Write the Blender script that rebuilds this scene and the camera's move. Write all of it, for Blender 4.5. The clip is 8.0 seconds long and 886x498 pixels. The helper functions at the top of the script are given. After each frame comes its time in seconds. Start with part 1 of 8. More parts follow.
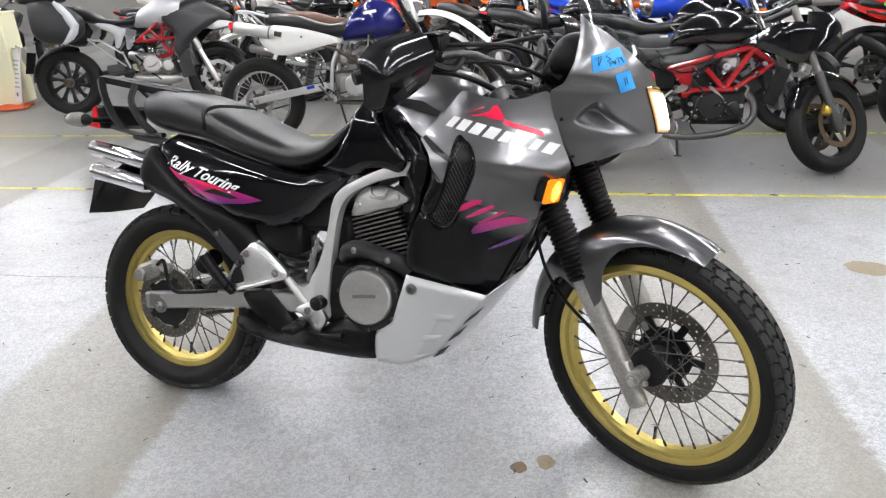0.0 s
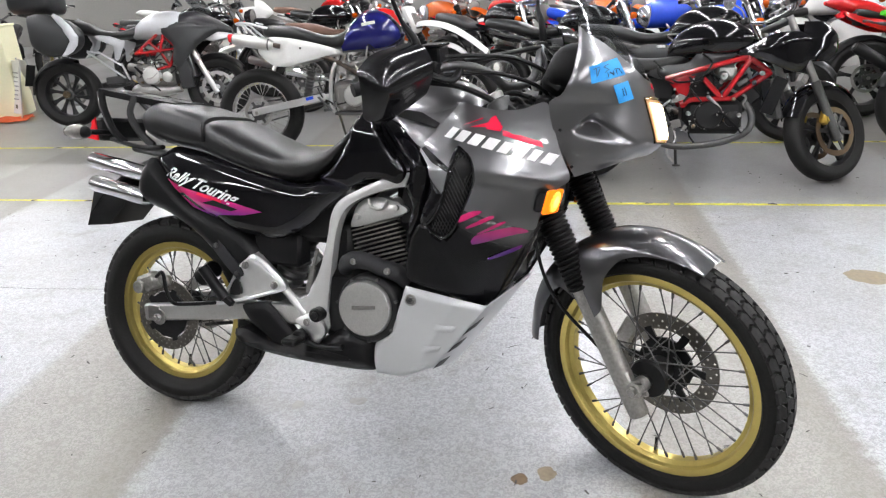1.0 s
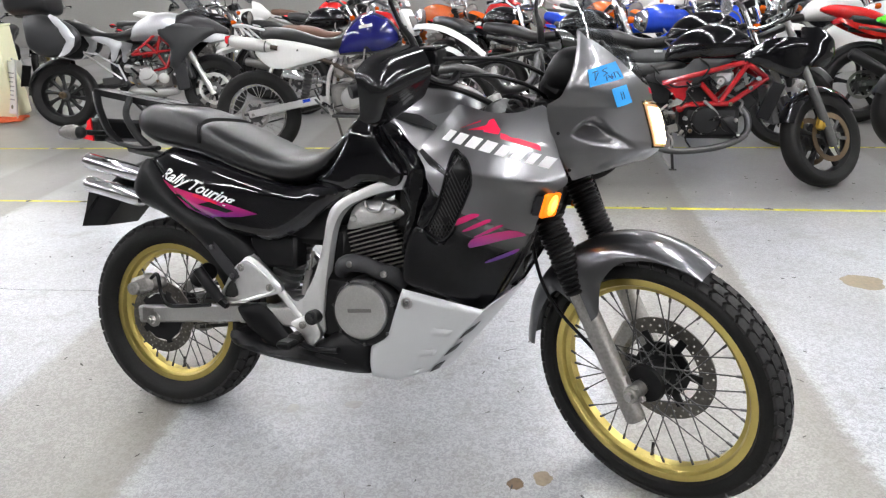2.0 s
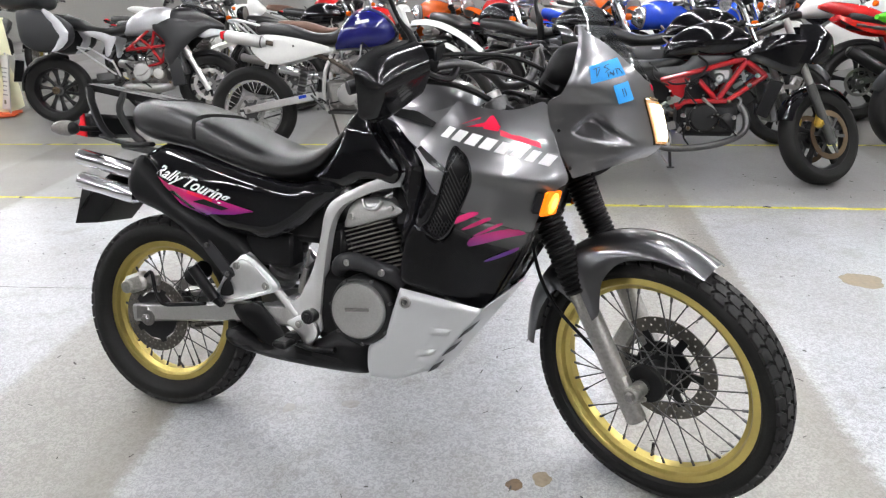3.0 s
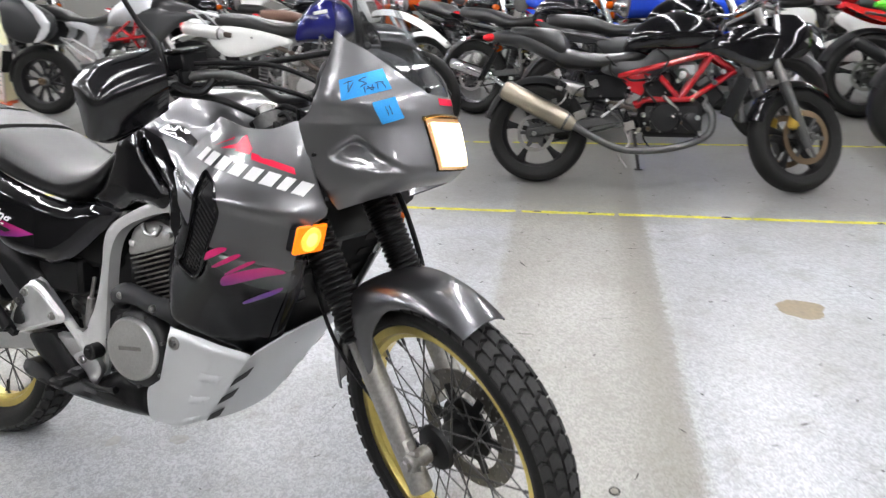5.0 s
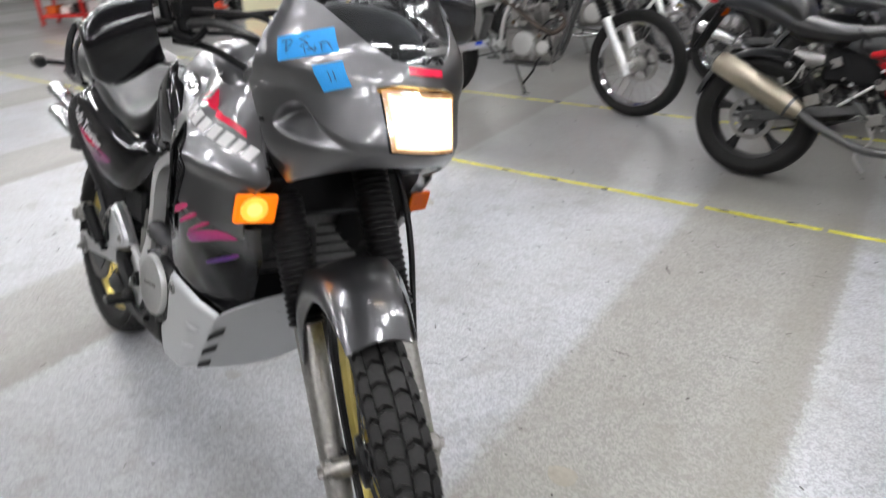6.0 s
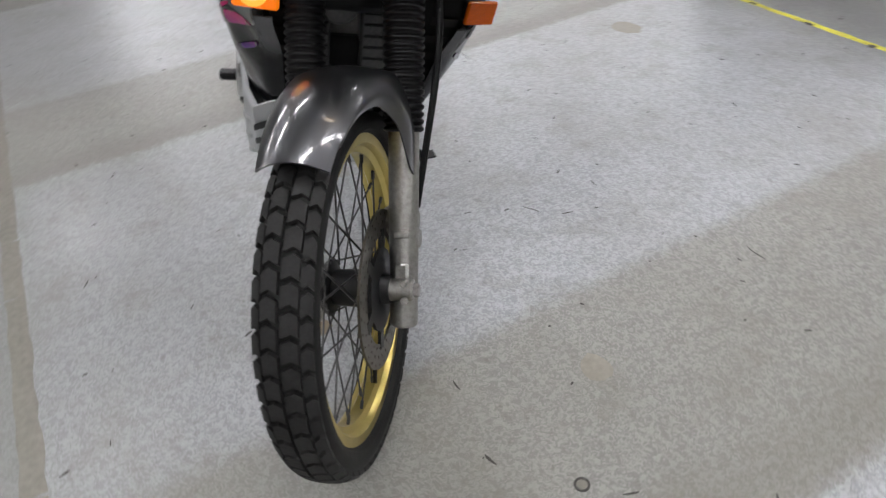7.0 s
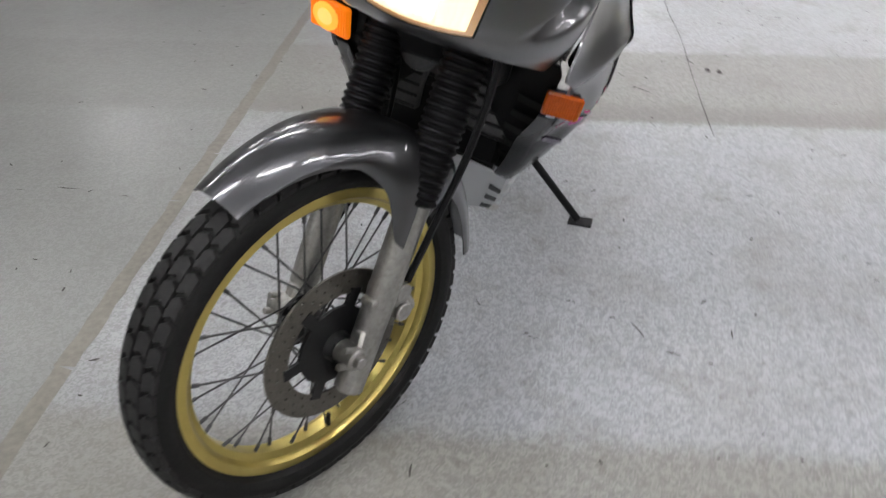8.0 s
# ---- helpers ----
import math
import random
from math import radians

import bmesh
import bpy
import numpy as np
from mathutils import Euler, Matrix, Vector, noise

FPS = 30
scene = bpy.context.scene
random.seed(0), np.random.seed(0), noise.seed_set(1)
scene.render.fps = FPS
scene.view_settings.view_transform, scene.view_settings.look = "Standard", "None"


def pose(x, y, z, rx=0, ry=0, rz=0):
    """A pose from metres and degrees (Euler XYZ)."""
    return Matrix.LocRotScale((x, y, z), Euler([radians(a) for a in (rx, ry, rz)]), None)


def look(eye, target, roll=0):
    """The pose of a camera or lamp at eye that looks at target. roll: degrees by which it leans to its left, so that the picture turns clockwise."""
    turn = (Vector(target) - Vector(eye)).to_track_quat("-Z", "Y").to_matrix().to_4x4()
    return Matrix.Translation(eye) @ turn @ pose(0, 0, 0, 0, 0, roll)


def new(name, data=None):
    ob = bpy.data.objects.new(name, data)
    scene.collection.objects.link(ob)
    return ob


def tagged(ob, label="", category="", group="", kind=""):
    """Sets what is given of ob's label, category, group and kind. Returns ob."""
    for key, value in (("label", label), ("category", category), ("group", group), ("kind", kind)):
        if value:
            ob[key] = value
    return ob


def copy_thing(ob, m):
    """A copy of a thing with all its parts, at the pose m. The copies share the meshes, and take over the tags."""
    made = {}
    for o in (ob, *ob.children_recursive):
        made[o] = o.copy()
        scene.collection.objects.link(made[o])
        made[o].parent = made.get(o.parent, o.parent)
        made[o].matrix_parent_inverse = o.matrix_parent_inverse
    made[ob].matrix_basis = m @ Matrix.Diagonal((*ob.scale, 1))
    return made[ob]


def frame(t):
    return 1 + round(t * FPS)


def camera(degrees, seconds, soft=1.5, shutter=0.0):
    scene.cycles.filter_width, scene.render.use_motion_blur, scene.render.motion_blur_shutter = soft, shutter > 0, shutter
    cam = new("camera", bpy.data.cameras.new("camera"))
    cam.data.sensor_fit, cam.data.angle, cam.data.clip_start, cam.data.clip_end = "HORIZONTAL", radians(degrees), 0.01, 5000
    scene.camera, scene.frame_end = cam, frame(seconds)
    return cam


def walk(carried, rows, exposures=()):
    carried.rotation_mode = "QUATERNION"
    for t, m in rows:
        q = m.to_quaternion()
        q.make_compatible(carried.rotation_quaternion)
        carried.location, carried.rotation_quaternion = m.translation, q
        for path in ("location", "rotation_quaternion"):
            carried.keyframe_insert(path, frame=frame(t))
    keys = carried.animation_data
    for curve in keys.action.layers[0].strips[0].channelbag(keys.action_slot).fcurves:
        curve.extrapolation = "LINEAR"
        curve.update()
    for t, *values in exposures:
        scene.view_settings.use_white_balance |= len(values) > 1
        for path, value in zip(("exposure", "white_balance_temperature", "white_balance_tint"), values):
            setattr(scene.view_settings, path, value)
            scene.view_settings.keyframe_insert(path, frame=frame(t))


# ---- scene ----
import mathutils.geometry

cam = camera(65.6, 8.0, soft=1.3, shutter=0.4)
PATH = [
    (0, (0.431, 0.231, 1.352), (0.109, 2.038, 0.558), -2.7),
    (0.5, (0.429, 0.23, 1.354), (0.11, 2.043, 0.572), -2.7),
    (1, (0.43, 0.234, 1.354), (0.11, 2.052, 0.586), -2.9),
    (1.5, (0.428, 0.237, 1.352), (0.112, 2.062, 0.595), -2.6),
    (3, (0.415, 0.263, 1.346), (0.119, 2.085, 0.577), -2.2),
    (3.5, (0.397, 0.288, 1.34), (0.106, 2.105, 0.557), -2.0),
    (4, (0.438, 0.344, 1.335), (0.143, 2.139, 0.503), -2.8),
    (4.5, (0.722, 0.462, 1.339), (0.405, 2.252, 0.506), -1.6),
    (4.7, (0.853, 0.522, 1.34), (0.529, 2.318, 0.521), -1.7),
    (5.8, (1.34, 1.032, 1.304), (0.319, 2.552, 0.5), -4.2),
    (6, (1.464, 1.117, 1.287), (0.34, 2.522, 0.413), -3.4),
    (6.5, (1.598, 1.356, 1.2), (0.261, 2.342, 0.086), -6.9),
    (7, (1.647, 1.622, 1.17), (0.215, 2.243, -0.081), -5.7),
    (7.5, (1.68, 1.946, 1.186), (0.141, 2.061, -0.087), -4.1),
    (8, (1.545, 2.192, 1.204), (-0.016, 1.979, -0.028), -0.6),
]
walk(cam, [(t, look(eye, target, roll)) for t, eye, target, roll in PATH], exposures=[(0, 0.11), (4.7, 0.10), (5.8, -0.10), (6.5, -0.54), (7.5, -0.69), (8, -0.64)])

# ---- light: rows of ceiling tubes in a closed hall ----
CEILING = 3.5
LAMP_X = (-13.4, -9.8, -6.2, -2.6, 0.8, 2.9, 6.2)
LAMP_Y = (-3.2, -1.4, 0.4, 2.2, 4.0, 5.8, 7.6, 9.4, 11.2, 13.0)
LINE_A, LINE_B = 4.165, 5.59
LAMP_POWER = 78.0
UNLIT = tuple((x, y) for x in (-13.4, -9.8) for y in (-3.2, -1.4, 0.4))  # places in the rows with no lamp
world = bpy.data.worlds.new("hall_air")
scene.world = world
world.use_nodes = True
world.node_tree.nodes["Background"].inputs[0].default_value = (0.8, 0.9, 1.0, 1)
world.node_tree.nodes["Background"].inputs[1].default_value = 0.25

# ---- materials ----
def mat(name, color, rough=0.5, metal=0.0, grain=60.0, vary=0.12, bump=0.0, coat=0.0, patch=4.0, rough_vary=0.08,
        emit=None, power=0.0, glass=0.0, ior=1.5, random_tint=0.0, coat_rough=0.05, spec=0.5):
    """Principled material with colour and roughness broken up at two scales, in metres of the object."""
    m = bpy.data.materials.new(name)
    m.use_nodes = True
    nt = m.node_tree
    b = nt.nodes["Principled BSDF"]
    L = nt.links.new
    co = nt.nodes.new("ShaderNodeTexCoord")
    fine = nt.nodes.new("ShaderNodeTexNoise")
    fine.inputs["Scale"].default_value, fine.inputs["Detail"].default_value = grain, 6
    big = nt.nodes.new("ShaderNodeTexNoise")
    big.inputs["Scale"].default_value, big.inputs["Detail"].default_value = patch, 4
    L(co.outputs["Object"], fine.inputs["Vector"]), L(co.outputs["Object"], big.inputs["Vector"])
    add = nt.nodes.new("ShaderNodeMath"); add.operation = "ADD"
    L(fine.outputs["Fac"], add.inputs[0]), L(big.outputs["Fac"], add.inputs[1])
    rng = nt.nodes.new("ShaderNodeMapRange")
    rng.inputs["From Min"].default_value, rng.inputs["From Max"].default_value = 0.6, 1.4
    rng.inputs["To Min"].default_value, rng.inputs["To Max"].default_value = 1 - vary, 1 + vary
    L(add.outputs[0], rng.inputs["Value"])
    mul = nt.nodes.new("ShaderNodeVectorMath"); mul.operation = "SCALE"
    mul.inputs[0].default_value = color
    L(rng.outputs[0], mul.inputs["Scale"])
    L(mul.outputs[0], b.inputs["Base Color"])
    rr = nt.nodes.new("ShaderNodeMapRange")
    rr.inputs["From Min"].default_value, rr.inputs["From Max"].default_value = 0.3, 0.7
    dull, gloss = min(1, rough + rough_vary), max(0.02, rough - rough_vary)
    if gloss < 0.28 < dull:  # each surface stays either glossy or dull all over
        gloss, dull = (0.285, dull) if rough >= 0.27 else (gloss, 0.262)
    rr.inputs["To Min"].default_value, rr.inputs["To Max"].default_value = gloss, dull
    L(big.outputs["Fac"], rr.inputs["Value"]), L(rr.outputs[0], b.inputs["Roughness"])
    b.inputs["Metallic"].default_value = metal
    b.inputs["Coat Weight"].default_value, b.inputs["Coat Roughness"].default_value = coat, coat_rough
    b.inputs["IOR"].default_value = ior
    b.inputs["Specular IOR Level"].default_value = spec
    if glass:
        b.inputs["Transmission Weight"].default_value = glass
    if bump:
        bp = nt.nodes.new("ShaderNodeBump")
        bp.inputs["Strength"].default_value, bp.inputs["Distance"].default_value = bump, 0.002
        L(fine.outputs["Fac"], bp.inputs["Height"]), L(bp.outputs[0], b.inputs["Normal"])
    if emit:
        b.inputs["Emission Color"].default_value, b.inputs["Emission Strength"].default_value = (*emit, 1), power
    return m


PAINT_GREY = mat("charcoal_metallic_paint", (0.166, 0.165, 0.171), 0.33, 0.95, 900, 0.12, coat=1.0, patch=2.0, rough_vary=0.03, coat_rough=0.05)
PAINT_GUARD = mat("charcoal_guard_paint", (0.085, 0.085, 0.09), 0.30, 0.9, 900, 0.12, coat=1.0, patch=2.0, rough_vary=0.03, coat_rough=0.05)
PAINT_BLACK = mat("gloss_black_paint", (0.004, 0.004, 0.005), 0.06, 0.0, 40, 0.2, rough_vary=0.02, spec=0.5)
PAINT_SATIN = mat("satin_black_paint", (0.010, 0.009, 0.011), 0.32, 0.0, 60, 0.2, rough_vary=0.05, spec=0.4)
PLASTIC = mat("matte_black_plastic", (0.0055, 0.0055, 0.006), 0.40, 0.0, 500, 0.2, bump=0.15, spec=0.16)
PLASTIC_GREY = mat("worn_dark_plastic", (0.022, 0.022, 0.024), 0.5, 0.0, 300, 0.25, bump=0.2, spec=0.25)
GLOSS_PLASTIC = mat("glossy_black_plastic", (0.006, 0.006, 0.007), 0.13, 0.0, 60, 0.2, rough_vary=0.05, spec=0.5)
VINYL = mat("grained_black_vinyl", (0.0060, 0.0060, 0.0065), 0.32, 0.0, 900, 0.15, bump=0.12, rough_vary=0.03, spec=0.55)
TREAD = mat("worn_tread_rubber", (0.0145, 0.0142, 0.014), 0.6, 0.0, 180, 0.3, bump=0.3, spec=0.3)
RUBBER = mat("tyre_rubber", (0.0085, 0.0082, 0.0080), 0.62, 0.0, 180, 0.35, bump=0.3, spec=0.2)
GOLD = mat("gold_anodised_alloy", (0.60, 0.48, 0.155), 0.31, 1.0, 60, 0.08, rough_vary=0.06)
ALLOY = mat("cast_alloy", (0.64, 0.635, 0.625), 0.37, 1.0, 250, 0.16, bump=0.12, rough_vary=0.1)
ALLOY_OLD = mat("oxidised_alloy", (0.38, 0.37, 0.35), 0.42, 1.0, 120, 0.3, bump=0.3, rough_vary=0.12)
POLISHED = mat("polished_alloy", (0.86, 0.86, 0.865), 0.33, 1.0, 60, 0.06, rough_vary=0.07)
CHROME = mat("chrome", (0.78, 0.78, 0.80), 0.12, 1.0, 30, 0.04, rough_vary=0.03)
DISC_STEEL = mat("worn_disc_steel", (0.155, 0.145, 0.13), 0.40, 1.0, 200, 0.25, bump=0.1)
STEEL = mat("brushed_steel", (0.36, 0.35, 0.34), 0.34, 1.0, 200, 0.2, bump=0.1)
DARK_STEEL = mat("dark_steel", (0.10, 0.10, 0.10), 0.42, 0.8, 150, 0.3, bump=0.15)
RUSTY = mat("heat_stained_steel", (0.06, 0.045, 0.035), 0.55, 0.4, 50, 0.5, bump=0.3)
SILVER_PAINT = mat("silver_satin_paint", (0.55, 0.56, 0.57), 0.36, 0.35, 500, 0.05, coat=0.4, coat_rough=0.2)
FRAME_PAINT = mat("silver_frame_paint", (0.62, 0.62, 0.615), 0.32, 0.40, 300, 0.08, coat=0.5, coat_rough=0.15)
ENGINE_GREY = mat("engine_casting", (0.25, 0.24, 0.23), 0.45, 0.8, 200, 0.25, bump=0.2)
ENGINE_BLACK = mat("black_engine_paint", (0.009, 0.009, 0.0095), 0.38, 0.0, 120, 0.3, bump=0.12, spec=0.28)
FIN_ALLOY = mat("bare_fin_edges", (0.42, 0.40, 0.37), 0.38, 0.9, 200, 0.25, bump=0.15)
TITANIUM = mat("dull_warm_alloy", (0.34, 0.30, 0.235), 0.34, 1.0, 150, 0.15, bump=0.08)
AMBER = mat("amber_lens", (0.42, 0.070, 0.003), 0.12, 0.0, 200, 0.3, emit=(1.0, 0.20, 0.004), power=0.025)
AMBER_LIT = mat("amber_lens_lit", (0.60, 0.10, 0.004), 0.15, 0.0, 200, 0.1, emit=(1.0, 0.22, 0.006), power=1.1)
BULB_LIT = mat("bulb_glow", (1, 0.5, 0.1), 0.3, emit=(1.0, 0.38, 0.03), power=1.25)
BULB_CORE = mat("bulb_core_glow", (1, 0.6, 0.2), 0.3, emit=(1.0, 0.60, 0.12), power=1.4)
CLEAR_LENS = mat("clear_lens", (0.17, 0.16, 0.15), 0.16, 0.2, 200, 0.3, spec=0.35)
RED_LENS = mat("red_reflector", (0.75, 0.02, 0.03), 0.12, 0.0, 300, 0.2)
HEAD_LIT = mat("headlamp_glow", (1, 0.95, 0.85), 0.2, emit=(1.0, 0.86, 0.62), power=7.0)
HEAD_LENS = mat("headlamp_lens_glow", (0.9, 0.8, 0.65), 0.15, emit=(1.0, 0.74, 0.42), power=1.5)
HEAD_DIM = mat("headlamp_reflector", (0.8, 0.72, 0.6), 0.12, 1.0, 40, 0.1, emit=(1.0, 0.50, 0.18), power=0.5)


def thin_screen(name, tint, rough):
    """A thin clear sheet: tinted straight through, with a light gloss."""
    m = bpy.data.materials.new(name)
    m.use_nodes = True
    nt = m.node_tree
    nt.nodes.remove(nt.nodes["Principled BSDF"])
    clear, gloss, both_ = (nt.nodes.new(k) for k in ("ShaderNodeBsdfTransparent", "ShaderNodeBsdfGlossy", "ShaderNodeMixShader"))
    clear.inputs["Color"].default_value = (*tint, 1)
    gloss.inputs["Roughness"].default_value = rough
    both_.inputs[0].default_value = 0.09
    nt.links.new(clear.outputs[0], both_.inputs[1])
    nt.links.new(gloss.outputs[0], both_.inputs[2])
    nt.links.new(both_.outputs[0], nt.nodes["Material Output"].inputs["Surface"])
    return m


TINT = thin_screen("smoked_screen", (0.82, 0.83, 0.84), 0.06)
BRONZE_TRIM = mat("brass_trim", (0.40, 0.27, 0.10), 0.25, 1.0, 60, 0.1)
WHITE_MARK = mat("white_decal", (0.80, 0.80, 0.80), 0.25, 0.0, 60, 0.04)
GREY_MARK = mat("silver_decal", (0.5, 0.5, 0.51), 0.25, 0.2, 60, 0.05)
RED_MARK = mat("red_decal", (0.72, 0.015, 0.06), 0.25, 0.0, 60, 0.05)
BLACK_MARK = mat("black_decal", (0.01, 0.01, 0.011), 0.12, 0.0, 60, 0.1, coat=1.0)
BLUE_TAPE = mat("blue_masking_tape", (0.02, 0.30, 0.72), 0.65, 0.0, 400, 0.15, bump=0.4)
INK = mat("marker_ink", (0.02, 0.03, 0.08), 0.6)


def fade_mat(name, low, high, z0, z1, x_slope=0.0, rough=0.25, metal=0.0, coat=0.8, spec=0.5):
    """A printed decal whose ink runs from one colour to another along its height."""
    m = bpy.data.materials.new(name)
    m.use_nodes = True
    nt = m.node_tree
    b = nt.nodes["Principled BSDF"]
    co = nt.nodes.new("ShaderNodeTexCoord")
    sep = nt.nodes.new("ShaderNodeSeparateXYZ")
    nt.links.new(co.outputs["Object"], sep.inputs[0])
    mx = nt.nodes.new("ShaderNodeMath"); mx.operation = "MULTIPLY_ADD"
    mx.inputs[1].default_value = x_slope
    nt.links.new(sep.outputs["X"], mx.inputs[0]), nt.links.new(sep.outputs["Z"], mx.inputs[2])
    rg = nt.nodes.new("ShaderNodeMapRange")
    rg.inputs["From Min"].default_value, rg.inputs["From Max"].default_value = z0, z1
    nt.links.new(mx.outputs[0], rg.inputs["Value"])
    ramp = nt.nodes.new("ShaderNodeValToRGB")
    ramp.color_ramp.elements[0].color, ramp.color_ramp.elements[1].color = (*low, 1), (*high, 1)
    nt.links.new(rg.outputs[0], ramp.inputs[0]), nt.links.new(ramp.outputs[0], b.inputs["Base Color"])
    b.inputs["Roughness"].default_value, b.inputs["Coat Weight"].default_value = rough, coat
    b.inputs["Specular IOR Level"].default_value = spec
    b.inputs["Metallic"].default_value = metal
    return m


STRIPE_FADE = fade_mat("magenta_to_violet_decal", (0.07, 0.012, 0.16), (0.46, 0.012, 0.11), 0.655, 0.728)
LOW_FADE = fade_mat("black_to_charcoal_paint", (0.004, 0.004, 0.005), (0.118, 0.117, 0.121), 1.115, 1.172, 0.4, 0.22, 0.6, 0.22, 0.3)
TAIL_FADE = fade_mat("tail_magenta_decal", (0.085, 0.012, 0.17), (0.50, 0.012, 0.12), 0.675, 0.73)


def floor_mat():
    """Speckled grey floor coating, with lanes worn to a warmer grey, scuffs, dirt and some painted shade."""
    m = bpy.data.materials.new("speckled_floor_coating")
    m.use_nodes = True
    nt = m.node_tree
    b = nt.nodes["Principled BSDF"]
    N, L = nt.nodes.new, nt.links.new
    co = N("ShaderNodeTexCoord")

    def noise_tex(scale, detail=5, rough=0.55):
        n = N("ShaderNodeTexNoise")
        n.inputs["Scale"].default_value, n.inputs["Detail"].default_value, n.inputs["Roughness"].default_value = scale, detail, rough
        L(co.outputs["Object"], n.inputs["Vector"])
        return n.outputs["Fac"]

    def math_node(op, a, c, clamp=False):
        n = N("ShaderNodeMath"); n.operation = op; n.use_clamp = clamp
        for i, v in enumerate((a, c)):
            if isinstance(v, (int, float)):
                n.inputs[i].default_value = v
            else:
                L(v, n.inputs[i])
        return n.outputs[0]

    def ramp(src, lo, hi):
        n = N("ShaderNodeMapRange"); n.interpolation_type = "SMOOTHSTEP"
        n.inputs["From Min"].default_value, n.inputs["From Max"].default_value = lo, hi
        L(src, n.inputs["Value"])
        return n.outputs[0]

    def mix(f, a, c):
        n = N("ShaderNodeMix"); n.data_type = "RGBA"
        if isinstance(f, (int, float)):
            n.inputs[0].default_value = f
        else:
            L(f, n.inputs[0])
        for i, v in ((6, a), (7, c)):
            if isinstance(v, tuple):
                n.inputs[i].default_value = (*v, 1)
            else:
                L(v, n.inputs[i])
        return n.outputs[2]

    sep = N("ShaderNodeSeparateXYZ")
    L(co.outputs["Object"], sep.inputs[0])
    wob = math_node("MULTIPLY", math_node("SUBTRACT", noise_tex(30, 6), 0.5), 0.07)
    drift = math_node("MULTIPLY", sep.outputs["Y"], LANE_SKEW)
    x = math_node("ADD", math_node("ADD", sep.outputs["X"], wob), drift)
    ph = math_node("FRACT", math_node("DIVIDE", math_node("SUBTRACT", x, LANE_START), LANE_PERIOD), 0)
    tri = math_node("ABSOLUTE", math_node("SUBTRACT", ph, LANE_SHARE / 2), 0)
    tri = math_node("MINIMUM", tri, math_node("SUBTRACT", 1.0, tri))
    lane = ramp(tri, LANE_SHARE / 2 + 0.016, LANE_SHARE / 2 - 0.016)
    spk = N("ShaderNodeTexNoise")
    spk.inputs["Scale"].default_value, spk.inputs["Detail"].default_value = 260, 3
    L(co.outputs["Object"], spk.inputs["Vector"])
    worm = N("ShaderNodeTexNoise")
    worm.inputs["Scale"].default_value, worm.inputs["Detail"].default_value, worm.inputs["Distortion"].default_value = 75, 3, 1.6
    L(co.outputs["Object"], worm.inputs["Vector"])
    speck = math_node("ADD", math_node("MULTIPLY", ramp(spk.outputs["Fac"], 0.38, 0.62), 0.2), math_node("MULTIPLY", ramp(worm.outputs["Fac"], 0.39, 0.61), 0.8))
    painted = mix(speck, (0.295, 0.305, 0.325), (0.505, 0.522, 0.55))
    worn = mix(speck, (0.215, 0.211, 0.198), (0.375, 0.368, 0.345))
    base = mix(lane, worn, painted)
    fringe = math_node("MULTIPLY", ramp(ph, 0.90, 0.965), math_node("SUBTRACT", 1.0, lane))
    base = mix(math_node("MULTIPLY", fringe, 0.42), base, (0.13, 0.115, 0.09))
    cloud = ramp(noise_tex(1.6, 3, 0.5), 0.30, 0.75)
    base = mix(math_node("MULTIPLY", cloud, 0.34), base, (0.22, 0.205, 0.18))
    patchy = ramp(noise_tex(5.5, 8, 0.72), 0.48, 0.72)
    base = mix(math_node("MULTIPLY", patchy, 0.52), base, (0.21, 0.195, 0.165))
    streak = ramp(noise_tex(14, 9, 0.78), 0.52, 0.80)
    base = mix(math_node("MULTIPLY", streak, 0.62), base, (0.15, 0.135, 0.11))
    flecks = ramp(noise_tex(34, 4, 0.62), 0.60, 0.70)
    base = mix(math_node("MULTIPLY", flecks, 0.34), base, (0.13, 0.118, 0.095))
    drag = N("ShaderNodeMapping")
    drag.inputs["Rotation"].default_value, drag.inputs["Scale"].default_value = (0, 0, 0.5), (1.0, 5.0, 1.0)
    L(co.outputs["Object"], drag.inputs["Vector"])
    rub = N("ShaderNodeTexNoise")
    rub.inputs["Scale"].default_value, rub.inputs["Detail"].default_value, rub.inputs["Roughness"].default_value = 4.0, 7, 0.7
    L(drag.outputs[0], rub.inputs["Vector"])
    base = mix(math_node("MULTIPLY", ramp(rub.outputs["Fac"], 0.60, 0.78), 0.40), base, (0.16, 0.148, 0.125))
    slab_edge = math_node("SUBTRACT", sep.outputs["Y"], math_node("MULTIPLY", sep.outputs["X"], 0.045))
    other = ramp(slab_edge, 1.15, 1.12)
    plain = mix(speck, (0.20, 0.207, 0.203), (0.31, 0.318, 0.312))
    plain = mix(math_node("MULTIPLY", patchy, 0.45), plain, (0.155, 0.160, 0.150))
    base = mix(math_node("MULTIPLY", other, 0.92), base, plain)
    # Grime towards the joint, with the weaker light there put into the colour.
    south_shade_dirt = math_node("ADD", slab_edge, math_node("MULTIPLY", noise_tex(2.2, 6, 0.65), 0.9))
    base = mix(math_node("MULTIPLY", ramp(south_shade_dirt, 2.65, 1.45), 0.48), base, (0.175, 0.168, 0.150))
    # Darker where the bikes park: grime, and their shade put into the colour.
    parking_shade_dirt = ramp(math_node("ADD", sep.outputs["Y"], math_node("MULTIPLY", noise_tex(2.5, 6, 0.6), 0.6)), 4.15, 4.75)
    base = mix(math_node("MULTIPLY", parking_shade_dirt, 0.75), base, (0.150, 0.146, 0.136))
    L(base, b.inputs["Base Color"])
    rgh = N("ShaderNodeMapRange")
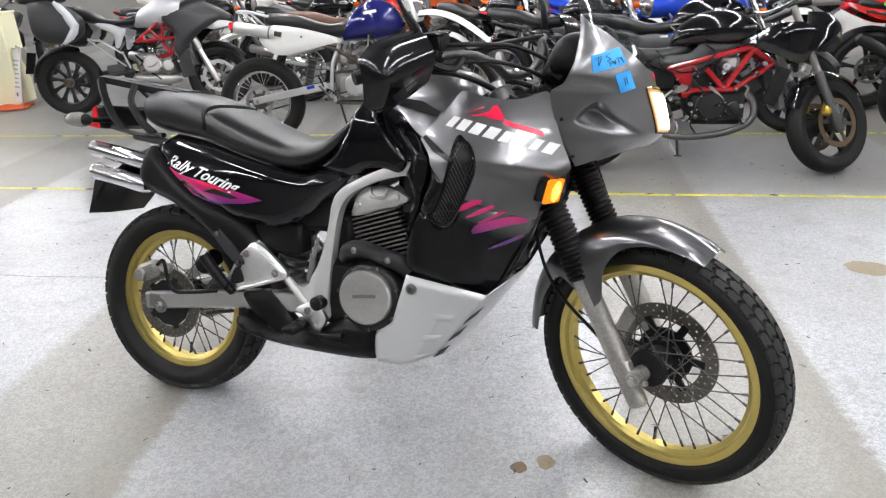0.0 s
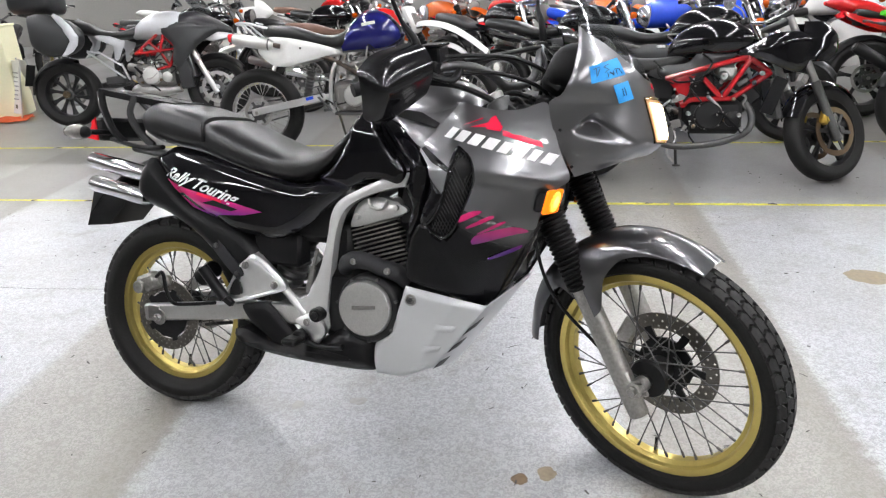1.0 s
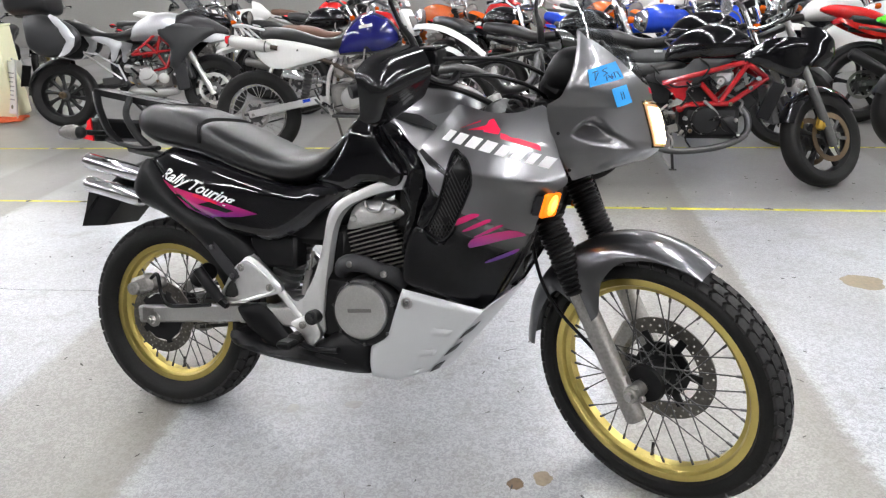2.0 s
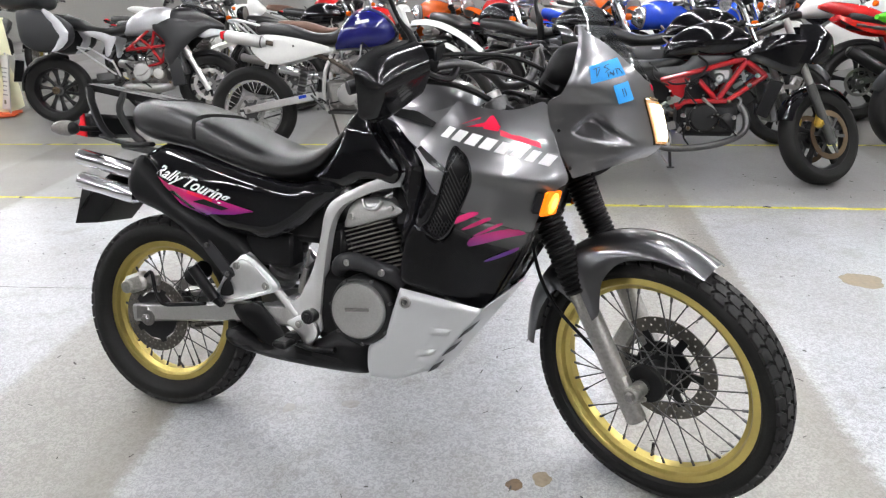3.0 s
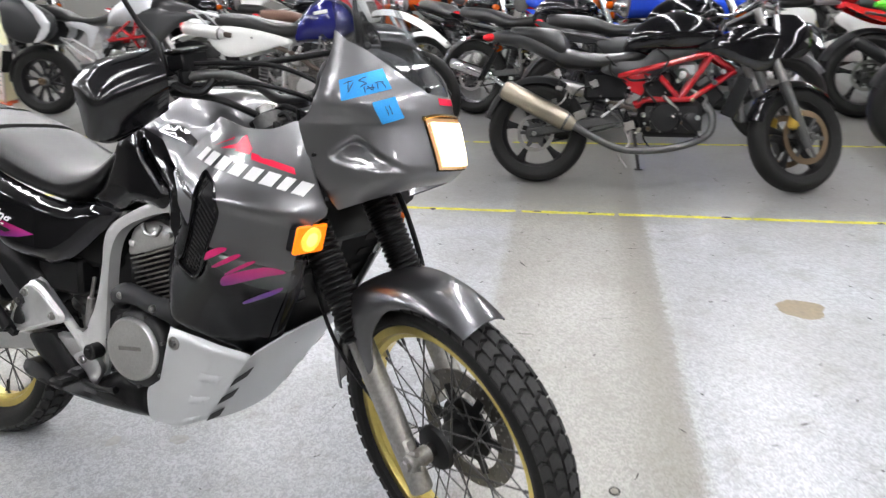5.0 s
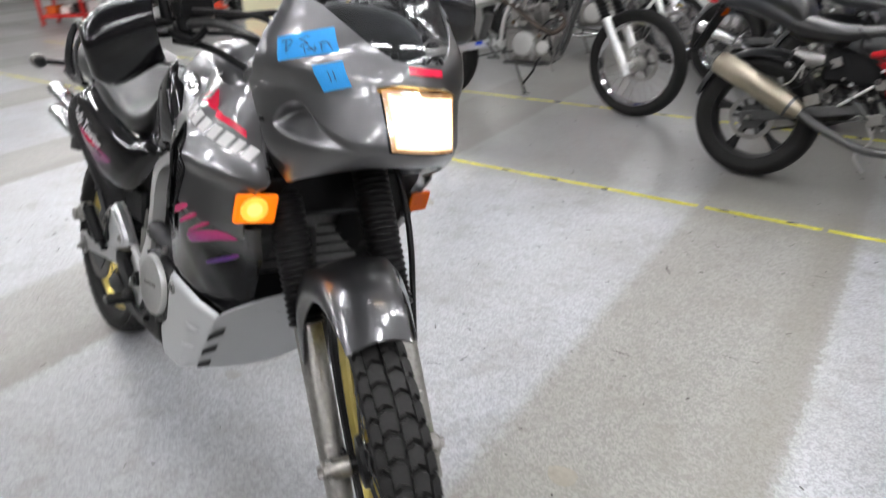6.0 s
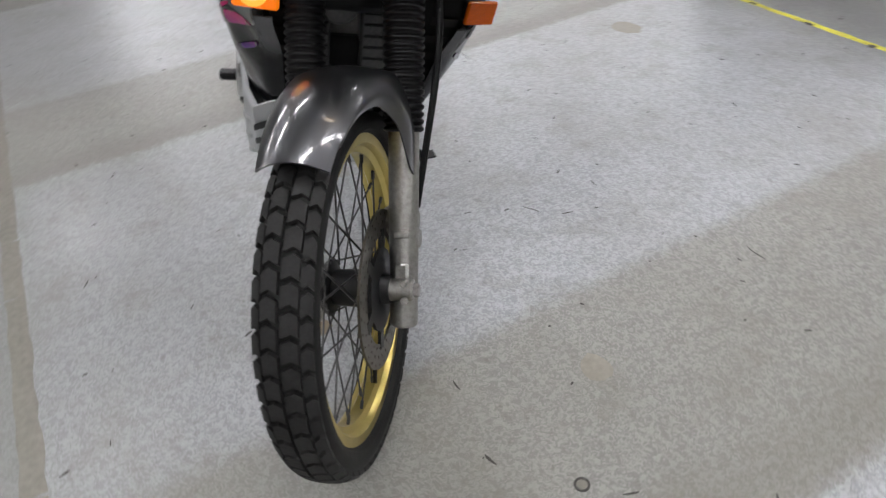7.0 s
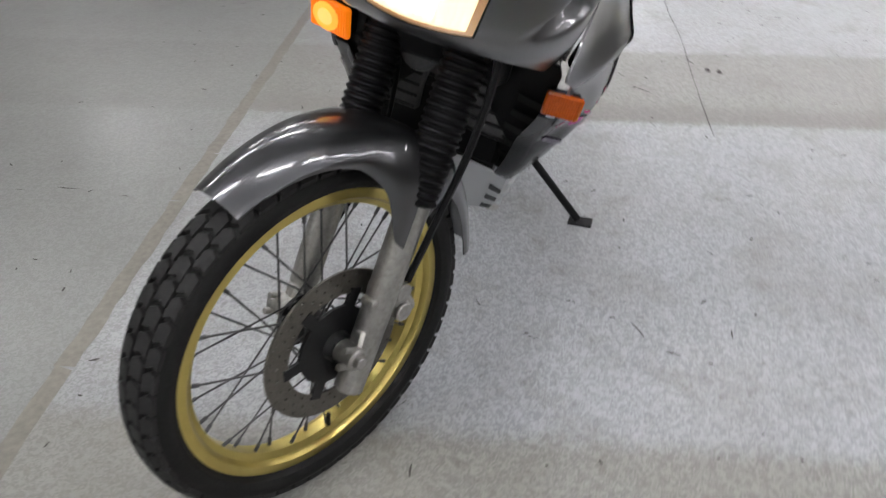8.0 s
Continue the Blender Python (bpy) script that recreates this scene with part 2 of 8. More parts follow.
    rgh.inputs["To Min"].default_value, rgh.inputs["To Max"].default_value = 0.36, 0.285
    L(lane, rgh.inputs["Value"])
    L(math_node("ADD", rgh.outputs[0], math_node("MULTIPLY", cloud, 0.05)), b.inputs["Roughness"])
    b.inputs["Specular IOR Level"].default_value = 0.72
    bp = N("ShaderNodeBump")
    bp.inputs["Strength"].default_value, bp.inputs["Distance"].default_value = 0.03, 0.001
    L(spk.outputs["Fac"], bp.inputs["Height"]), L(bp.outputs[0], b.inputs["Normal"])
    return m


LANE_START, LANE_PERIOD, LANE_SHARE, LANE_SKEW = -0.70, 2.12, 0.68, 0.045
FLOOR = floor_mat()
WALL_PAINT = mat("painted_wall", (0.26, 0.255, 0.24), 0.7, 0, 30, 0.08, bump=0.1, patch=0.8)
CEIL_PAINT = mat("ceiling_board", (0.26, 0.26, 0.26), 0.8, 0, 20, 0.06, patch=0.6)
CREAM = mat("cream_panel", (0.86, 0.84, 0.58), 0.6, 0, 40, 0.05, patch=1.5)
YELLOW_TAPE = mat("yellow_line_tape", (0.60, 0.55, 0.05), 0.55, 0, 60, 0.5, bump=0.2, patch=9)
SEAM = mat("floor_joint_filler", (0.22, 0.205, 0.175), 0.55, 0, 60, 0.25, patch=9)
STAIN = mat("brown_oil_stain", (0.13, 0.085, 0.045), 0.5, 0, 70, 0.35, patch=30)
STAIN_PALE = mat("pale_oil_stain", (0.25, 0.205, 0.135), 0.5, 0, 70, 0.25, patch=20)
STAIN_FAINT = mat("faint_oil_stain", (0.30, 0.275, 0.23), 0.45, 0, 70, 0.2, patch=20)
GRIME = mat("floor_grime", (0.315, 0.310, 0.295), 0.42, 0, 70, 0.25, patch=20)
DIRT = mat("dark_grit", (0.06, 0.055, 0.05), 0.8, 0, 90, 0.3)
TUBE_LIGHT = mat("lit_tube", (1, 1, 1), 0.5, emit=(0.982, 0.977, 1.0), power=LAMP_POWER)
LAMP_WHITE = mat("lamp_housing", (0.8, 0.8, 0.8), 0.5)

# ---- mesh tools ----
def v3(*p):
    return np.array(p, float)


def curve_pts(pts, n=6, closed=False):
    """Smooth line through control points."""
    P = np.array(pts, float)
    k = len(P)
    out = []
    last = k if closed else k - 1
    for i in range(last):
        p1, p2 = P[i], P[(i + 1) % k]
        p0 = P[(i - 1) % k] if closed or i > 0 else 2 * p1 - p2
        p3 = P[(i + 2) % k] if closed or i + 2 < k else 2 * p2 - p1
        for j in range(n):
            t = j / n
            out.append(0.5 * (2 * p1 + (p2 - p0) * t + (2 * p0 - 5 * p1 + 4 * p2 - p3) * t * t + (3 * p1 - p0 - 3 * p2 + p3) * t ** 3))
    if not closed:
        out.append(P[-1])
    return np.array(out)


def merge(*chunks):
    V, F, o = [], [], 0
    for v, f in chunks:
        V.extend(np.asarray(v, float).tolist())
        F.extend([tuple(i + o for i in q) for q in f])
        o += len(v)
    return V, F


def moved(chunk, m):
    a = np.asarray(chunk[0], float)
    M = np.array(m)
    return (a @ M[:3, :3].T + M[:3, 3]).tolist(), chunk[1]


def flip(chunk, side=-1):
    """The chunk itself on the right side, or its mirror image on the left."""
    if side < 0:
        return chunk
    a = np.asarray(chunk[0], float).copy()
    a[:, 1] *= -1
    return a.tolist(), [tuple(reversed(f)) for f in chunk[1]]


def rings(R, caps=True, closed=False):
    """Skin over rings of points that have the same count."""
    n = len(R[0])
    V = [p for r in R for p in r]
    F = []
    k = len(R)
    for i in range(k if closed else k - 1):
        a, b = i * n, ((i + 1) % k) * n
        for j in range(n):
            F.append((a + j, a + (j + 1) % n, b + (j + 1) % n, b + j))
    if caps and not closed:
        F.append(tuple(reversed(range(n))))
        F.append(tuple((k - 1) * n + j for j in range(n)))
    return V, F


def basis(d):
    d = np.array(d, float)
    d = d / np.linalg.norm(d)
    h = v3(0, 0, 1) if abs(d[2]) < 0.9 else v3(1, 0, 0)
    a = np.cross(h, d)
    a /= np.linalg.norm(a)
    return d, a, np.cross(d, a)


def lathe(profile, at, axis, n=24, caps=True, closed=False):
    """profile: (distance along axis, radius)."""
    d, a, b = basis(axis)
    at = np.array(at, float)
    ang = np.linspace(0, 2 * np.pi, n, endpoint=False)
    R = [[at + d * s + r * (a * math.cos(t) + b * math.sin(t)) for t in ang] for s, r in profile]
    return rings(R, caps, closed)


def rod(p0, p1, r, r1=None, n=12, soft=0.15):
    p0, p1 = np.array(p0, float), np.array(p1, float)
    l = np.linalg.norm(p1 - p0)
    r1 = r if r1 is None else r1
    c = min(soft * r, l * 0.2)
    c1 = min(soft * r1, l * 0.2)
    return lathe([(0, r - c), (c, r), (l - c1, r1), (l, r1 - c1)], p0, p1 - p0, n)


def tube(pts, r, n=10, smooth=6, closed=False, flat=1.0, caps=True):
    """A bent tube through control points; r may be one radius or one for each control point. flat squashes it."""
    P = curve_pts(pts, smooth, closed) if smooth > 1 else np.array(pts, float)
    rr = np.full(len(P), r, float) if np.isscalar(r) else np.interp(np.linspace(0, 1, len(P)), np.linspace(0, 1, len(r)), r)
    T = np.gradient(P, axis=0)
    if closed:
        T = np.roll(P, -1, 0) - np.roll(P, 1, 0)
    T /= np.linalg.norm(T, axis=1)[:, None] + 1e-9
    _, a, _ = basis(T[0])
    R = []
    for p, t, q in zip(P, T, rr):
        a = a - t * np.dot(a, t)
        a /= np.linalg.norm(a)
        b = np.cross(t, a)
        R.append([p + q * (a * math.cos(w) + flat * b * math.sin(w)) for w in np.linspace(0, 2 * np.pi, n, endpoint=False)])
    return rings(R, caps, closed)


def block(c, size, bevel=0.003, m=None):
    """A box with chamfered edges."""
    hx, hy, hz = [s / 2 for s in size]
    b = min(bevel, hx * 0.6, hy * 0.6, hz * 0.6)
    V, idx = [], {}
    for sx in (-1, 1):
        for sy in (-1, 1):
            for sz in (-1, 1):
                for k in range(3):
                    q = [sx * (hx - b), sy * (hy - b), sz * (hz - b)]
                    q[k] = (sx * hx, sy * hy, sz * hz)[k]
                    idx[(sx, sy, sz, k)] = len(V)
                    V.append(q)
    F = []
    for k in range(3):
        i, j = (k + 1) % 3, (k + 2) % 3
        for s in (-1, 1):
            q = []
            for a, e in ((-1, -1), (1, -1), (1, 1), (-1, 1)):
                t = [0, 0, 0]
                t[k], t[i], t[j] = s, a, e
                q.append(idx[(*t, k)])
            F.append(tuple(q if s > 0 else reversed(q)))
        for a in (-1, 1):
            for e in (-1, 1):
                t0, t1 = [0, 0, 0], [0, 0, 0]
                t0[i] = t1[i] = a
                t0[j] = t1[j] = e
                t0[k], t1[k] = -1, 1
                q = (idx[(*t0, i)], idx[(*t1, i)], idx[(*t1, j)], idx[(*t0, j)])
                F.append(q if a * e > 0 else tuple(reversed(q)))
    for sx in (-1, 1):
        for sy in (-1, 1):
            for sz in (-1, 1):
                q = tuple(idx[(sx, sy, sz, k)] for k in range(3))
                F.append(q if sx * sy * sz > 0 else tuple(reversed(q)))
    V = np.array(V)
    if m is not None:
        V = V @ np.array(m)[:3, :3].T
    return (V + np.array(c, float)).tolist(), F


def turn(rx=0, ry=0, rz=0):
    return pose(0, 0, 0, rx, ry, rz)


def beam(p0, p1, wide, tall, bevel=0.003, up=(0, 0, 1)):
    """A straight bar of rectangular section."""
    p0, p1 = np.array(p0, float), np.array(p1, float)
    d = p1 - p0
    l = np.linalg.norm(d)
    d = d / l
    s = np.cross(np.array(up, float), d)
    s /= np.linalg.norm(s)
    u = np.cross(d, s)
    return block((p0 + p1) / 2, (l, wide, tall), bevel, np.stack([d, s, u], 1))


def sheet(fn, nu, nv, thick=0.003, skip=None):
    """A surface fn(s, t), s and t from 0 to 1, with thickness towards its back."""
    P = np.array([[fn(i / nu, j / nv) for j in range(nv + 1)] for i in range(nu + 1)])
    du, dv = np.gradient(P, axis=0), np.gradient(P, axis=1)
    N = np.cross(du, dv)
    N /= np.linalg.norm(N, axis=2)[:, :, None] + 1e-12
    Q = P - N * thick
    n = nv + 1
    V = P.reshape(-1, 3).tolist() + Q.reshape(-1, 3).tolist()
    o = (nu + 1) * n
    F = []
    for i in range(nu):
        for j in range(nv):
            a, b, c, d = i * n + j, (i + 1) * n + j, (i + 1) * n + j + 1, i * n + j + 1
            if skip and skip((P[i, j] + P[i + 1, j + 1]) / 2):
                continue
            F.append((a, b, c, d))
            F.append((o + d, o + c, o + b, o + a))
    for i in range(nu):
        a, b = i * n, (i + 1) * n
        F.append((b, a, o + a, o + b))
        a, b = i * n + nv, (i + 1) * n + nv
        F.append((a, b, o + b, o + a))
    for j in range(nv):
        F.append((j, j + 1, o + j + 1, o + j))
        a = nu * n + j
        F.append((a + 1, a, o + a, o + a + 1))
    return V, F


def edge_dist(p, O):
    A, B = O, np.roll(O, -1, 0)
    d = B - A
    t = np.clip(((p - A) * d).sum(1) / ((d * d).sum(1) + 1e-12), 0, 1)
    return np.sqrt((((A + d * t[:, None]) - p) ** 2).sum(1).min())


def panel(outline, half, thick=0.004, step=0.016, roll=0.012, roll_w=0.03, round_n=4, holes=None, proud=0.0, cup=True):
    """A body panel on the bike's right side: outline in side view (u, w), its distance from the middle plane half(u, w),
    with its rim rolled inwards."""
    O = curve_pts(outline, round_n, True) if round_n > 1 else np.array(outline, float)
    O = O[np.linalg.norm(O - np.roll(O, 1, 0), axis=1) > 1e-4]
    lo, hi = O.min(0), O.max(0)
    flat = [Vector(p) for p in O]
    A, B = O, np.roll(O, -1, 0)
    for u in np.arange(lo[0] + step * 0.5, hi[0], step):
        for w in np.arange(lo[1] + step * 0.5, hi[1], step):
            cut = (A[:, 1] > w) != (B[:, 1] > w)
            x = A[cut, 0] + (B[cut, 0] - A[cut, 0]) * (w - A[cut, 1]) / (B[cut, 1] - A[cut, 1])
            if (x > u).sum() % 2 and edge_dist(np.array((u, w)), O) > 0.4 * step:
                flat.append(Vector((u, w)))
    pts, _, tris = mathutils.geometry.delaunay_2d_cdt(flat, [], [list(range(len(O)))], 1, 1e-6)[:3]
    V, W = [], []
    for u, w in pts:
        h = half(u, w) + proud
        if roll:
            d = edge_dist(np.array((u, w)), O)
            h -= roll * max(0, 1 - d / roll_w) ** 2
        V.append((u, -h, w))
        W.append((u, -h + thick, w))
    n = len(V)
    F, seen = [], {}
    for t in tris:
        F.append(tuple(t))
        F.append(tuple(n + i for i in reversed(t)))
        for a, b in zip(t, list(t[1:]) + [t[0]]):
            k = (min(a, b), max(a, b))
            seen[k] = None if k in seen else (a, b)
    F += [(e[0], e[1], n + e[1], n + e[0]) for e in seen.values() if e]
    return V + W, F


def loft(stations, n=28, caps=True):
    """A long body along u: stations (u, bottom, top, half width, squareness) in the middle plane, sections superelliptic."""
    R = []
    S = np.array(stations, float)
    for u, lo, hi, hw, sq in curve_pts(S, 5):
        c, h = (lo + hi) / 2, (hi - lo) / 2
        ring = []
        for t in np.linspace(0, 2 * np.pi, n, endpoint=False):
            cs, sn = math.cos(t), math.sin(t)
            e = 2 / sq
            ring.append((u, hw * math.copysign(abs(cs) ** e, cs), c + h * math.copysign(abs(sn) ** e, sn)))
        R.append(ring)
    return rings(R, caps)


def part(name, chunk, material, parent=None, label="", sharp=38, kind=""):
    """Links a mesh as one object under a thing or a part."""
    me = bpy.data.meshes.new(name)
    me.from_pydata([tuple(p) for p in chunk[0]], [], [tuple(f) for f in chunk[1]])
    bm = bmesh.new()
    bm.from_mesh(me)
    bmesh.ops.remove_doubles(bm, verts=bm.verts[:], dist=1e-5)
    bmesh.ops.recalc_face_normals(bm, faces=bm.faces[:])
    bm.to_mesh(me)
    bm.free()
    me.polygons.foreach_set("use_smooth", [True] * len(me.polygons))
    me.set_sharp_from_angle(angle=radians(sharp))
    me.materials.append(material)
    ob = new(name, me)
    if parent is not None:
        ob.parent = parent
    if label or kind:
        tagged(ob, label=label, kind=kind)
    return ob


def thing(name, label, category, m=None, group="", kind=""):
    ob = new(name)
    ob.empty_display_size = 0.1
    if m is not None:
        ob.matrix_basis = m
    return tagged(ob, label, category, group, kind)


def lettering(text, size, shear=0.0, spread=1.0, bold=0.0):
    """Flat outlines of words, lying in (x, y)."""
    cu = bpy.data.curves.new("words", "FONT")
    cu.body, cu.size, cu.shear, cu.space_character = text, size, shear, spread
    cu.resolution_u, cu.offset = 3, bold
    ob = bpy.data.objects.new("words", cu)
    scene.collection.objects.link(ob)
    me = bpy.data.meshes.new_from_object(ob.evaluated_get(bpy.context.evaluated_depsgraph_get()))
    V = [tuple(v.co) for v in me.vertices]
    F = [tuple(p.vertices) for p in me.polygons]
    bpy.data.objects.remove(ob)
    bpy.data.curves.remove(cu)
    bpy.data.meshes.remove(me)
    return V, F


def lerp_table(x, xs, ys):
    """Smooth curve through table values, with no overshoot."""
    n = len(xs)
    if x <= xs[0]:
        return float(ys[0])
    if x >= xs[-1]:
        return float(ys[-1])
    i = 0
    while x > xs[i + 1]:
        i += 1

    def slope(k):
        if k == 0 or k == n - 1:
            j = 0 if k == 0 else n - 2
            return (ys[j + 1] - ys[j]) / (xs[j + 1] - xs[j])
        a, b = (ys[k] - ys[k - 1]) / (xs[k] - xs[k - 1]), (ys[k + 1] - ys[k]) / (xs[k + 1] - xs[k])
        return 0.0 if a * b <= 0 else 2 * a * b / (a + b)
    h = xs[i + 1] - xs[i]
    t = (x - xs[i]) / h
    return float((2 * t ** 3 - 3 * t * t + 1) * ys[i] + (t ** 3 - 2 * t * t + t) * h * slope(i) + (3 * t * t - 2 * t ** 3) * ys[i + 1] + (t ** 3 - t * t) * h * slope(i + 1))

# ---- the hall ----
def slab(name, x0, x1, y0, y1, z0, z1, material, label, category):
    ob = part(name, block(((x0 + x1) / 2, (y0 + y1) / 2, (z0 + z1) / 2), (x1 - x0, y1 - y0, z1 - z0), 0.002), material)
    return tagged(ob, label, category, kind="structure")


HX0, HX1, HY0, HY1 = -17.0, 10.0, -7.0, 15.0
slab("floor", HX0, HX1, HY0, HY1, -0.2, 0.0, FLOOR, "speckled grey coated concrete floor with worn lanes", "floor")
slab("ceiling", HX0, HX1, HY0, HY1, CEILING, CEILING + 0.2, CEIL_PAINT, "plain grey board ceiling of the hall", "ceiling")
slab("wall_north", HX0 - 0.2, HX1 + 0.2, HY1, HY1 + 0.2, 0, CEILING + 0.2, WALL_PAINT, "plain off-white painted hall wall", "wall")
slab("wall_south", HX0 - 0.2, HX1 + 0.2, HY0 - 0.2, HY0, 0, CEILING + 0.2, WALL_PAINT, "plain off-white painted hall wall", "wall")
slab("wall_west", HX0 - 0.2, HX0, HY0, HY1, 0, CEILING + 0.2, WALL_PAINT, "plain off-white painted hall wall", "wall")
slab("wall_east", HX1, HX1 + 0.2, HY0, HY1, 0, CEILING + 0.2, WALL_PAINT, "plain off-white painted hall wall", "wall")


def ceiling_lamp():
    lamp = thing("ceiling_light", "white twin-tube fluorescent ceiling light, switched on", "ceiling light", group="ceiling lights")
    part("housing", block((0, 0, -0.03), (0.22, 1.26, 0.06), 0.008), LAMP_WHITE, lamp)
    for x in (-0.06, 0.06):
        part("tube", rod((x, -0.6, -0.08), (x, 0.6, -0.08), 0.018, n=6, soft=0), TUBE_LIGHT, lamp)
    return lamp


first_lamp = None
for ix, lx in enumerate(LAMP_X):
    for iy, ly in enumerate(LAMP_Y):
        if (lx, ly) in UNLIT:
            continue
        at = pose(lx, ly, CEILING)
        if first_lamp is None:
            first_lamp = ceiling_lamp()
            first_lamp.matrix_basis = at
        else:
            copy_thing(first_lamp, at)


def strip(name, x0, x1, y, wide, material, label, seed, gaps=0.0, tilt=0.0):
    """A worn tape line on the floor, broken into ragged lengths."""
    rnd = random.Random(seed)
    chunks, x = [], x0
    while x < x1:
        l = rnd.uniform(0.25, 0.9)
        a, b = x, min(x1, x + l)
        n = max(2, int((b - a) / 0.05))
        up, dn = [], []
        for i in range(n + 1):
            q = a + (b - a) * i / n
            yy = y + tilt * (q - x0)
            up.append((q + rnd.uniform(-.006, .006), yy + wide / 2 + rnd.uniform(-.004, .004), 0.0015))
            dn.append((q + rnd.uniform(-.006, .006), yy - wide / 2 + rnd.uniform(-.004, .004), 0.0015))
        V = up + dn
        chunks.append((V, [(n + 1 + i, n + 2 + i, i + 1, i) for i in range(n)]))
        x = b + rnd.uniform(0.0, gaps)
    ob = part(name, merge(*chunks), material)
    return tagged(ob, label, "floor line", kind="structure")


strip("floor_line_1", -9, 9.5, LINE_A, 0.032, YELLOW_TAPE, "worn yellow tape line on the floor", 3, 0.045)
strip("floor_line_2", -9, 9.5, LINE_B, 0.034, YELLOW_TAPE, "faded yellow tape line under the parked bikes", 4, 0.05)
strip("floor_joint", -12, 9.5, 0.595, 0.05, SEAM, "filled joint across the concrete floor", 5, 0.0, 0.045)


def spot(name, x, y, rx, ry, material, label, seed):
    rnd = random.Random(seed)
    n = 22
    V = [(x, y, 0.001)]
    for i in range(n):
        a = 2 * math.pi * i / n
        k = 1 + 0.28 * noise.noise(Vector((math.cos(a) * 1.4 + seed, math.sin(a) * 1.4, seed))) + rnd.uniform(-.05, .05)
        V.append((x + rx * k * math.cos(a), y + ry * k * math.sin(a), 0.001))
    ob = part(name, (V, [(0, 1 + i, 1 + (i + 1) % n) for i in range(n)]), material)
    return tagged(ob, label, "floor stain", kind="structure")


spot("oil_stain", 0.344, 1.779, 0.024, 0.022, STAIN, "small brown oil stain on the floor", 1)
spot("oil_stain", 0.418, 1.81, 0.026, 0.030, STAIN_PALE, "small yellowish oil stain on the floor", 2)
spot("oil_stain", 1.785, 3.21, 0.09, 0.075, STAIN_PALE, "pale brown oil stain on the floor", 3)
spot("oil_stain", 0.86, 2.30, 0.045, 0.03, STAIN_FAINT, "faint pale oil stain on the floor", 4)
spot("oil_stain", -0.214, 2.105, 0.030, 0.022, GRIME, "faint grey smudge on the floor", 11)
spot("oil_stain", -0.416, 2.064, 0.022, 0.026, GRIME, "faint grey smudge on the floor", 12)
spot("oil_stain", -0.62, 3.56, 0.075, 0.05, STAIN_FAINT, "faint pale oil stain on the floor", 5)
for k, (x, y) in enumerate(((-1.327, 2.936), (-1.315, 2.982))):
    spot("paint_drip", x, y, 0.022, 0.010, DIRT, "small black drip mark on the floor", 6 + k)


def crack(name, pts, seed):
    """A hairline crack: a thin dark ribbon that wanders."""
    rnd = random.Random(seed)
    P = curve_pts([(x + rnd.uniform(-.012, .012), y + rnd.uniform(-.012, .012), 0.0012) for x, y in pts], 6)
    chunks = []
    for i in range(len(P) - 1):
        a, c = P[i], P[i + 1]
        d = c - a
        n = v3(-d[1], d[0], 0) / (np.linalg.norm(d) + 1e-9) * rnd.uniform(0.0008, 0.0024)
        chunks.append(([a + n, a - n, c - n, c + n], [(0, 1, 2, 3)]))
    return tagged(part(name, merge(*chunks), DIRT), "hairline crack in the floor coating", "floor crack", kind="structure")


crack("floor_crack", [(-0.75, 2.85), (-1.0, 2.87), (-1.35, 2.86), (-1.7, 2.88), (-2.05, 2.86), (-2.4, 2.88)], 2)
crack("floor_crack", [(1.9, 2.2), (2.1, 2.28), (2.3, 2.26), (2.6, 2.33)], 5)


def scuffs(name, count, seed, label):
    """Short dark scrapes and flakes of dirt lying flat on the floor."""
    rnd = random.Random(seed)
    chunks = []
    seen = ((0.284, 2.502), (-0.05, 2.73), (0.756, 2.874), (0.341, 2.246), (0.234, 2.103), (0.69, 3.66), (1.02, 3.95), (1.17, 3.72))
    for n in range(count):
        x, y = seen[n] if n < len(seen) else (rnd.uniform(-3.2, 3.6), rnd.uniform(0.4, 4.6))
        a, l, w = rnd.uniform(0, math.pi), rnd.uniform(0.005, 0.018) * (2.2 if rnd.random() < 0.1 or n < len(seen) else 1), rnd.uniform(0.0012, 0.0045)
        d, side = v3(math.cos(a), math.sin(a), 0), v3(-math.sin(a), math.cos(a), 0)
        k = rnd.uniform(-0.12, 0.12)
        c = v3(x, y, 0.0014)
        V = []
        for t in (-1, -0.4, 0.3, 1):
            m = c + d * l * t + side * l * k * (t * t - 0.4)
            e = w * (1 - 0.75 * abs(t)) * rnd.uniform(0.6, 1.3)
            V += [m + side * e, m - side * e]
        chunks.append((V, [(0, 1, 3, 2), (2, 3, 5, 4), (4, 5, 7, 6)]))
    return tagged(part(name, merge(*chunks), DIRT), label, "dirt", kind="stuff")


scuffs("floor_scuffs", 200, 21, "scattered dark scuffs and flakes of dirt")


def tape_damage(name, y, seed):
    """Dark ragged spots where the tape has torn away."""
    rnd = random.Random(seed)
    chunks, x = [], -6.0
    while x < 7.0:
        x += rnd.uniform(0.22, 0.75)
        n = 9
        rx, ry = rnd.uniform(0.012, 0.05), rnd.uniform(0.010, 0.022)
        cy = y + rnd.uniform(-0.010, 0.010)
        V = [(x, cy, 0.0022)] + [(x + rx * rnd.uniform(0.5, 1.2) * math.cos(2 * math.pi * i / n), cy + ry * rnd.uniform(0.4, 1.2) * math.sin(2 * math.pi * i / n), 0.0022) for i in range(n)]
        chunks.append((V, [(0, 1 + i, 1 + (i + 1) % n) for i in range(n)]))
    return tagged(part(name, merge(*chunks), DIRT), "dark torn spots along the yellow tape", "floor line", kind="structure")


tape_damage("tape_damage", LINE_A, 6)
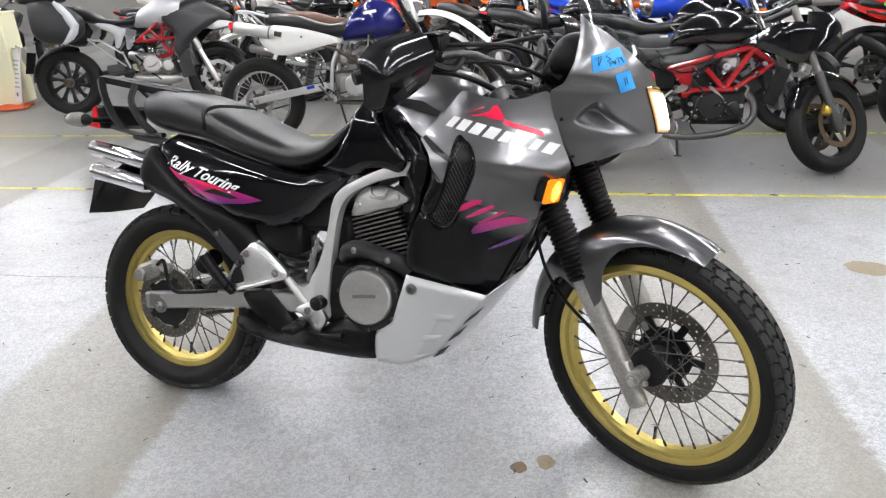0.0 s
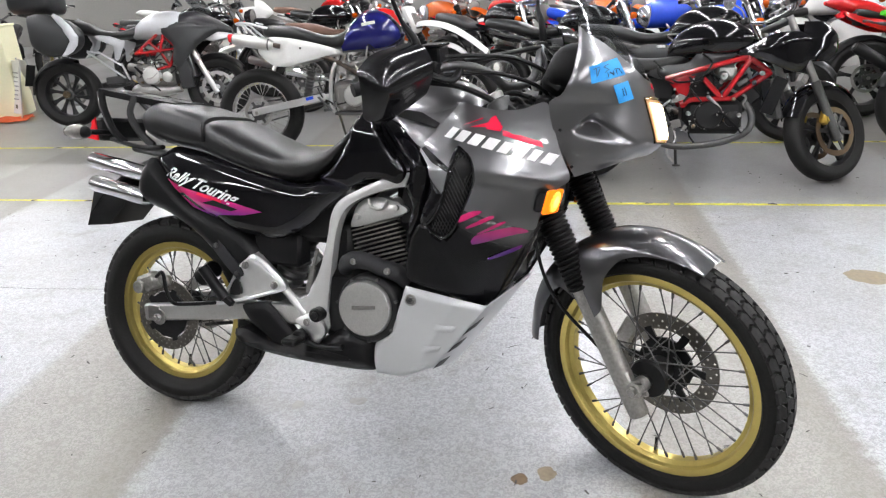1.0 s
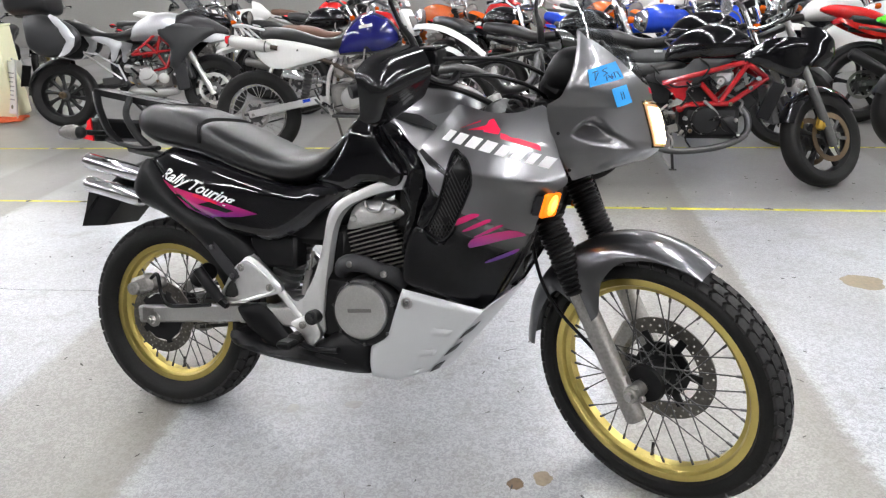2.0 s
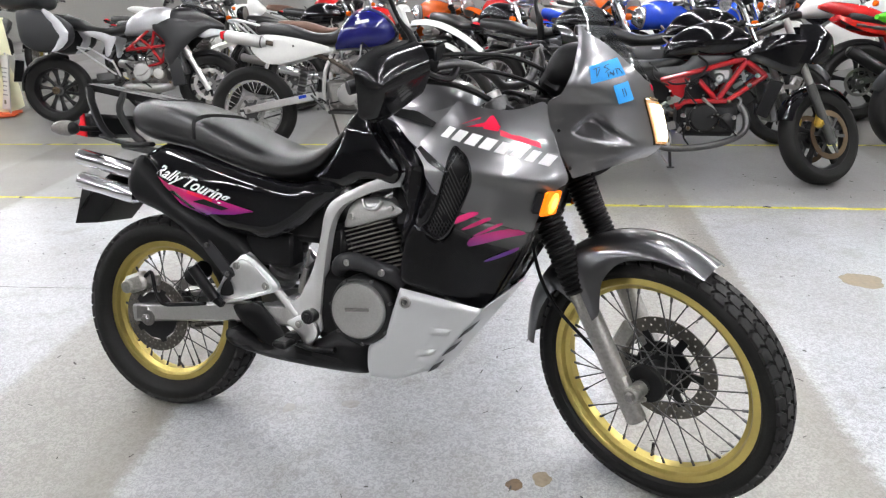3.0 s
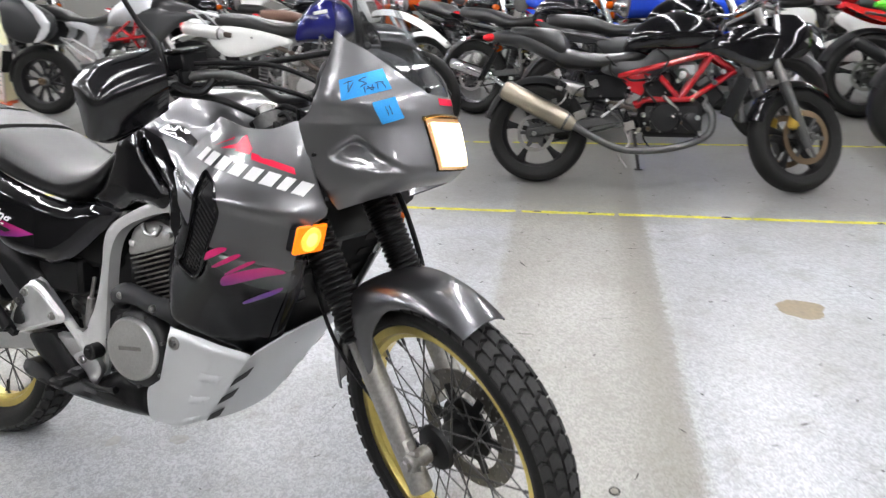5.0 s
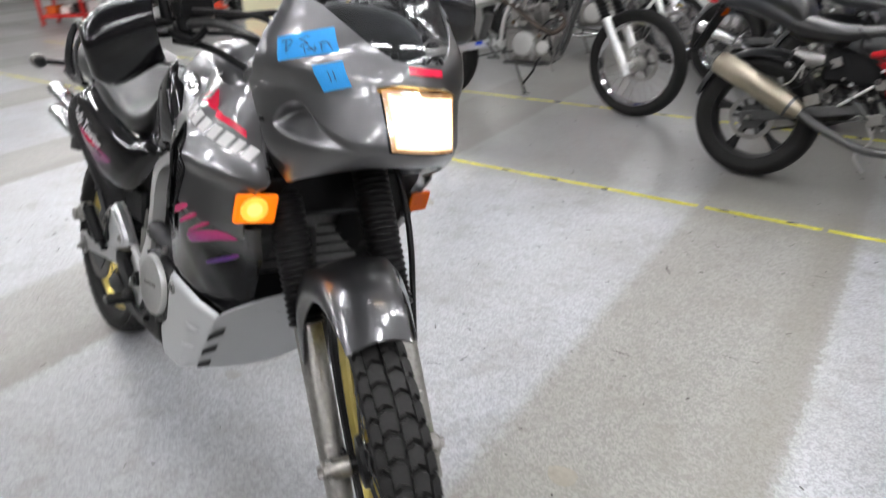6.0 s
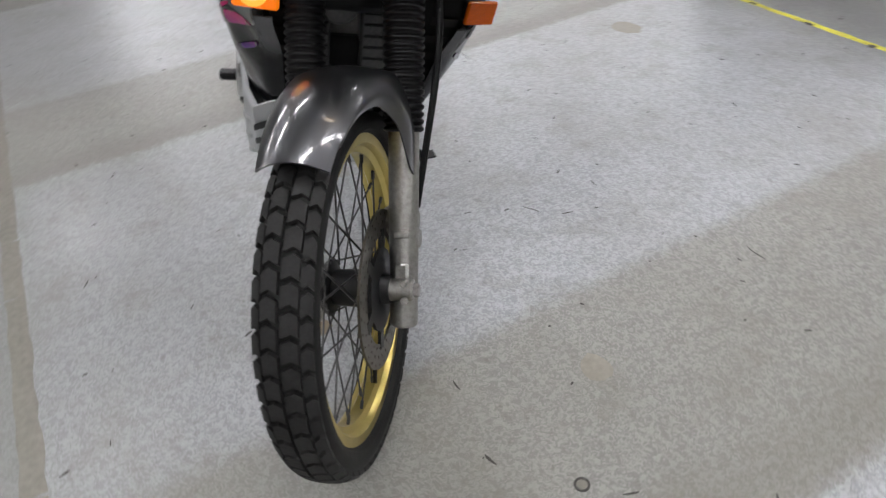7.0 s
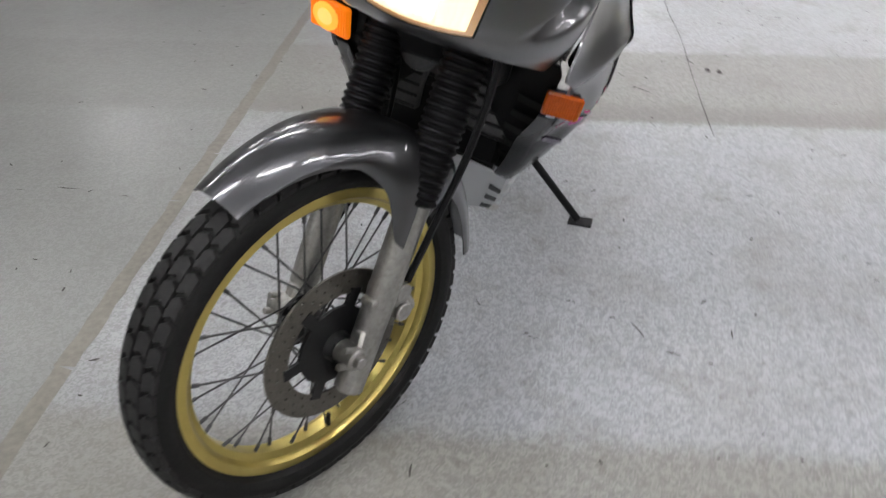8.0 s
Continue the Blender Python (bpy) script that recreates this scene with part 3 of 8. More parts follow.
tape_damage("tape_damage", LINE_B, 7)

# ---- the big trail bike in front ----
BIKE = pose(-0.822, 2.079, -0.005) @ pose(0, 0, 0, 0, 0, -10.8) @ pose(0, 0, 0, -14.0, 0, 0)
STEER, RAKE = 28.0, 28.0
WB, FRONT_R, REAR_R = 1.545, 0.344, 0.320
AX = v3(-math.sin(radians(RAKE)), 0, math.cos(radians(RAKE)))
FWD = v3(math.cos(radians(RAKE)), 0, math.sin(radians(RAKE)))
PIVOT = v3(WB, 0, FRONT_R) - 0.066 * FWD
TURNED = Matrix.Translation(PIVOT) @ Matrix.Rotation(radians(-STEER), 4, Vector(AX)) @ Matrix.Translation(-Vector(PIVOT))

bike = thing("motorcycle", "charcoal and black adventure motorcycle with gold rims on its side stand", "motorcycle", BIKE)


def steered(chunk):
    return moved(chunk, TURNED)


def tyre_chunk(R, hw, depth, rim_hw, bead, rows, across, lug=0.0075, sq=2.4, skew=0.35):
    """A tyre about the y axis at the origin, with tread blocks."""
    rise = R - lug - depth * 0.62 - bead
    prof = [(-rim_hw + 0.004, bead - 0.004), (-rim_hw - 0.0015, bead + 0.0025), (-(rim_hw + hw) / 2 - 0.003, bead + rise * 0.35), (-hw * 0.97, bead + rise * 0.8)]
    for t in np.linspace(-0.5 * np.pi, 0.5 * np.pi, 15):
        e = 2 / sq
        y = hw * math.copysign(abs(math.sin(t)) ** e, math.sin(t))
        prof.append((y, R - lug - depth * 0.62 + depth * 0.62 * abs(math.cos(t)) ** e))
    prof += [(-y, r) for y, r in reversed(prof[:4])]
    body = lathe(prof, (0, 0, 0), (0, 1, 0), 72, caps=False)
    columns = []

    def on(a, s, h):
        t = s * 0.36 * np.pi
        e = 2 / sq
        y = (hw + h * 0.5 * abs(math.sin(t))) * math.copysign(abs(math.sin(t)) ** e, math.sin(t))
        r = R - lug - depth * 0.62 + depth * 0.62 * abs(math.cos(t)) ** e + h
        return (r * math.cos(a), y, r * math.sin(a))

    da = 2 * math.pi / rows
    for j in range(across):
        s0, s1 = -1 + 2 * j / across, -1 + 2 * (j + 1) / across
        a0 = ((0.5 if j % 2 else 0.0) + skew * abs(s0 + s1) * 0.5) * da
        a1 = a0 + da * 0.86
        w = (s1 - s0) * 0.06
        zig = da * 0.16
        base, top = [], []
        for k, (s, a) in enumerate(((s0 + w, a0), ((s0 + s1) / 2, a0 + zig), (s1 - w, a0), (s1 - w, a1), ((s0 + s1) / 2, a1 + zig), (s0 + w, a1))):
            base.append(on(a, s, -0.002))
            top.append(on(a + (0.06 * da if k < 3 else -0.06 * da), s * 0.985, lug))
        fs = [(6, 7, 10, 11), (7, 8, 9, 10)] + [(k, (k + 1) % 6, 6 + (k + 1) % 6, 6 + k) for k in range(6)]
        columns.append((base + top, fs))
    return body, columns


def rim_chunk(r, hw):
    prof = [(-hw, r + 0.012), (-hw, r - 0.006), (-hw * 0.82, r - 0.010), (-hw * 0.62, r - 0.012), (-hw * 0.4, r - 0.023), (hw * 0.4, r - 0.023),
            (hw * 0.62, r - 0.012), (hw * 0.82, r - 0.010), (hw, r - 0.006), (hw, r + 0.012), (hw * 0.8, r + 0.010), (hw * 0.6, r - 0.004), (-hw * 0.6, r - 0.004), (-hw * 0.8, r + 0.010)]
    return lathe(prof, (0, 0, 0), (0, 1, 0), 72, caps=False, closed=True)


def drilled_ring(r0, r1, y, th, cells, rowsn, hole):
    """A brake disc with drilled holes."""
    V, F = [], []
    for k in range(rowsn):
        ra, rb = r0 + (r1 - r0) * k / rowsn, r0 + (r1 - r0) * (k + 1) / rowsn
        for i in range(cells):
            off = 0.5 * (k % 2)
            t0, t1 = 2 * math.pi * (i + off) / cells, 2 * math.pi * (i + 1 + off) / cells
            tm, rm = (t0 + t1) / 2, (ra + rb) / 2
            outer = [(ra, t0), (ra, tm), (ra, t1), (rm, t1), (rb, t1), (rb, tm), (rb, t0), (rm, t0)]
            o = len(V)
            for s in (-1, 1):
                for r, t in outer:
                    V.append((r * math.cos(t), y + s * th / 2, r * math.sin(t)))
                for q in range(8):
                    w = -0.75 * math.pi + q * math.pi / 4
                    rr, tt = rm + hole * math.sin(w), tm + hole * math.cos(w) / rm
                    V.append((rr * math.cos(tt), y + s * th / 2, rr * math.sin(tt)))
            for q in range(8):
                p = (q + 1) % 8
                F.append((o + q, o + p, o + 8 + p, o + 8 + q))
                F.append((o + 16 + q, o + 24 + q, o + 24 + p, o + 16 + p))
                F.append((o + 8 + q, o + 8 + p, o + 24 + p, o + 24 + q))
                if (k == 0 and q in (0, 1)) or (k == rowsn - 1 and q in (4, 5)):
                    F.append((o + q, o + 16 + q, o + 16 + p, o + p))
    return V, F


def spoke_set(r_hub, r_rim, flange, n):
    out = []
    for i in range(n):
        side = 1 if i % 2 else -1
        lead = 1 if (i // 2) % 2 else -1
        a = 2 * math.pi * i / n
        b = a + lead * radians(62)
        p0 = (r_hub * math.cos(b), side * flange, r_hub * math.sin(b))
        p1 = (r_rim * math.cos(a), side * 0.006, r_rim * math.sin(a))
        d = np.array(p0) - np.array(p1)
        q = np.array(p1) + d * (0.018 / np.linalg.norm(d))
        out.append(merge(rod(p0, p1, 0.0019, n=6), rod(p1, q, 0.0036, n=6)))
    return out


def carrier(r_in, r_out, y, th, arms, wide):
    """The disc's centre: one flat star with a round middle."""
    ring = []
    for i in range(arms):
        a = 2 * math.pi * i / arms
        d = wide / 2 / r_out
        for r, t in ((r_out, a - d), (r_out, a + d), (r_in, a + wide / 2 / r_in), (r_in, a + math.pi / arms), (r_in, a + 2 * math.pi / arms - wide / 2 / r_in)):
            ring.append((r * math.cos(t), r * math.sin(t)))
    n = len(ring)
    V = [(x, y - th, z) for x, z in ring] + [(x, y + th, z) for x, z in ring] + [(0, y - th, 0), (0, y + th, 0)]
    F = []
    for i in range(n):
        j = (i + 1) % n
        F += [(i, j, n + j, n + i), (i, 2 * n, j), (n + i, n + j, 2 * n + 1)]
    return V, F


def wire_wheel(name, parent, M, R, hw, depth, rim_r, rim_hw, rows, across, disc_y, disc_r, arms, label):
    hub = lathe([(-0.075, 0.010), (-0.075, 0.016), (-0.05, 0.018), (-0.045, 0.050), (-0.036, 0.054), (-0.03, 0.034), (0.03, 0.036), (0.036, 0.058), (0.045, 0.056), (0.05, 0.03), (0.075, 0.026), (0.075, 0.012)],
                (0, 0, 0), (0, 1, 0), 28)
    w = part(name, moved(hub, M), ENGINE_BLACK, parent, label)
    body, columns = tyre_chunk(R, hw, depth, rim_hw, rim_r + 0.0105, rows, across)
    part("tyre", moved(body, M), RUBBER, w, "black block-tread rubber tyre")
    for c in columns:
        first = part("tread_block", c, TREAD, w)
        first.matrix_basis = M
        for i in range(1, rows):
            blk = new("tread_block", first.data)
            blk.parent = w
            blk.matrix_basis = M @ Matrix.Rotation(2 * math.pi * i / rows, 4, "Y")
    part("rim", moved(rim_chunk(rim_r, rim_hw), M), GOLD, w, "gold anodised alloy rim")
    for c in spoke_set(0.05, rim_r - 0.022, 0.034, 36):
        part("spoke", moved(c, M), DARK_STEEL, w)
    d = part("brake_disc", moved(drilled_ring(disc_r * 0.69, disc_r, disc_y, 0.0045, 30, 3, 0.0030), M), DISC_STEEL, w, "drilled steel brake disc")
    part("disc_carrier", moved(carrier(0.078, disc_r * 0.76, disc_y, 0.003, arms, 0.022), M), ENGINE_BLACK, w)
    valve = rod((0, 0.012, -(rim_r - 0.022)), (0, 0.016, -(rim_r - 0.058)), 0.0045, n=8)
    part("valve_stem", moved(valve, M), RUBBER, w)
    return w


FM = TURNED @ pose(WB, 0, FRONT_R)
RM = pose(0, 0, REAR_R)
wire_wheel("front_wheel", bike, FM, FRONT_R, 0.047, 0.052, 0.272, 0.031, 54, 4, 0.056, 0.147, 6, "gold-rimmed spoked front wheel")
wire_wheel("rear_wheel", bike, RM, REAR_R, 0.064, 0.072, 0.224, 0.034, 44, 4, -0.085, 0.118, 5, "gold-rimmed spoked rear wheel")

# fork: points along each leg from the axle upwards
def leg(side, along, out=0.0, front=0.0):
    p = v3(WB, 0, FRONT_R) - 0.032 * FWD + AX * along + FWD * front
    p[1] = side * (0.092 + out)
    return p


for s in (-1, 1):
    low = rod(leg(s, -0.075), leg(s, 0.30), 0.0262, 0.0285, 20)
    clamp = rod(leg(s, 0.0, -0.030, 0.032), leg(s, 0.0, 0.026, 0.032), 0.021, n=18)
    nut = rod(leg(s, 0.0, 0.024, 0.032), leg(s, 0.0, 0.036, 0.032), 0.013, n=6)
    ear = [rod(leg(s, dz, 0.012, 0.030), leg(s, dz, 0.012, 0.062), 0.0065, n=10) for dz in (-0.016, 0.016)]
    rib = beam(leg(s, -0.05, 0, 0.012), leg(s, 0.05, 0, 0.02), 0.02, 0.03, 0.006, up=(0, 1, 0))
    lower = part("fork_lower", steered(merge(low, clamp, rib, *ear)), ALLOY_OLD, bike, "weathered bare alloy fork slider")
    part("axle_nut", steered(nut), STEEL, lower)
    prof = []
    n = 24
    l0, l1 = 0.285, 0.60
    for i in range(n):
        a = (l1 - l0) * i / n
        st = (l1 - l0) / n
        k = 0.002 * i / n
        prof += [(a, 0.0325 + k), (a + st * 0.30, 0.0370 + k), (a + st * 0.60, 0.0370 + k), (a + st * 0.88, 0.0325 + k)]
    boot = lathe(prof, leg(s, l0), AX, 20)
    part("fork_gaiter", steered(boot), PLASTIC, bike, "ribbed black rubber fork gaiter")
    part("fork_stanchion", steered(rod(leg(s, 0.55), leg(s, 0.84), 0.0205, n=16)), STEEL, bike)

# yokes, calliper, hoses
for al in (0.62, 0.80):
    a, b = leg(-1, al), leg(1, al)
    part("fork_yoke", steered(merge(beam(a, b, 0.07, 0.034, 0.008), rod(a - AX * .02, a + AX * .02, 0.034, n=16), rod(b - AX * .02, b + AX * .02, 0.034, n=16))), DARK_STEEL, bike)
cal = merge(block((WB - 0.118, 0.075, FRONT_R + 0.055), (0.05, 0.058, 0.105), 0.010, turn(0, 26, 0)),
            rod((WB - 0.118, 0.10, FRONT_R + 0.075), (WB - 0.118, 0.112, FRONT_R + 0.075), 0.019, n=16),
            rod((WB - 0.118, 0.10, FRONT_R + 0.033), (WB - 0.118, 0.112, FRONT_R + 0.033), 0.019, n=16),
            beam((WB - 0.09, 0.088, FRONT_R + 0.07), (WB - 0.045, 0.094, FRONT_R + 0.09), 0.03, 0.014))
part("front_caliper", steered(cal), ALLOY_OLD, bike, "grey alloy brake caliper")
part("brake_hose", steered(tube([(WB - 0.125, 0.11, FRONT_R + 0.10), (WB - 0.17, 0.128, FRONT_R + 0.20), (WB - 0.235, 0.152, FRONT_R + 0.35), (WB - 0.285, 0.150, FRONT_R + 0.48), (WB - 0.31, 0.10, FRONT_R + 0.62)], 0.0068, 8)), PLASTIC, bike)
part("speedo_cable", steered(tube([(WB - 0.03, -0.075, FRONT_R + 0.01), (WB - 0.13, -0.10, FRONT_R + 0.10), (WB - 0.245, -0.105, FRONT_R + 0.20), (WB - 0.30, -0.10, FRONT_R + 0.33), (WB - 0.325, -0.085, FRONT_R + 0.52), (WB - 0.33, -0.06, FRONT_R + 0.72)], 0.0048, 8)), PLASTIC, bike)
part("speedo_drive", steered(merge(lathe([(0, 0.018), (0.010, 0.019), (0.018, 0.017), (0.020, 0.010)], (WB, -0.058, FRONT_R), (0, -1, 0), 20), rod((WB - .02, -.07, FRONT_R + .01), (WB - .06, -.09, FRONT_R + .035), 0.008, n=10))), ENGINE_BLACK, bike)


# front mudguard: an arch over the wheel, with side skirts by the fork legs
def mudguard(s, t):
    deg = 66.5 + 111.5 * s
    a = radians(deg)
    x = 2 * t - 1
    hwid = lerp_table(deg, (64, 80, 100, 118, 130, 145, 178), (0.054, 0.062, 0.080, 0.112, 0.108, 0.075, 0.050))
    drop = lerp_table(deg, (64, 80, 98, 108, 116, 124, 134, 150, 178), (0.007, 0.016, 0.038, 0.082, 0.165, 0.175, 0.060, 0.045, 0.030))
    flat = 0.50
    ax = abs(x)
    if ax < flat:
        y = x / flat * hwid * 0.72
        dz = -0.012 * (ax / flat) ** 2
    else:
        k = (ax - flat) / (1 - flat)
        y = math.copysign(hwid * (0.72 + 0.28 * math.sin(min(1, k * 1.5) * math.pi / 2)), x)
        dz = -0.012 - 0.012 * min(1, k * 2) - (drop - 0.012) * k ** 1.3
    r = FRONT_R + 0.030 + 0.022 * math.sin(math.pi * min(1, s * 1.1)) + 0.034 * max(0, s - 0.6) + dz
    return v3(WB + r * math.cos(a), y, FRONT_R + r * math.sin(a))


part("front_mudguard", steered(sheet(mudguard, 72, 36, 0.0035)), PAINT_GUARD, bike, "charcoal metallic front mudguard")

# ---- body: half width of the bodywork at a place in side view ----
MIDDLE = 0.022
BODY_W = (0.5, 0.58, 0.66, 0.74, 0.84, 0.9, 0.98, 1.03)
BODY_U = (0.88, 0.98, 1.06, 1.12, 1.2, 1.27, 1.31)
BODY_HALF = ((0.185, 0.192, 0.198, 0.2, 0.196, 0.185, 0.15, 0.125),
             (0.18, 0.203, 0.222, 0.235, 0.234, 0.215, 0.165, 0.145),
             (0.165, 0.205, 0.236, 0.255, 0.25, 0.23, 0.19, 0.165),
             (0.14, 0.185, 0.228, 0.25, 0.244, 0.226, 0.196, 0.172),
             (0.12, 0.145, 0.176, 0.212, 0.224, 0.206, 0.189, 0.172),
             (0.11, 0.13, 0.155, 0.188, 0.196, 0.186, 0.182, 0.175),
             (0.105, 0.125, 0.15, 0.175, 0.18, 0.178, 0.18, 0.175))


def half(u, w):
    """Half width of the fairing: widest beside the radiator, drawn in towards the lamp and the skid plate."""
    return lerp_table(u, BODY_U, [lerp_table(w, BODY_W, row) for row in BODY_HALF])


def half_tail(u, w):
    h = 0.178 - 0.030 * max(0, (w - 0.74) / 0.12) ** 2 - 0.05 * max(0, (0.66 - w) / 0.06) ** 2 * 0.3
    return h - 0.030 * max(0, (u - 0.42) / 0.28) ** 1.5


def both(name, make, material, label="", parent=None):
    obs = []
    for s in (-1, 1):
        obs.append(part(name, flip(make, s), material, parent or bike, label))
    return obs


TAIL = [(0.021, 0.835), (0.055, 0.858), (0.094, 0.872), (0.198, 0.855), (0.32, 0.824), (0.422, 0.800), (0.538, 0.782), (0.60, 0.796), (0.688, 0.779), (0.617, 0.718), (0.552, 0.663), (0.476, 0.622), (0.40, 0.622), (0.312, 0.635), (0.255, 0.665), (0.171, 0.70), (0.1, 0.756), (0.038, 0.813)]
tail_r, tail_l = both("side_panel", panel(TAIL, half_tail, roll=0.022, roll_w=0.035, step=0.009, round_n=5), PAINT_BLACK, "gloss black tail panel")
DECAL = [(0.075, 0.776), (0.128, 0.760), (0.316, 0.722), (0.428, 0.698), (0.367, 0.685), (0.26, 0.669), (0.17, 0.696), (0.1, 0.752)]


def decal(name, outline, fn, material, parent, sides=(-1,), lift=0.0012, step=0.02, label=""):
    for s in sides:
        part(name, flip(panel(outline, fn, thick=0.0006, step=step, roll=0, round_n=1, proud=lift), s), material, parent, label)


def rolled_tail(u, w):
    d = edge_dist(np.array((u, w)), curve_pts(TAIL, 4, True))
    return half_tail(u, w) - 0.022 * max(0, 1 - d / 0.035) ** 2


decal("decal", DECAL, rolled_tail, TAIL_FADE, tail_r, lift=0.0014, step=0.008, label="magenta and violet flash decal")
decal("decal", [(0.22, 0.712), (0.32, 0.694), (0.345, 0.700), (0.26, 0.722)], rolled_tail, BLACK_MARK, tail_r, lift=0.0034, step=0.008)
decal("decal", [(0.12, 0.735), (0.20, 0.690), (0.225, 0.688), (0.15, 0.738)], rolled_tail, BLACK_MARK, tail_r, lift=0.0034, step=0.008)


def wrapped_words(text, size, at, ang, fn, lift, shear=0.3, spread=1.0, bold=0.0):
    V, F = lettering(text, size, shear, spread, bold)
    c, s = math.cos(ang), math.sin(ang)
    out = []
    for x, y, _ in V:
        u, w = at[0] + x * c - y * s, at[1] + x * s + y * c
        out.append((u, -(fn(u, w) + lift), w))
    return out, F


part("script", wrapped_words("Rally Touring", 0.050, (0.075, 0.786), radians(-15.5), rolled_tail, 0.0040, 0.75, 0.98, 0.0009), WHITE_MARK, tail_r, "white script lettering")
decal("decal", [(0.20, 0.735), (0.285, 0.714), (0.29, 0.722), (0.205, 0.743)], rolled_tail, RED_MARK, tail_r, lift=0.003)

# twin silencer ends and their shroud
def tip(w0):
    prof = [(0.0, 0.019), (0.0, 0.0245), (0.004, 0.0265), (0.20, 0.0265), (0.21, 0.024)]
    o = lathe(prof, (-0.225, -0.148, w0), (1, 0.04, -0.17), 28)
    i = lathe([(0.002, 0.0195), (0.05, 0.018)], (-0.225, -0.148, w0), (1, 0.04, -0.17), 24)
    return o, i


for w0 in (0.818, 0.744):
    o, i = tip(w0)
    t = part("silencer_tip", o, CHROME, bike, "chromed exhaust tip")
    part("tip_bore", i, RUSTY, t)
SHROUD = [(-0.035, 0.80), (0.0, 0.835), (0.04, 0.815), (0.10, 0.757), (0.175, 0.70), (0.27, 0.665), (0.34, 0.63), (0.40, 0.56), (0.40, 0.50), (0.34, 0.47), (0.29, 0.50), (0.235, 0.555), (0.17, 0.61), (0.07, 0.665), (-0.03, 0.70), (-0.05, 0.75)]
part("exhaust_shroud", panel(SHROUD, lambda u, w: 0.168 - 0.02 * max(0, (u - 0.2) / 0.2), thick=0.05, roll=0.03, roll_w=0.035), PLASTIC, bike, "matte black exhaust shroud")
part("shroud_bracket", panel([(0.245, 0.592), (0.262, 0.602), (0.345, 0.515), (0.338, 0.495), (0.322, 0.492), (0.24, 0.575)], lambda u, w: 0.165, thick=0.006, roll=0.003, roll_w=0.008, step=0.03), PLASTIC_GREY, bike)
for q in ((0.256, 0.585), (0.328, 0.506)):
    part("bolt", rod((q[0], -0.160, q[1]), (q[0], -0.1695, q[1]), 0.007, n=10), DARK_STEEL, bike)

# seat
SEAT_REAR = [(-0.060, 0.935, 0.960, 0.07, 2.6), (-0.050, 0.905, 0.990, 0.115, 2.9), (0.0, 0.880, 1.010, 0.138, 3.2), (0.08, 0.868, 1.002, 0.148, 3.4), (0.15, 0.858, 0.985, 0.150, 3.4), (0.20, 0.852, 0.968, 0.150, 3.4)]
SEAT_FRONT = [(0.185, 0.852, 0.945, 0.146, 3.2), (0.22, 0.842, 0.958, 0.152, 3.4), (0.32, 0.812, 0.920, 0.156, 3.4), (0.43, 0.786, 0.884, 0.156, 3.0), (0.52, 0.780, 0.874, 0.158, 3.0), (0.60, 0.812, 0.890, 0.152, 2.8), (0.655, 0.862, 0.930, 0.142, 2.6), (0.695, 0.918, 0.972, 0.122, 2.6), (0.708, 0.945, 0.974, 0.07, 2.4)]
seat = part("seat", merge(loft(SEAT_FRONT, 40), loft(SEAT_REAR, 40)), VINYL, bike, "long black vinyl dual seat")
strap = []
for a in np.linspace(-0.12, math.pi + 0.12, 21):
    c, n = math.cos(a), math.sin(a)
    strap.append((0.205 - 0.018 * max(0, n), 0.152 * math.copysign(abs(c) ** 0.62, c), 0.905 + 0.0565 * math.copysign(abs(n) ** 0.62, n)))
part("strap", tube(strap, 0.0065, 8, 5), PLASTIC, seat, "black grab strap")

# tank, and the black covers below it
TANK = [(0.655, 0.90, 0.955, 0.06, 2.4), (0.70, 0.86, 0.990, 0.105, 2.6), (0.76, 0.84, 1.035, 0.125, 2.8), (0.84, 0.83, 1.075, 0.138, 2.8), (0.93, 0.83, 1.088, 0.145, 2.8), (1.0, 0.84, 1.075, 0.143, 2.7), (1.05, 0.86, 1.03, 0.13, 2.5), (1.075, 0.89, 0.99, 0.10, 2.4)]
tank = part("fuel_tank", loft(TANK, 44), PAINT_GREY, bike, "charcoal metallic fuel tank")
part("filler_cap", lathe([(0, 0.036), (0.008, 0.038), (0.016, 0.034), (0.018, 0.01)], (0.84, 0, 1.072), (-0.12, 0, 1), 24), DARK_STEEL, tank)
KNEE = [(0.684, 0.940), (0.705, 0.972), (0.748, 1.012), (0.772, 0.985), (0.793, 0.932), (0.828, 0.889), (0.858, 0.853), (0.863, 0.828), (0.842, 0.803), (0.795, 0.811), (0.738, 0.807), (0.677, 0.783), (0.583, 0.802), (0.628, 0.841), (0.672, 0.905)]
def half_knee(u, w):
    bow = math.exp(-(((u - 0.73) / 0.10) ** 2 + ((w - 0.87) / 0.08) ** 2))
    return 0.158 + 0.10 * max(-0.1, min(0.1, u - 0.74)) - 0.22 * max(0, w - 0.94) - 0.010 * max(0, (0.74 - u) / 0.14) + 0.004 * bow
both("knee_panel", panel(KNEE, half_knee, roll=0.012, roll_w=0.016, step=0.009, round_n=5), PAINT_BLACK, "gloss black tank cover")
STRIP = [(0.776, 0.985), (0.805, 0.976), (0.846, 0.958), (0.874, 0.934), (0.909, 0.899), (0.935, 0.864), (0.946, 0.827), (0.933, 0.772), (0.924, 0.72), (0.907, 0.674), (0.887, 0.634), (0.87, 0.631), (0.88, 0.698), (0.897, 0.744), (0.876, 0.773), (0.857, 0.798), (0.874, 0.83), (0.868, 0.858), (0.835, 0.894), (0.799, 0.935)]
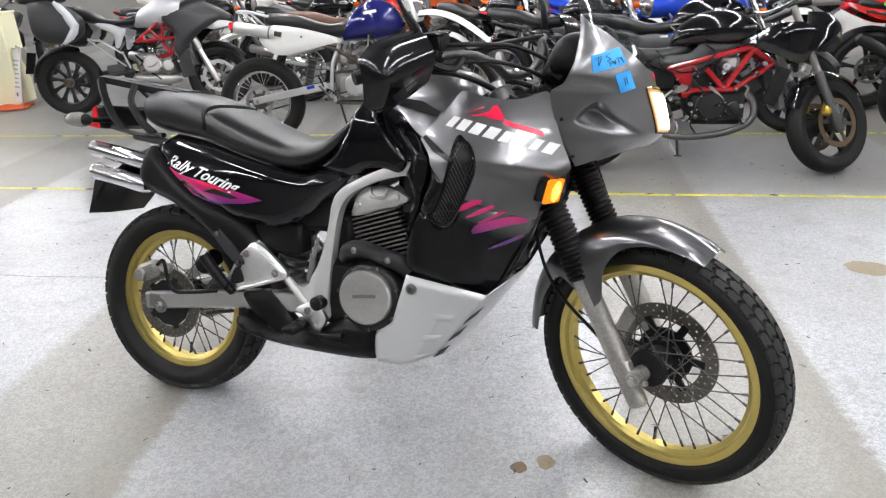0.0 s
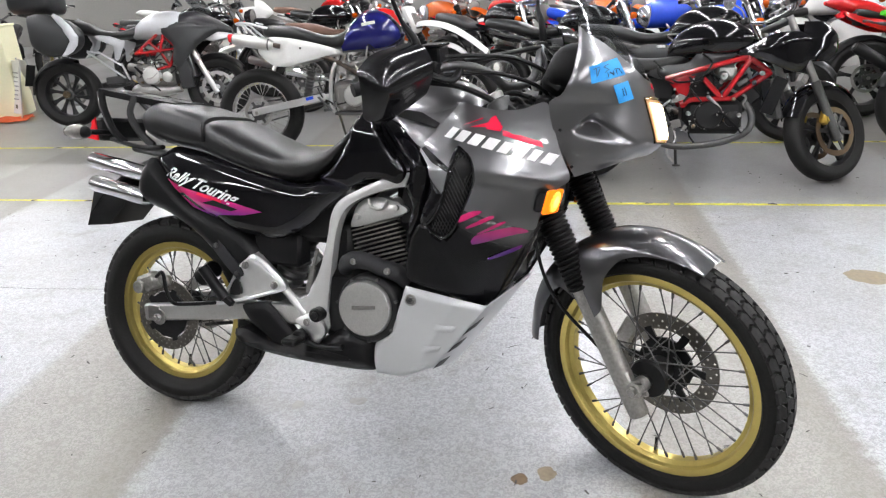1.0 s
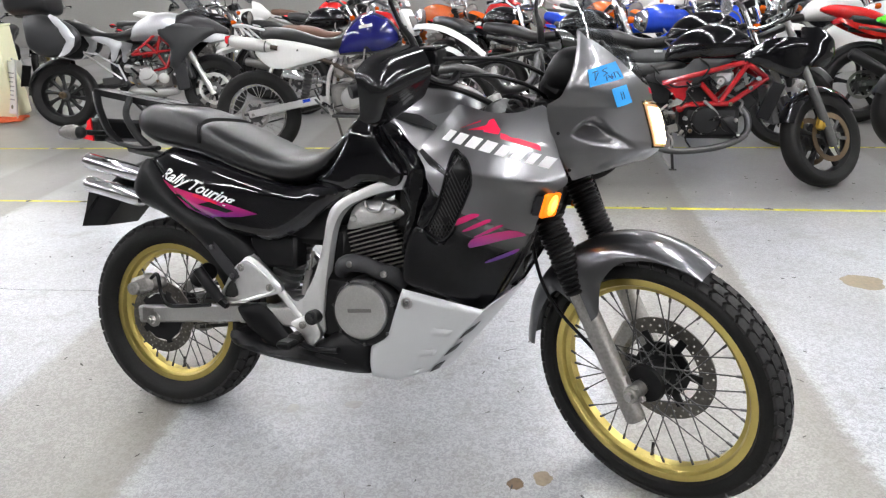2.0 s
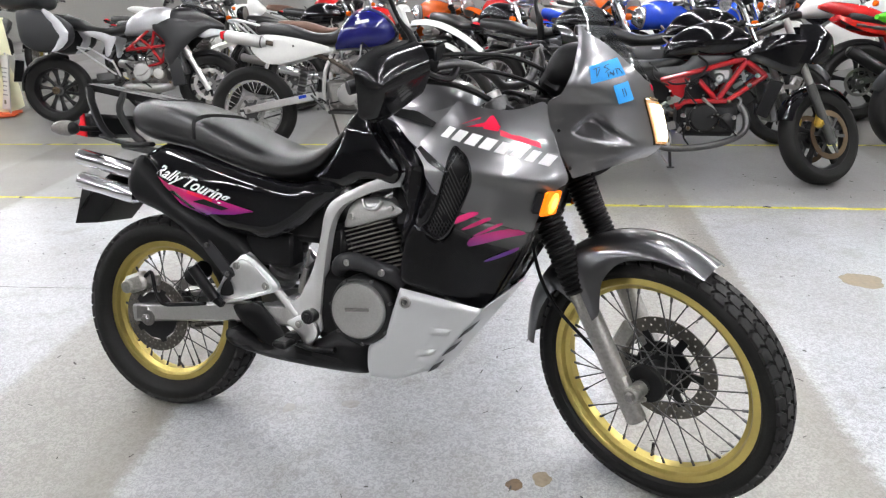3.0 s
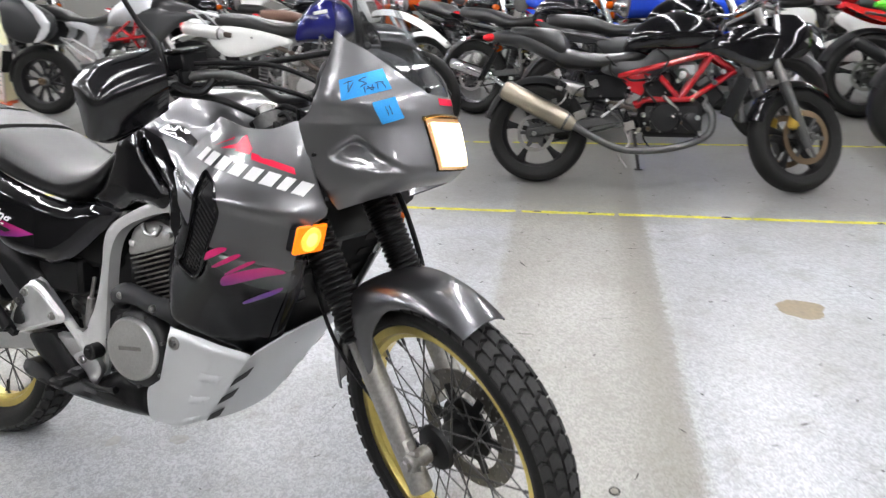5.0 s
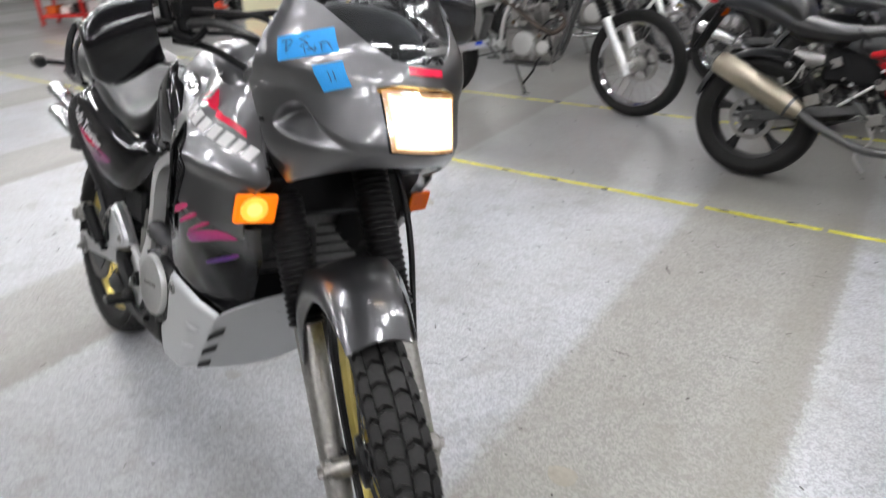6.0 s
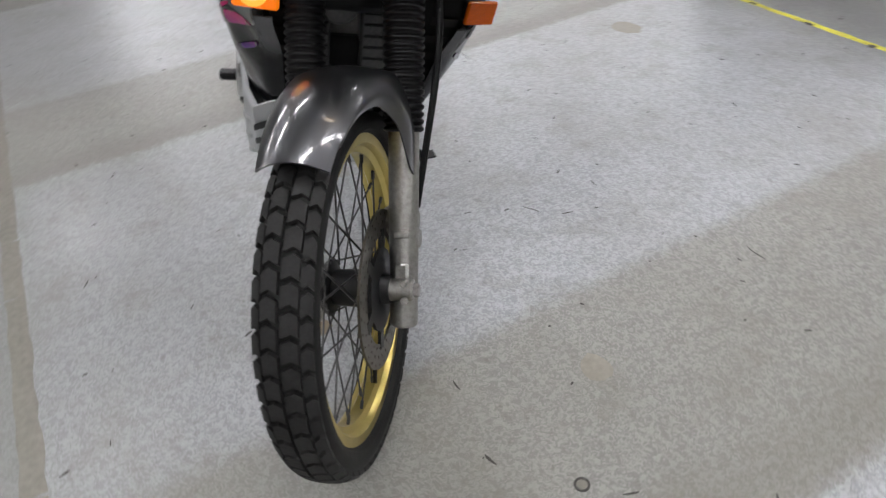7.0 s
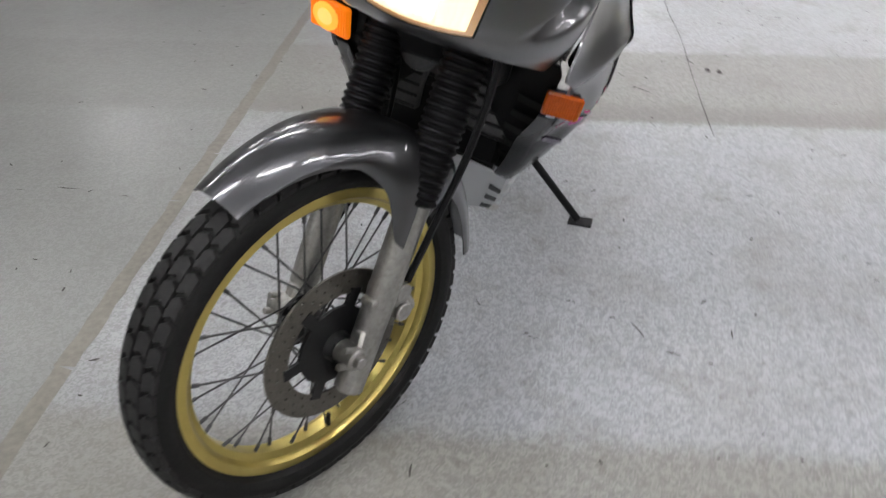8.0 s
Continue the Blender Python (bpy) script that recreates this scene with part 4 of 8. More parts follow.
def half_strip(u, w):
    spine = (u - 0.868) * 0.73 + (w - 0.895) * 0.68 if w > 0.85 else u - 0.905 + (0.85 - w) * 0.10
    return 0.176 + 0.28 * (u - 0.84) - 0.60 * abs(spine) + 0.0005 * math.sin(w * 150 + u * 60)
both("tank_strip", panel(STRIP, half_strip, roll=0.010, roll_w=0.014, step=0.007, round_n=4), PAINT_BLACK, "gloss black strip beside the tank")
GUSSET = [(0.791, 1.004), (0.818, 0.983), (0.913, 0.904), (0.956, 0.953), (1.005, 1.02), (0.961, 1.045), (0.87, 1.04)]
def half_gus(u, w):
    return half(u, w) - 0.006 - 0.9 * max(0, w - 0.99) ** 1.15
gus_r, gus_l = both("tank_cover", panel(GUSSET, half_gus, roll=0.003, roll_w=0.006), PAINT_GREY, "charcoal tank side cover")
decal("decal", [(0.827, 0.982), (0.845, 0.997), (0.877, 1.003), (0.959, 0.966), (0.952, 0.954)], half_gus, BLACK_MARK, gus_r, (-1,), 0.0055, 0.008)

# side fairing with its duct
UPPER = [(1.008, 1.019), (1.024, 1.02), (1.105, 1.003), (1.173, 1.005), (1.234, 1.023), (1.254, 0.972), (1.281, 0.9), (1.304, 0.844), (1.281, 0.821), (1.266, 0.799), (1.238, 0.745), (1.221, 0.711), (1.158, 0.726), (1.085, 0.748), (1.058, 0.758), (1.072, 0.795), (1.08, 0.833), (1.08, 0.855), (1.065, 0.883), (1.045, 0.899), (1.026, 0.905), (1.018, 0.872), (1.011, 0.84), (1, 0.791), (0.959, 0.829), (0.95, 0.857), (0.926, 0.886), (0.919, 0.9), (0.958, 0.955), (1.004, 1.014)]


def half_up(u, w):
    k = w - (0.858 - 0.12 * (u - 1.06))
    f = min(1, max(0, (u - 0.98) / 0.10)) * min(1, max(0, (1.30 - u) / 0.05))
    f = f * f * (3 - 2 * f)
    below = min(1, max(0, -k / 0.03))
    below = below * below * (3 - 2 * below)
    return half(u, w) + 0.008 * math.exp(-(k / 0.022) ** 2) * f - 0.006 * below * f


def wide_flip(chunk, s):
    """As flip, about the middle of the fairing, which stands a little to the left of the wheels' plane."""
    V, F = flip(chunk, s)
    if s > 0:
        V = [(p[0], p[1] + 2 * MIDDLE, p[2]) for p in V]
    return V, F


up_r, up_l = [part("side_fairing", wide_flip(panel(UPPER, half_up, roll=0, step=0.011, round_n=4), s), PAINT_GREY, bike, "charcoal side fairing") for s in (-1, 1)]
LOWER = [(1.221, 0.709), (1.158, 0.724), (1.085, 0.746), (1.058, 0.756), (1.052, 0.748), (1.036, 0.711), (1.014, 0.686), (0.993, 0.678), (0.952, 0.702), (0.927, 0.706), (0.911, 0.687), (0.892, 0.641), (0.884, 0.559), (0.924, 0.539), (1.001, 0.522), (1.089, 0.491), (1.126, 0.521), (1.159, 0.579), (1.196, 0.651)]
def half_low(u, w):
    lip = 0.008 * max(0, 1 - abs(u - 0.945) / 0.02) if w > 0.69 else 0.0
    return half_up(u, w) - 0.0015 + lip * 0.5 
low_r, low_l = [part("lower_fairing", wide_flip(panel(LOWER, half_low, roll=0.006, roll_w=0.010, step=0.011, round_n=4), s), LOW_FADE, bike, "gloss black lower fairing fading from charcoal") for s in (-1, 1)]
decal("decal", [(0.923, 0.9), (0.932, 0.907), (1.025, 0.849), (1.009, 0.845), (0.96, 0.868)], half_up, BLACK_MARK, up_r, (-1,), 0.0024, 0.01)
both("fairing_flange", panel([(1, 0.79), (0.974, 0.729), (0.952, 0.704), (0.928, 0.708), (0.938, 0.748), (0.959, 0.793), (0.958, 0.827)], half_low, roll=0.008, roll_w=0.010, step=0.010, round_n=3, proud=0.002), PAINT_BLACK, "gloss black rear flange of the fairing")
DUCT = [(1.026, 0.905), (1.045, 0.899), (1.065, 0.883), (1.08, 0.855), (1.079, 0.823), (1.07, 0.793), (1.056, 0.756), (1.036, 0.711), (1.014, 0.686), (0.993, 0.679), (0.952, 0.704), (0.974, 0.729), (1, 0.791), (1.012, 0.84)]


def duct_floor(u, w):
    """The vent's mesh floor, shallow along its rear edge and deep under its front rim."""
    back = lerp_table(w, (0.674, 0.704, 0.729, 0.791, 0.84, 0.905), (0.969, 0.952, 0.974, 1, 1.012, 1.026))
    return half_up(u, w) - 0.010 - 0.50 * max(0.0, min(0.075, u - back))


rim_pts = curve_pts(DUCT, 4, True)
mid = np.mean(rim_pts, 0)
for s in (-1, 1):
    inset = [mid + (p - mid) * 0.97 for p in rim_pts]
    wall = rings([[(p[0], -half_up(*p) + 0.001, p[1]) for p in rim_pts], [(p[0], -half_up(*p) + 0.012, p[1]) for p in inset], [(p[0], -duct_floor(*p) + 0.004, p[1]) for p in inset]], caps=False)
    duct = part("air_duct", wide_flip(wall, s), PLASTIC, bike, "deep black air duct with a mesh floor")
    part("duct_floor", wide_flip(panel([tuple(p) for p in inset], duct_floor, roll=0, step=0.012, round_n=1), s), ENGINE_BLACK, duct)
    part("duct_rim", wide_flip(tube([(p[0], -half_up(*p) - 0.0005, p[1]) for p in list(rim_pts) + [rim_pts[0]]], 0.0036, 8, 1), s), PAINT_BLACK, duct, "gloss black rim of the duct")
    mesh_lines = []
    for i in range(-26, 40):
        for sgn in (-1, 1):
            c = 0.90 + i * 0.0085
            run = []
            for k in range(0, 60):
                w = 0.682 + k * 0.004
                u = c + sgn * (w - 0.76) * 0.45
                a = lerp_table(w, (0.674, 0.704, 0.729, 0.791, 0.84, 0.905), (0.974, 0.961, 0.98, 1.005, 1.016, 1.028))
                b = lerp_table(w, (0.685, 0.756, 0.823, 0.856, 0.884, 0.901), (1.007, 1.046, 1.069, 1.071, 1.058, 1.034))
                if a < u < b and w < 0.895:
                    run.append((u, -(duct_floor(u, w) + 0.003), w))
            if len(run) > 1:
                mesh_lines.append(tube([run[0], run[-1]], 0.0013, 4, 1))
    part("duct_grille", wide_flip(merge(*mesh_lines), s), DARK_STEEL, duct, "expanded mesh duct grille")

# coloured flashes on the fairing
FLASHES = [[(1.055, 0.742), (1.087, 0.756), (1.105, 0.752), (1.05, 0.724), (1.044, 0.731)],
           [(1.066, 0.713), (1.123, 0.744), (1.133, 0.739), (1.08, 0.713)],
           [(1.093, 0.698), (1.15, 0.730), (1.16, 0.728), (1.113, 0.703)],
           [(1.079, 0.681), (1.099, 0.697), (1.174, 0.718), (1.213, 0.707), (1.168, 0.695), (1.095, 0.672), (1.079, 0.67)],
           [(1.121, 0.636), (1.167, 0.659), (1.194, 0.670), (1.189, 0.660), (1.16, 0.645), (1.12, 0.630)]]


def half_flash(u, w):
    return max(half_up(u, w), half_low(u, w)) + 0.0008


for fl in FLASHES:
    for s, o in ((-1, low_r), (1, low_l)):
        part("flash", wide_flip(panel(fl, half_flash, thick=0.0006, step=0.007, roll=0, round_n=3, proud=0.0014), s), STRIPE_FADE, o)

# blocks standing for the maker's lettering: eight slanting white shapes, a red bar and a red wing
def mark_at(a, b, w0, w1):
    def place(x, y):
        return (0.990 + x * 0.295 + y * 0.75, 0.946 - x * 0.064 + y)
    return [place(a, w0), place(b, w0), place(b, w1), place(a, w1)]


for i, wid in enumerate((0.095, 0.110, 0.115, 0.120, 0.105, 0.115, 0.090, 0.110)):
    a = (0.0, 0.108, 0.232, 0.360, 0.494, 0.612, 0.740, 0.846)[i]
    decal("brand_mark", mark_at(a + 0.006, a + wid - 0.016, -0.0125, 0.0125), half_up, WHITE_MARK, up_r, (-1,), 0.0016, 0.012)
decal("brand_mark", [(1.139, 0.94), (1.237, 0.915), (1.232, 0.929), (1.136, 0.954)], half_up, RED_MARK, up_r, (-1,), 0.0016)
for q in ([(1.049, 0.958), (1.097, 0.971), (1.104, 0.984), (1.114, 0.989), (1.135, 0.962), (1.119, 0.96)], [(1.093, 0.955), (1.132, 0.95), (1.137, 0.962), (1.107, 0.973)], [(1.028, 0.962), (1.082, 0.979), (1.082, 0.983)]):
    decal("brand_mark", q, half_up, RED_MARK, up_r, (-1,), 0.0018)

# ---- nose cowl ----
CW = (0.84, 0.90, 0.95, 1.02, 1.04, 1.06, 1.10, 1.15, 1.20, 1.28, 1.36)
C_UR = (1.312, 1.282, 1.258, 1.245, 1.276, 1.288, 1.300, 1.302, 1.296, 1.262, 1.225)
C_V = (0.203, 0.202, 0.206, 0.222, 0.232, 0.239, 0.232, 0.204, 0.178, 0.150, 0.132)
C_UN = (1.474, 1.508, 1.503, 1.485, 1.478, 1.472, 1.458, 1.425, 1.376, 1.316, 1.268)
C_P = (2.2, 2.0, 1.8, 1.65, 1.62, 1.6, 1.6, 1.6, 1.7, 1.8, 1.9)


def cowl_at(s, w, out=0.0):
    """s from -1 (right edge) to 1 (left edge) round the nose, at height w."""
    ur, V, un, p = (lerp_table(w, CW, t) for t in (C_UR, C_V, C_UN, C_P))
    a = s * math.pi / 2
    e = 2 / p
    smooth = min(1.295, ur) if w > 1.20 else 1.295
    ur = smooth + (ur - smooth) * abs(math.sin(a)) ** 6
    y = MIDDLE + V * math.copysign(abs(math.sin(a)) ** e, s)
    u = ur + (un - ur) * abs(math.cos(a)) ** e
    return v3(u + out * math.cos(a), y + out * math.sin(a), w)


def cowl_low(s):
    return lerp_table(abs(s), (0, 0.3, 0.55, 0.8, 1.0), (0.905, 0.900, 0.884, 0.862, 0.846))


def cowl_top(s):
    return lerp_table(abs(s), (0, 0.16, 0.30, 0.45, 0.62, 0.80, 0.92, 1.0), (1.088, 1.090, 1.108, 1.140, 1.170, 1.186, 1.200, 1.204))


SCOOP = curve_pts([(1.302, 0.956), (1.315, 0.978), (1.349, 1.002), (1.372, 0.998), (1.400, 0.971), (1.478, 0.925), (1.427, 0.921), (1.379, 0.930), (1.324, 0.941)], 4, True)


def inside(p, ring):
    hit = False
    for i in range(len(ring)):
        (x0, y0), (x1, y1) = ring[i - 1], ring[i]
        if (y0 > p[1]) != (y1 > p[1]) and p[0] < x0 + (x1 - x0) * (p[1] - y0) / (y1 - y0):
            hit = not hit
    return hit


def scoop_depth(u, w):
    """How far the cheek's scoop lies below the cowl: a steep wall above and behind, rising ahead and below."""
    if not (1.29 < u < 1.49 and 0.91 < w < 1.01) or not inside((u, w), SCOOP):
        return 0.0
    k = min(1.0, edge_dist(np.array((u, w)), SCOOP) / 0.015)
    low = 0.944 - 0.16 * (u - 1.31)
    f = min(1.0, max(0.12, (w - low) / 0.045)) * min(1.0, max(0.0, (1.475 - u) / 0.10))
    return 0.034 * f * k * k * (3 - 2 * k)


def cowl(s, t):
    q = -1 + 2 * s
    w = cowl_low(q) + (cowl_top(q) - cowl_low(q)) * t
    k = 0.034 * max(0, 1 - t / 0.24) ** 2
    p = cowl_at(q, w)
    d = scoop_depth(p[0], w)
    return p - v3(math.cos(q * math.pi / 2) * k + 0.45 * d, math.sin(q * math.pi / 2) * k + math.copysign(0.9, q) * d, 0)


nose = part("nose_cowl", sheet(cowl, 230, 110, 0.004), PAINT_GREY, bike, "charcoal metallic headlamp cowl with a scoop in each cheek")


def on_cowl(y, w, out):
    V, p = lerp_table(w, CW, C_V), lerp_table(w, CW, C_P)
    s = math.asin(min(1, abs(y) / V) ** (p / 2)) / (math.pi / 2)
    return cowl_at(math.copysign(s, y), w, out)


def lens_face(s, t, grow=0.0, out=0.003):
    w = 0.938 - grow + (0.104 + 2 * grow) * t
    hwid = 0.073 + 0.012 * t + grow
    y = (2 * s - 1) * hwid + 0.002
    bulge = 0.004 * (1 - (2 * s - 1) ** 2)
    return on_cowl(y, w, out + bulge)


lamp = part("headlamp", sheet(lambda s, t: lens_face(s, t, 0.0035, 0.0015), 30, 12, 0.006), GLOSS_PLASTIC, bike, "square headlamp, switched on")
part("reflector_edge", sheet(lambda s, t: lens_face(s, t, 0.0, 0.0045), 30, 12, 0.002), HEAD_DIM, lamp)
def fluted(s, t):
    p = lens_face(0.05 + 0.88 * s, 0.06 + 0.87 * t, 0.0, 0.0065)
    return p + v3(0.0012 * abs(math.sin(s * 14 * math.pi)), 0, 0)


lens = part("lamp_glass", sheet(fluted, 112, 14, 0.001), HEAD_LENS, lamp, "fluted glowing lamp glass")
part("lit_core", sheet(lambda s, t: lens_face(0.10 + 0.55 * s, 0.15 + 0.68 * t, 0.0, 0.0090), 30, 14, 0.001), HEAD_LIT, lens, "brightest part of the lit lamp")
part("lamp_brow", sheet(lambda s, t: on_cowl((2 * s - 1) * 0.090, 1.048 + 0.004 * t - 0.010 * (2 * s - 1) ** 4, 0.003 + 0.005 * (1 - t)), 24, 3, 0.003), BRONZE_TRIM, lamp)
part("brand_mark", sheet(lambda s, t: on_cowl(-0.030 + 0.085 * s, 1.070 + 0.014 * t, 0.0015), 12, 3, 0.0006), RED_MARK, nose)


# windscreen
def screen(s, t):
    q = -1 + 2 * s
    w0 = cowl_top(q) - 0.012
    w = w0 + (1.345 - 0.04 * q * q - w0) * t
    return cowl_at(q * 0.98, w, -0.004 if t < 0.1 else -0.002)


glass = part("windscreen", sheet(screen, 40, 20, 0.0025), TINT, bike, "smoked plastic windscreen")
part("screen_edge", tube([screen(k / 20, 1.0) for k in range(21)], 0.0035, 6, 2), GLOSS_PLASTIC, glass)
for y, w in ((-0.145, 1.176), (0.145, 1.176), (-0.055, 1.098), (0.055, 1.098)):
    c = on_cowl(y, w, 0.0)
    d = v3(0.75, y * 6, 0.5)
    part("screw", lathe([(0, 0.0075), (0.003, 0.0075), (0.005, 0.005)], c, d, 14), PLASTIC, nose)
for y0, w0 in ((1.262, 0.958), (1.295, 0.872)):
    part("screw", rod((y0 + .012, -half(y0, w0) + .002, w0), (y0 + .012, -half(y0, w0) - .006, w0), 0.0042, n=10), PLASTIC, nose)

# strips of tape with ink marks
def tape(s0, w0, wid, hgt, ang, name="tape"):
    c, n = math.cos(radians(ang)), math.sin(radians(ang))
    per = 0.5 / np.linalg.norm(cowl_at(s0 + 0.25, w0) - cowl_at(s0 - 0.25, w0))

    def fn(a, b, out=0.0022):
        x, y = (a - 0.5) * wid, (b - 0.5) * hgt
        return cowl_at(s0 + (x * c - y * n) * per, w0 + x * n + y * c, out)
    return fn, part(name, sheet(fn, 14, 8, 0.0005), BLUE_TAPE, nose, "strip of blue masking tape")


fn, t1 = tape(-0.637, 1.10, 0.096, 0.041, 18)
for a0, b0, a1, b1 in ((.10, .75, .30, .78), (.20, .80, .16, .30), (.30, .70, .18, .35), (.42, .72, .60, .80), (.44, .70, .56, .50), (.56, .50, .42, .42), (.48, .38, .48, .12), (.55, .38, .62, .16), (.66, .40, .64, .14), (.72, .44, .90, .40), (.76, .40, .74, .14), (.86, .38, .90, .12), (.52, .26, .68, .24)):
    part("ink_mark", tube([fn(a0, b0, .003), fn((a0 + a1) / 2, (b0 + b1) / 2 + .03, .003), fn(a1, b1, .003)], 0.0009, 5, 3), INK, t1)
fn, t2 = tape(-0.504, 1.053, 0.052, 0.043, 17)
for a0 in (0.42, 0.58):
    part("ink_mark", tube([fn(a0, .3, .003), fn(a0 + .03, .5, .003), fn(a0 + .02, .7, .003)], 0.0008, 5, 3), INK, t2)

# front indicators
IND_OUT, IND_IN = v3(1.262, -0.228, 0.785), v3(1.280, -0.144, 0.785)
IND_MID, IND_SIDE = (IND_OUT + IND_IN) / 2, (IND_IN - IND_OUT) / np.linalg.norm(IND_IN - IND_OUT)
IND_AHEAD = v3(IND_SIDE[1], -IND_SIDE[0], 0)


def indicator_box(grow, back, front):
    """A block set across the fairing's front edge, its face looking forwards and a little outwards."""
    c = IND_MID + IND_AHEAD * (front - back) / 2
    V, F = block(c, (np.linalg.norm(IND_IN - IND_OUT) * 0.94 + grow, front + back, 0.060 + grow), 0.005, np.stack([IND_SIDE, IND_AHEAD, v3(0, 0, 1)], 1))
    return [(p[0] + 0.22 * (p[2] - 0.785), p[1], p[2]) for p in V], F


def unlit_box(chunk, s):
    """The left indicator sits deeper and shows less of its lens."""
    V, F = wide_flip(chunk, s)
    if s > 0:
        c = v3(*wide_flip(([tuple(IND_MID)], []), 1)[0][0]) 
        V = [tuple(c + (v3(*p) - c) * 0.80 + v3(-0.006, 0.004, -0.010)) for p in V]
    return V, F


for s, lit in ((-1, AMBER_LIT), (1, AMBER)):
    ind = part("indicator", unlit_box(indicator_box(-0.008, 0.036, 0.0), s), PLASTIC, bike, "square front indicator in the fairing")
    lens = part("lens", unlit_box(indicator_box(0.0, 0.012, 0.002), s), lit, ind, "amber ribbed lens")
    for k in range(13):
        c = IND_MID + IND_SIDE * (0.0054 * (k - 6)) + IND_AHEAD * 0.0018
        part("lens_rib", unlit_box(rod(c - v3(0.006, 0, 0.027), c + v3(0.006, 0, 0.027), 0.0013, n=6), s), lit, lens)
    if s < 0:
        V, F = lathe([(-0.004, 0.026), (0.0012, 0.026), (0.0020, 0.018), (0.0024, 0.004)], IND_MID - IND_SIDE * 0.004 + IND_AHEAD * 0.0040, IND_AHEAD, 24)
        core = lathe([(0, 0.015), (0.0030, 0.015), (0.0036, 0.004)], IND_MID - IND_SIDE * 0.004 + IND_AHEAD * 0.0040, IND_AHEAD, 20)
        bulb = part("lit_bulb", wide_flip(([(p[0] + 0.22 * (p[2] - 0.785), p[1], p[2]) for p in V], F), s), BULB_LIT, ind, "glow of the lit bulb")
        part("core", wide_flip(([(p[0] + 0.22 * (p[2] - 0.785), p[1], p[2]) for p in core[0]], core[1]), s), BULB_CORE, bulb)

# the fairing's front edge, turned inwards
EDGE = curve_pts([(1.232, 0.733), (1.221, 0.711), (1.196, 0.651), (1.159, 0.579), (1.126, 0.521), (1.092, 0.494)], 4)


def front_lip(s, t):
    k = s * (len(EDGE) - 1)
    i = min(len(EDGE) - 2, int(k))
    u, w = EDGE[i] + (EDGE[i + 1] - EDGE[i]) * (k - i)
    return v3(u + 0.010 * math.sin(t * math.pi / 2), -(half_low(u, w) - 0.002 - 0.034 * t ** 1.3), w)


for s, o in ((-1, low_r), (1, low_l)):
    part("front_lip", wide_flip(sheet(front_lip, 30, 6, 0.003), s), LOW_FADE, o)

# black inner wall from the fairing's front edge back to the radiator
INNER = curve_pts([(1.292, 0.845), (1.256, 0.785), (1.225, 0.716), (1.192, 0.648), (1.155, 0.576), (1.120, 0.518)], 4)


def inner_wall(s, t):
    k = s * (len(INNER) - 1)
    i = min(len(INNER) - 2, int(k))
    u, w = INNER[i] + (INNER[i + 1] - INNER[i]) * (k - i)
    y = (half_low(u, w) - 0.022) * (1 - t) + 0.045 * t
    return v3(u - 0.012 - 0.060 * t ** 1.4, -y, w - 0.012 * t)


for s in (-1, 1):
    wall = part("inner_wall", wide_flip(sheet(inner_wall, 26, 10, 0.004), s), PLASTIC, bike, "black plastic inner fairing wall")
    for a in (0.30, 0.42, 0.54, 0.66, 0.78):
        part("vent_slot", wide_flip(sheet(lambda p, q, a=a: inner_wall(a + 0.05 * q, 0.10 + 0.38 * p) + v3(0.0045, -0.001, 0), 5, 2, 0.001), s), ENGINE_BLACK, wall)

# radiators between the fairings
for s in (-1, 1):
    rad = part("radiator", block((1.125, s * 0.095, 0.70), (0.03, 0.13, 0.20), 0.006, turn(0, -10, 0)), DARK_STEEL, bike, "dark finned radiator")
    for k in range(9):
        part("cooling_fin", block((1.143 - (0.61 + 0.022 * k - 0.70) * 0.17, s * 0.095, 0.612 + 0.022 * k), (0.006, 0.118, 0.005), 0.001), ENGINE_BLACK, rad)
part("head_pipe", rod(PIVOT + AX * 0.60, PIVOT + AX * 0.86, 0.036, n=18), DARK_STEEL, bike)
part("inner_cowl", merge(block((1.22, 0, 0.83), (0.05, 0.26, 0.16), 0.02), block((1.30, 0, 0.99), (0.10, 0.22, 0.11), 0.02), block((1.12, 0, 0.60), (0.04, 0.30, 0.14), 0.02)), PLASTIC, bike)
part("horn", merge(lathe([(0, 0.03), (0.012, 0.038), (0.02, 0.034), (0.022, 0.01)], (1.21, -0.03, 0.76), (1, 0, 0.1), 20)), DARK_STEEL, bike)

# ---- bars ----
RISE = 0.060
bars = part("handlebar", steered(merge(tube([(0.965, -0.405, 1.065 + RISE), (1.01, -0.28, 1.080 + RISE), (1.08, -0.17, 1.09 + RISE), (1.12, -0.10, 1.06 + RISE), (1.13, -0.05, 1.02 + RISE), (1.13, 0.05, 1.02 + RISE), (1.12, 0.10, 1.06 + RISE), (1.08, 0.17, 1.09 + RISE), (1.01, 0.28, 1.080 + RISE), (0.965, 0.405, 1.065 + RISE)], 0.0112, 12))), DARK_STEEL, bike, "black tubular handlebar")
part("crossbar", steered(rod((1.085, -0.16, 1.098 + RISE), (1.085, 0.16, 1.098 + RISE), 0.0075, n=10)), PLASTIC, bars)
